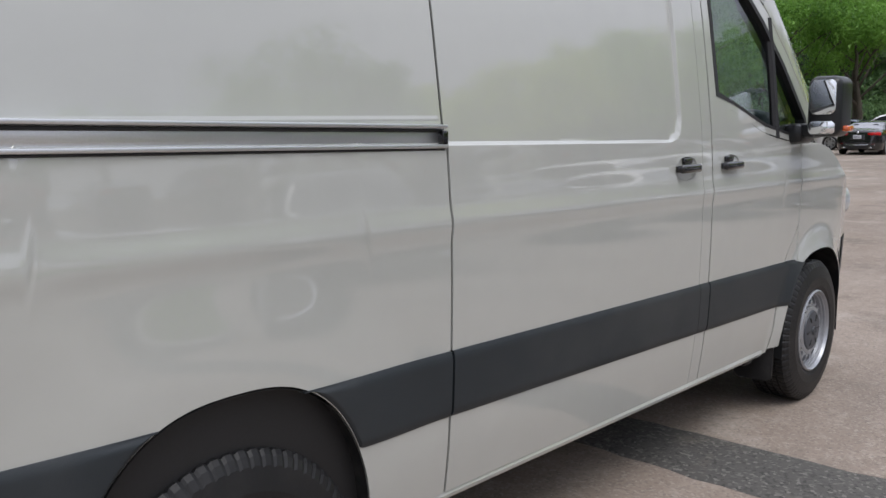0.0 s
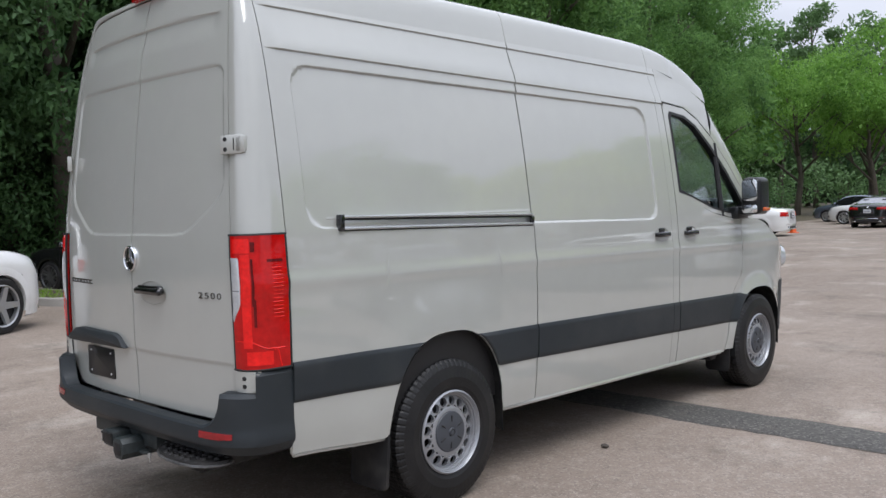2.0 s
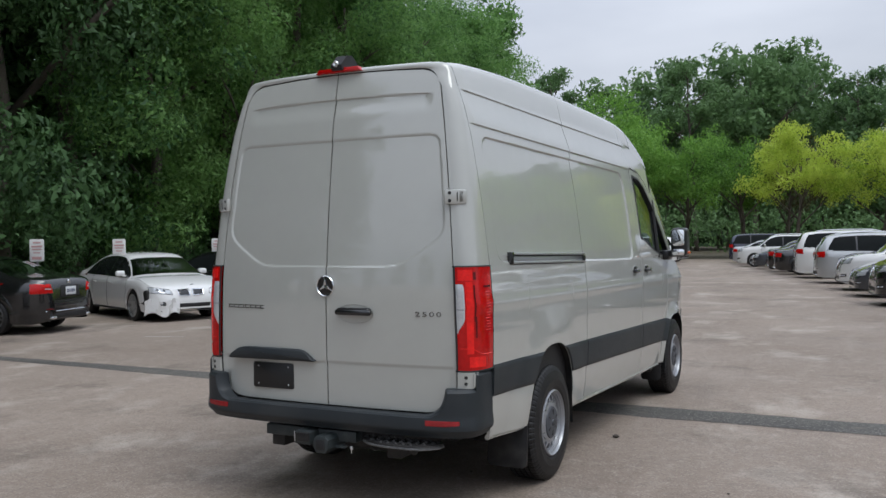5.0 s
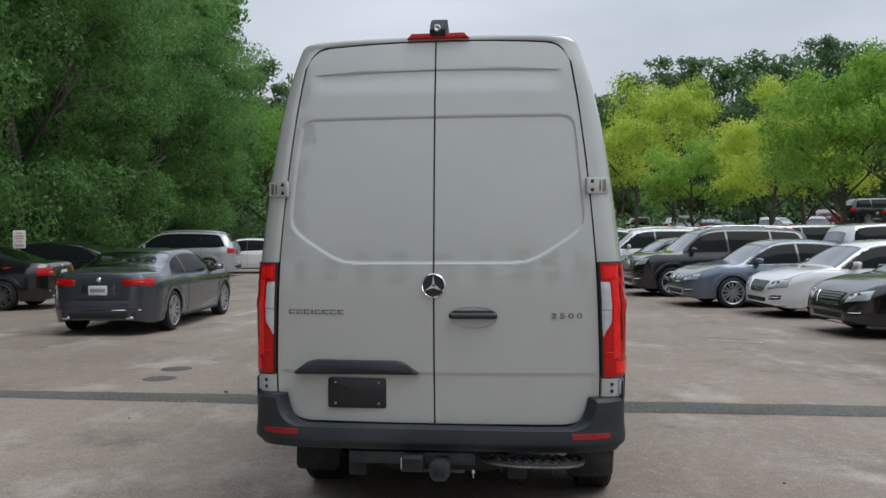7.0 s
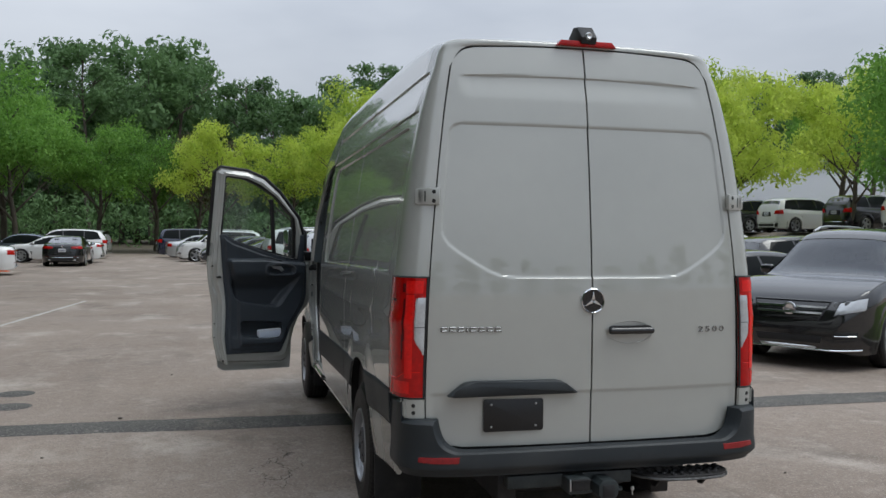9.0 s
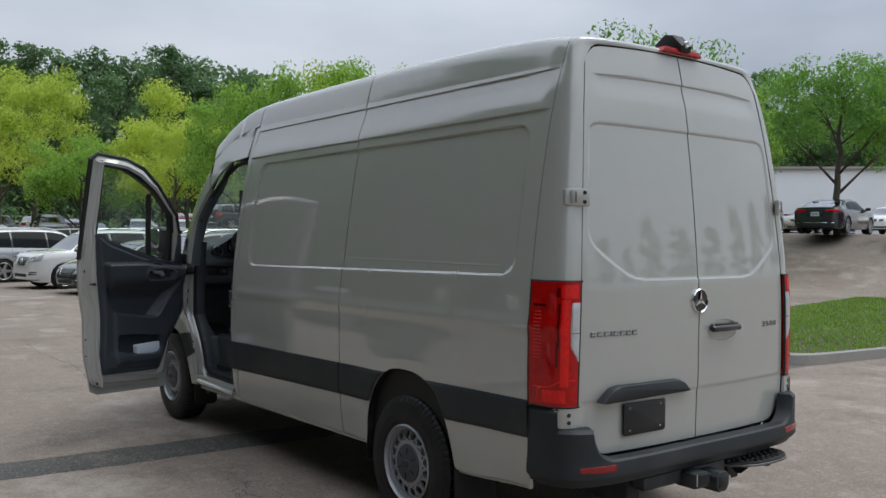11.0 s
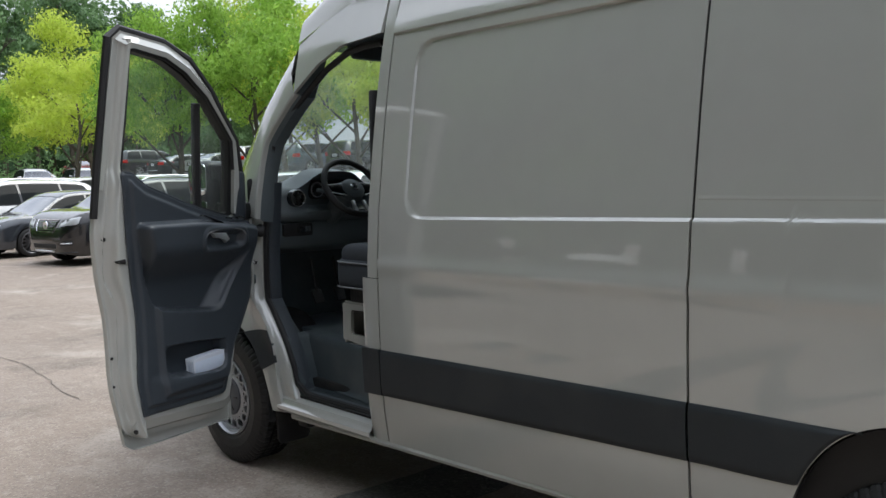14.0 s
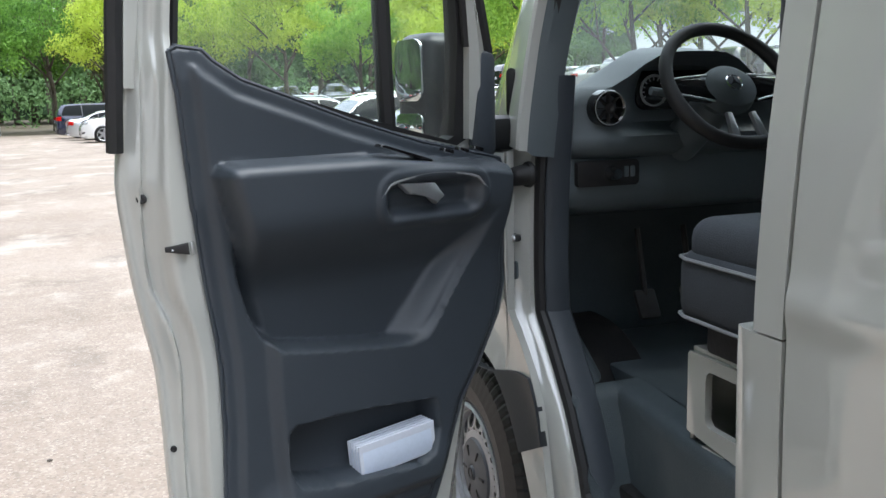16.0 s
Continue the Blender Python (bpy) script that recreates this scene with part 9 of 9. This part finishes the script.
TREE_MESH = {}


def tree_proto(style, variant):
    """Trunk and crown of a style of tree, built once a variant."""
    key = (style, variant)
    if key in TREE_MESH:
        return TREE_MESH[key]
    rr = random.Random(hash_seed(style) * 31 + variant)
    blobs = []
    if style == "woodland":
        bm, ends, tip = trunk_mesh(12.0, 0.22, 11 + variant, 0.25, 8, 2.6, 0.8)
        for i in range(84):
            t = rr.random() ** 0.75
            z = 1.0 + 13.8 * t
            R = smooth([(0.0, 2.1), (0.15, 2.4), (0.35, 3.6), (0.6, 3.9), (0.85, 2.8), (1.0, 1.3)], t)
            a, q = rr.uniform(0, 6.28), rr.uniform(0.4, 1.0) * R
            s = rr.uniform(0.6, 1.3)
            blobs.append((q * math.cos(a), q * math.sin(a), z, s, s * rr.uniform(0.5, 0.75)))
        me = leaf_cloud(blobs, 50000, 0.125, 100 + variant, 0.25, 0.24)
        mat = LEAF_WOOD
    elif style == "backwood":
        bm, ends, tip = trunk_mesh(12.0, 0.22, 15 + variant, 0.25, 6, 2.6, 0.8)
        for i in range(50):
            t = rr.random() ** 0.8
            z = 1.2 + 13.6 * t
            R = 3.4 * (1 - 0.5 * t**2.2)
            a, q = rr.uniform(0, 6.28), rr.uniform(0.35, 1.0) * R
            s = rr.uniform(0.7, 1.4)
            blobs.append((q * math.cos(a), q * math.sin(a), z, s, s * rr.uniform(0.55, 0.85)))
        me = leaf_cloud(blobs, 7000, 0.33, 150 + variant)
        mat = LEAF_WOOD
    elif style == "lot":
        bm, ends, tip = trunk_mesh(5.2, 0.15, 31 + variant, 0.34, 8, 2.6, 0.5)
        for e in ends + [tip]:
            for b in range(3):
                s = rr.uniform(0.38, 0.92)
                blobs.append((e.x + rr.uniform(-0.9, 0.9), e.y + rr.uniform(-0.9, 0.9), e.z + rr.uniform(-0.6, 1.3), s, s * rr.uniform(0.6, 0.9)))
        me = leaf_cloud(blobs, 15000, 0.150, 200 + variant, 0.35, 0.42)
        mat = LEAF_LOT
    elif style == "oak":
        bm, ends, tip = trunk_mesh(6.2, 0.20, 51 + variant, 0.30, 9, 3.0, 0.5)
        for e in ends + [tip]:
            for b in range(3):
                s = rr.uniform(0.6, 1.2)
                blobs.append((e.x + rr.uniform(-1, 1), e.y + rr.uniform(-1, 1), e.z + rr.uniform(-0.5, 1.2), s, s * rr.uniform(0.6, 0.9)))
        me = leaf_cloud(blobs, 16000, 0.170, 300 + variant, 0.3, 0.4)
        mat = LEAF_OAK
    elif style == "pine":
        bm, ends, tip = trunk_mesh(18.0, 0.26, 71 + variant, 0.55, 8, 3.0, 0.8)
        for e in ends + [tip]:
            for b in range(2):
                s = rr.uniform(0.8, 1.5)
                blobs.append((e.x + rr.uniform(-0.9, 0.9), e.y + rr.uniform(-0.9, 0.9), e.z + rr.uniform(-0.4, 1.0), s, s * 0.6))
        me = leaf_cloud(blobs, 4000, 0.40, 400 + variant, 0.1, 0.45)
        mat = LEAF_FAR
    else:
        # broad far tree
        bm, ends, tip = trunk_mesh(12.0, 0.26, 91 + variant, 0.25, 7, 3.2, 0.8)
        for i in range(40):
            t = rr.random()
            z = 2.0 + 13.0 * t
            R = 4.0 * (1 - 0.6 * t**2.4)
            a, q = rr.uniform(0, 6.28), rr.uniform(0.4, 1.0) * R
            s = rr.uniform(0.9, 1.8)
            blobs.append((q * math.cos(a), q * math.sin(a), z, s, s * rr.uniform(0.55, 0.8)))
        me = leaf_cloud(blobs, 4200, 0.48, 500 + variant)
        mat = LEAF_FAR
    me.materials.append(mat)
    tm = bpy.data.meshes.new("trunk")
    bm.to_mesh(tm)
    bm.free()
    for p in tm.polygons:
        p.use_smooth = True
    tm.materials.append(BARK)
    TREE_MESH[key] = (tm, me)
    return TREE_MESH[key]


def hash_seed(word):
    return sum(ord(c) * (i + 3) for i, c in enumerate(word))


# darker version of the woodland leaves, with shade put into the colour
LEAF_SHADE = leafy("shade_dark_leaves", (0.018, 0.050, 0.022), (0.085, 0.170, 0.060), 0.35)
LEAF_MIX = leafy("fresh_green_leaves", (0.11, 0.24, 0.03), (0.32, 0.50, 0.09), 0.55)
TREE_LABEL = {"woodland": "dense dark green woodland tree leafed to the ground", "backwood": "dark green tree standing deeper in the woods", "lot": "young car park tree with yellow-green spring leaves", "oak": "round mid-green shade tree beside the car park", "pine": "tall sparse pine above the far woods", "far": "broad dark tree of the far woods"}


def plant(style, x, y, scale, turn, variant, stretch=1.0, leaf=None):
    tm, me = tree_proto(style, variant)
    root = thing("tree", TREE_LABEL[style], "tree", style + " trees", m=Matrix.Translation((x, y, ground_z(x, y))) @ pose(0, 0, 0, 0, 0, turn) @ Matrix.Diagonal((scale, scale, scale * stretch, 1)))
    a, b = new("trunk", tm), new("crown", me)
    a.parent = b.parent = root
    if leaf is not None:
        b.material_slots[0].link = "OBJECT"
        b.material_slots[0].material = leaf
    return root


rt = random.Random(21)
# woods along the left side, scaled up before y 12 to dim the van's flank
i = 0
y = -26.0
while y < 46:
    for dx, sc in ((0.0, 1.0), (-4.2, 1.12), (-9.0, 1.25)):
        x = -18.2 + dx + rt.uniform(-0.9, 0.9) - 0.02 * max(0, y)
        near = dx == 0 and -2 < y < 42
        # trees before y 12.5 take the leaves that carry shade in their colour
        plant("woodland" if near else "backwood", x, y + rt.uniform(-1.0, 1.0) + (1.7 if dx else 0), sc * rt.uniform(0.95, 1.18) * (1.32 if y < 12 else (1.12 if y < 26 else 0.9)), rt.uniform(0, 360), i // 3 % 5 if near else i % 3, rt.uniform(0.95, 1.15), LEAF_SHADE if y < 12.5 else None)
        i += 1
    y += 3.1
# low far belt behind the lane, seen in the van's paint
for k in range(30):
    a = radians(-96 - 5.4 * k)
    d = 66 + rt.uniform(-4, 4)
    plant("far", d * -math.sin(a) * 1.1 + 2, d * math.cos(a) - 6, rt.uniform(0.5, 0.75), rt.uniform(0, 360), k % 3)
# round green trees at the lane's far end
for x, y, s, v, lf in ((-20.0, 58.0, 1.25, 0, None), (-15.5, 60.5, 1.15, 1, None), (-11.0, 64.0, 1.10, 2, None), (-24.5, 54.0, 1.3, 2, None), (-7.0, 66.0, 1.05, 0, None), (-4.0, 67.0, 1.0, 1, LEAF_RUST), (-17.5, 66.0, 1.4, 1, None)):
    plant("oak", x, y, s, rt.uniform(0, 360), v, 1.0, lf)
# far woods
for k in range(58):
    az = 36 - 104 * k / 57
    d = rt.uniform(92, 104) if az > -25 else rt.uniform(105, 125)
    x, y = -1 - d * math.sin(radians(az)), -3 + d * math.cos(radians(az))
    tall = 1 + 0.24 * step(-1.0, 3.0, az) * step(13.5, 10.0, az)
    plant("far" if k % 5 else "pine", x, y, rt.uniform(0.80, 1.12) * tall if k % 5 else rt.uniform(0.95, 1.12), rt.uniform(0, 360), k % 3)
    d += 14
    x, y = -1 - d * math.sin(radians(az + 0.8)), -3 + d * math.cos(radians(az + 0.8))
    plant("far", x, y, rt.uniform(1.15, 1.40) * tall, rt.uniform(0, 360), (k + 1) % 3)
# yellow-green trees between the rows
for x, y, s, v in ((-2.7, 61.0, 1.2, 2), (2.6, 60.0, 1.2, 0), (6.5, 55.0, 1.25, 1), (8.6, 44.0, 1.05, 2), (11.4, 39.0, 1.1, 3), (11.8, 31.0, 1.0, 0), (14.2, 29.5, 1.0, 1), (16.4, 25.5, 0.96, 2), (18.5, 31.0, 1.05, 3), (21.5, 38.0, 1.15, 0), (15.0, 46.0, 1.1, 1), (23.0, 21.5, 0.85, 3), (25.0, 29.0, 1.0, 2), (27.0, 46.0, 1.2, 1), (10.0, 62.0, 1.35, 3), (30.0, 34.0, 1.1, 0), (24.0, 18.0, 1.0, 1)):
    plant("lot", x, y, s * rt.uniform(0.9, 1.12), rt.uniform(0, 360), v, rt.uniform(0.92, 1.12), LEAF_MIX if int(x * 3 + y) % 3 == 0 else None)
for x, y, s, v in ((19.2, 16.9, 0.92, 0), (26.0, 23.5, 0.72, 1), (29.0, 15.0, 0.82, 2), (33.0, 40.0, 1.05, 2), (36.0, 28.0, 0.95, 1)):
    ob = plant("oak", x, y, s, rt.uniform(0, 360), v)
    if x < 20:
        MOSSY = ob
# grey moss hanging in the tree behind the island
bm = bmesh.new()
rm = random.Random(12)
for k in range(70):
    a, q = rm.uniform(0, 6.28), rm.uniform(0.6, 2.6)
    x, y, z, ln = q * math.cos(a), q * math.sin(a), rm.uniform(3.3, 5.4), rm.uniform(0.4, 1.1)
    tube(bm, [(x, y, z), (x + rm.uniform(-0.06, 0.06), y, z - ln * 0.5), (x + rm.uniform(-0.1, 0.1), y, z - ln)], 0.05, 4, 0.008)
mo = part("hanging_moss", bm, MOSS, None, "strands of grey hanging moss")
mo.parent = MOSSY
tagged(mo, "strands of grey hanging moss", kind="stuff")
# undergrowth along the woods' edge, the canopy's shade put into its leaf colour
blobs = []
ru = random.Random(5)
for k in range(190):
    yy = ru.uniform(-20, 50)
    s = ru.uniform(0.45, 1.1)
    blobs.append((-16.4 - 0.02 * max(0, yy) + ru.uniform(-2.2, -0.5), yy, ru.uniform(0.2, 2.4), s, s * 0.9))
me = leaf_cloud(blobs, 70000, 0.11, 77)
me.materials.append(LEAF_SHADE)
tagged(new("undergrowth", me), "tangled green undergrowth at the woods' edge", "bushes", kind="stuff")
blobs = []
for k in range(150):
    t = k / 149
    az = 34 - 100 * t
    d = 84 + ru.uniform(-3, 3)
    s = ru.uniform(1.5, 3.0)
    blobs.append((-1 - d * math.sin(radians(az)), -3 + d * math.cos(radians(az)), ru.uniform(0.6, 3.5), s, s * 0.8))
me = leaf_cloud(blobs, 26000, 0.36, 78)
me.materials.append(LEAF_FAR)
tagged(new("undergrowth", me), "dark bushes before the far woods", "bushes", kind="stuff")

# dark sheets behind the outermost trees, the woods' inner shade in their colour
DEPTH = surface("dark_woods_backdrop", (0.022, 0.050, 0.018), 0.95, 0, 0.6, 0.5, 3.0, bump=1.0)
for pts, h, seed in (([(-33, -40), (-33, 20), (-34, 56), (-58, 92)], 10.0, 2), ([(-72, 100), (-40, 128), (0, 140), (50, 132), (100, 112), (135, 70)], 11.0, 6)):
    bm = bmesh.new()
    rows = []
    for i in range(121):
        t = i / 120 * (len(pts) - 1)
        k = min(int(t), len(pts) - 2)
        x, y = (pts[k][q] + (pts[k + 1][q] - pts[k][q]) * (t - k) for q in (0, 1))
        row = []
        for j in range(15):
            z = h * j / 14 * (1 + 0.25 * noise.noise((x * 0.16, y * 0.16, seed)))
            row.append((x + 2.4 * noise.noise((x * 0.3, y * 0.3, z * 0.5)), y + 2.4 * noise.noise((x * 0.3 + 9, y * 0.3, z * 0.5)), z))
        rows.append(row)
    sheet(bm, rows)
    tagged(part("backdrop", bm, DEPTH, None), "dark bumpy sheet standing for the shaded depth of the woods", "woods", kind="structure")

# ---------------------------------------------------------------- white building behind the trees
WHITEWALL = surface("white_plaster_wall", (0.70, 0.72, 0.74), 0.8, 0, 0.05, 0.4, 12)
DARKGLASS = surface("dark_window_glass", (0.012, 0.016, 0.02), 0.06, 0, 0.1, 2, 20, coat=1)
hall = thing("showroom_building", "long white low building with dark windows", "building", m=pose(50.5, 46.0, 0, 0, 0, -47))
bm = bmesh.new()
box(bm, (0, 6, 3.6), (46, 12, 7.2), 0.05)
part("wall", bm, WHITEWALL, hall)
bm = bmesh.new()
box(bm, (0, 6, 7.32), (46.6, 12.6, 0.24), 0.03)
part("roof", bm, CONCRETE, hall)
for cx in (-14.0, -2.0, 13.0):
    for k in range(4):
        bm = bmesh.new()
        box(bm, (cx + 1.7 * k, -0.01, 2.0), (1.55, 0.12, 3.4), 0.02)
        w = part("window", bm, DARKGLASS, hall, "tall dark window")
        bm = bmesh.new()
        for dx in (-0.80, 0.80):
            box(bm, (cx + 1.7 * k + dx, -0.06, 2.0), (0.09, 0.12, 3.5), 0.01)
        box(bm, (cx + 1.7 * k, -0.06, 2.3), (1.6, 0.10, 0.08), 0.01)
        part("window_frame", bm, WHITEWALL, w)
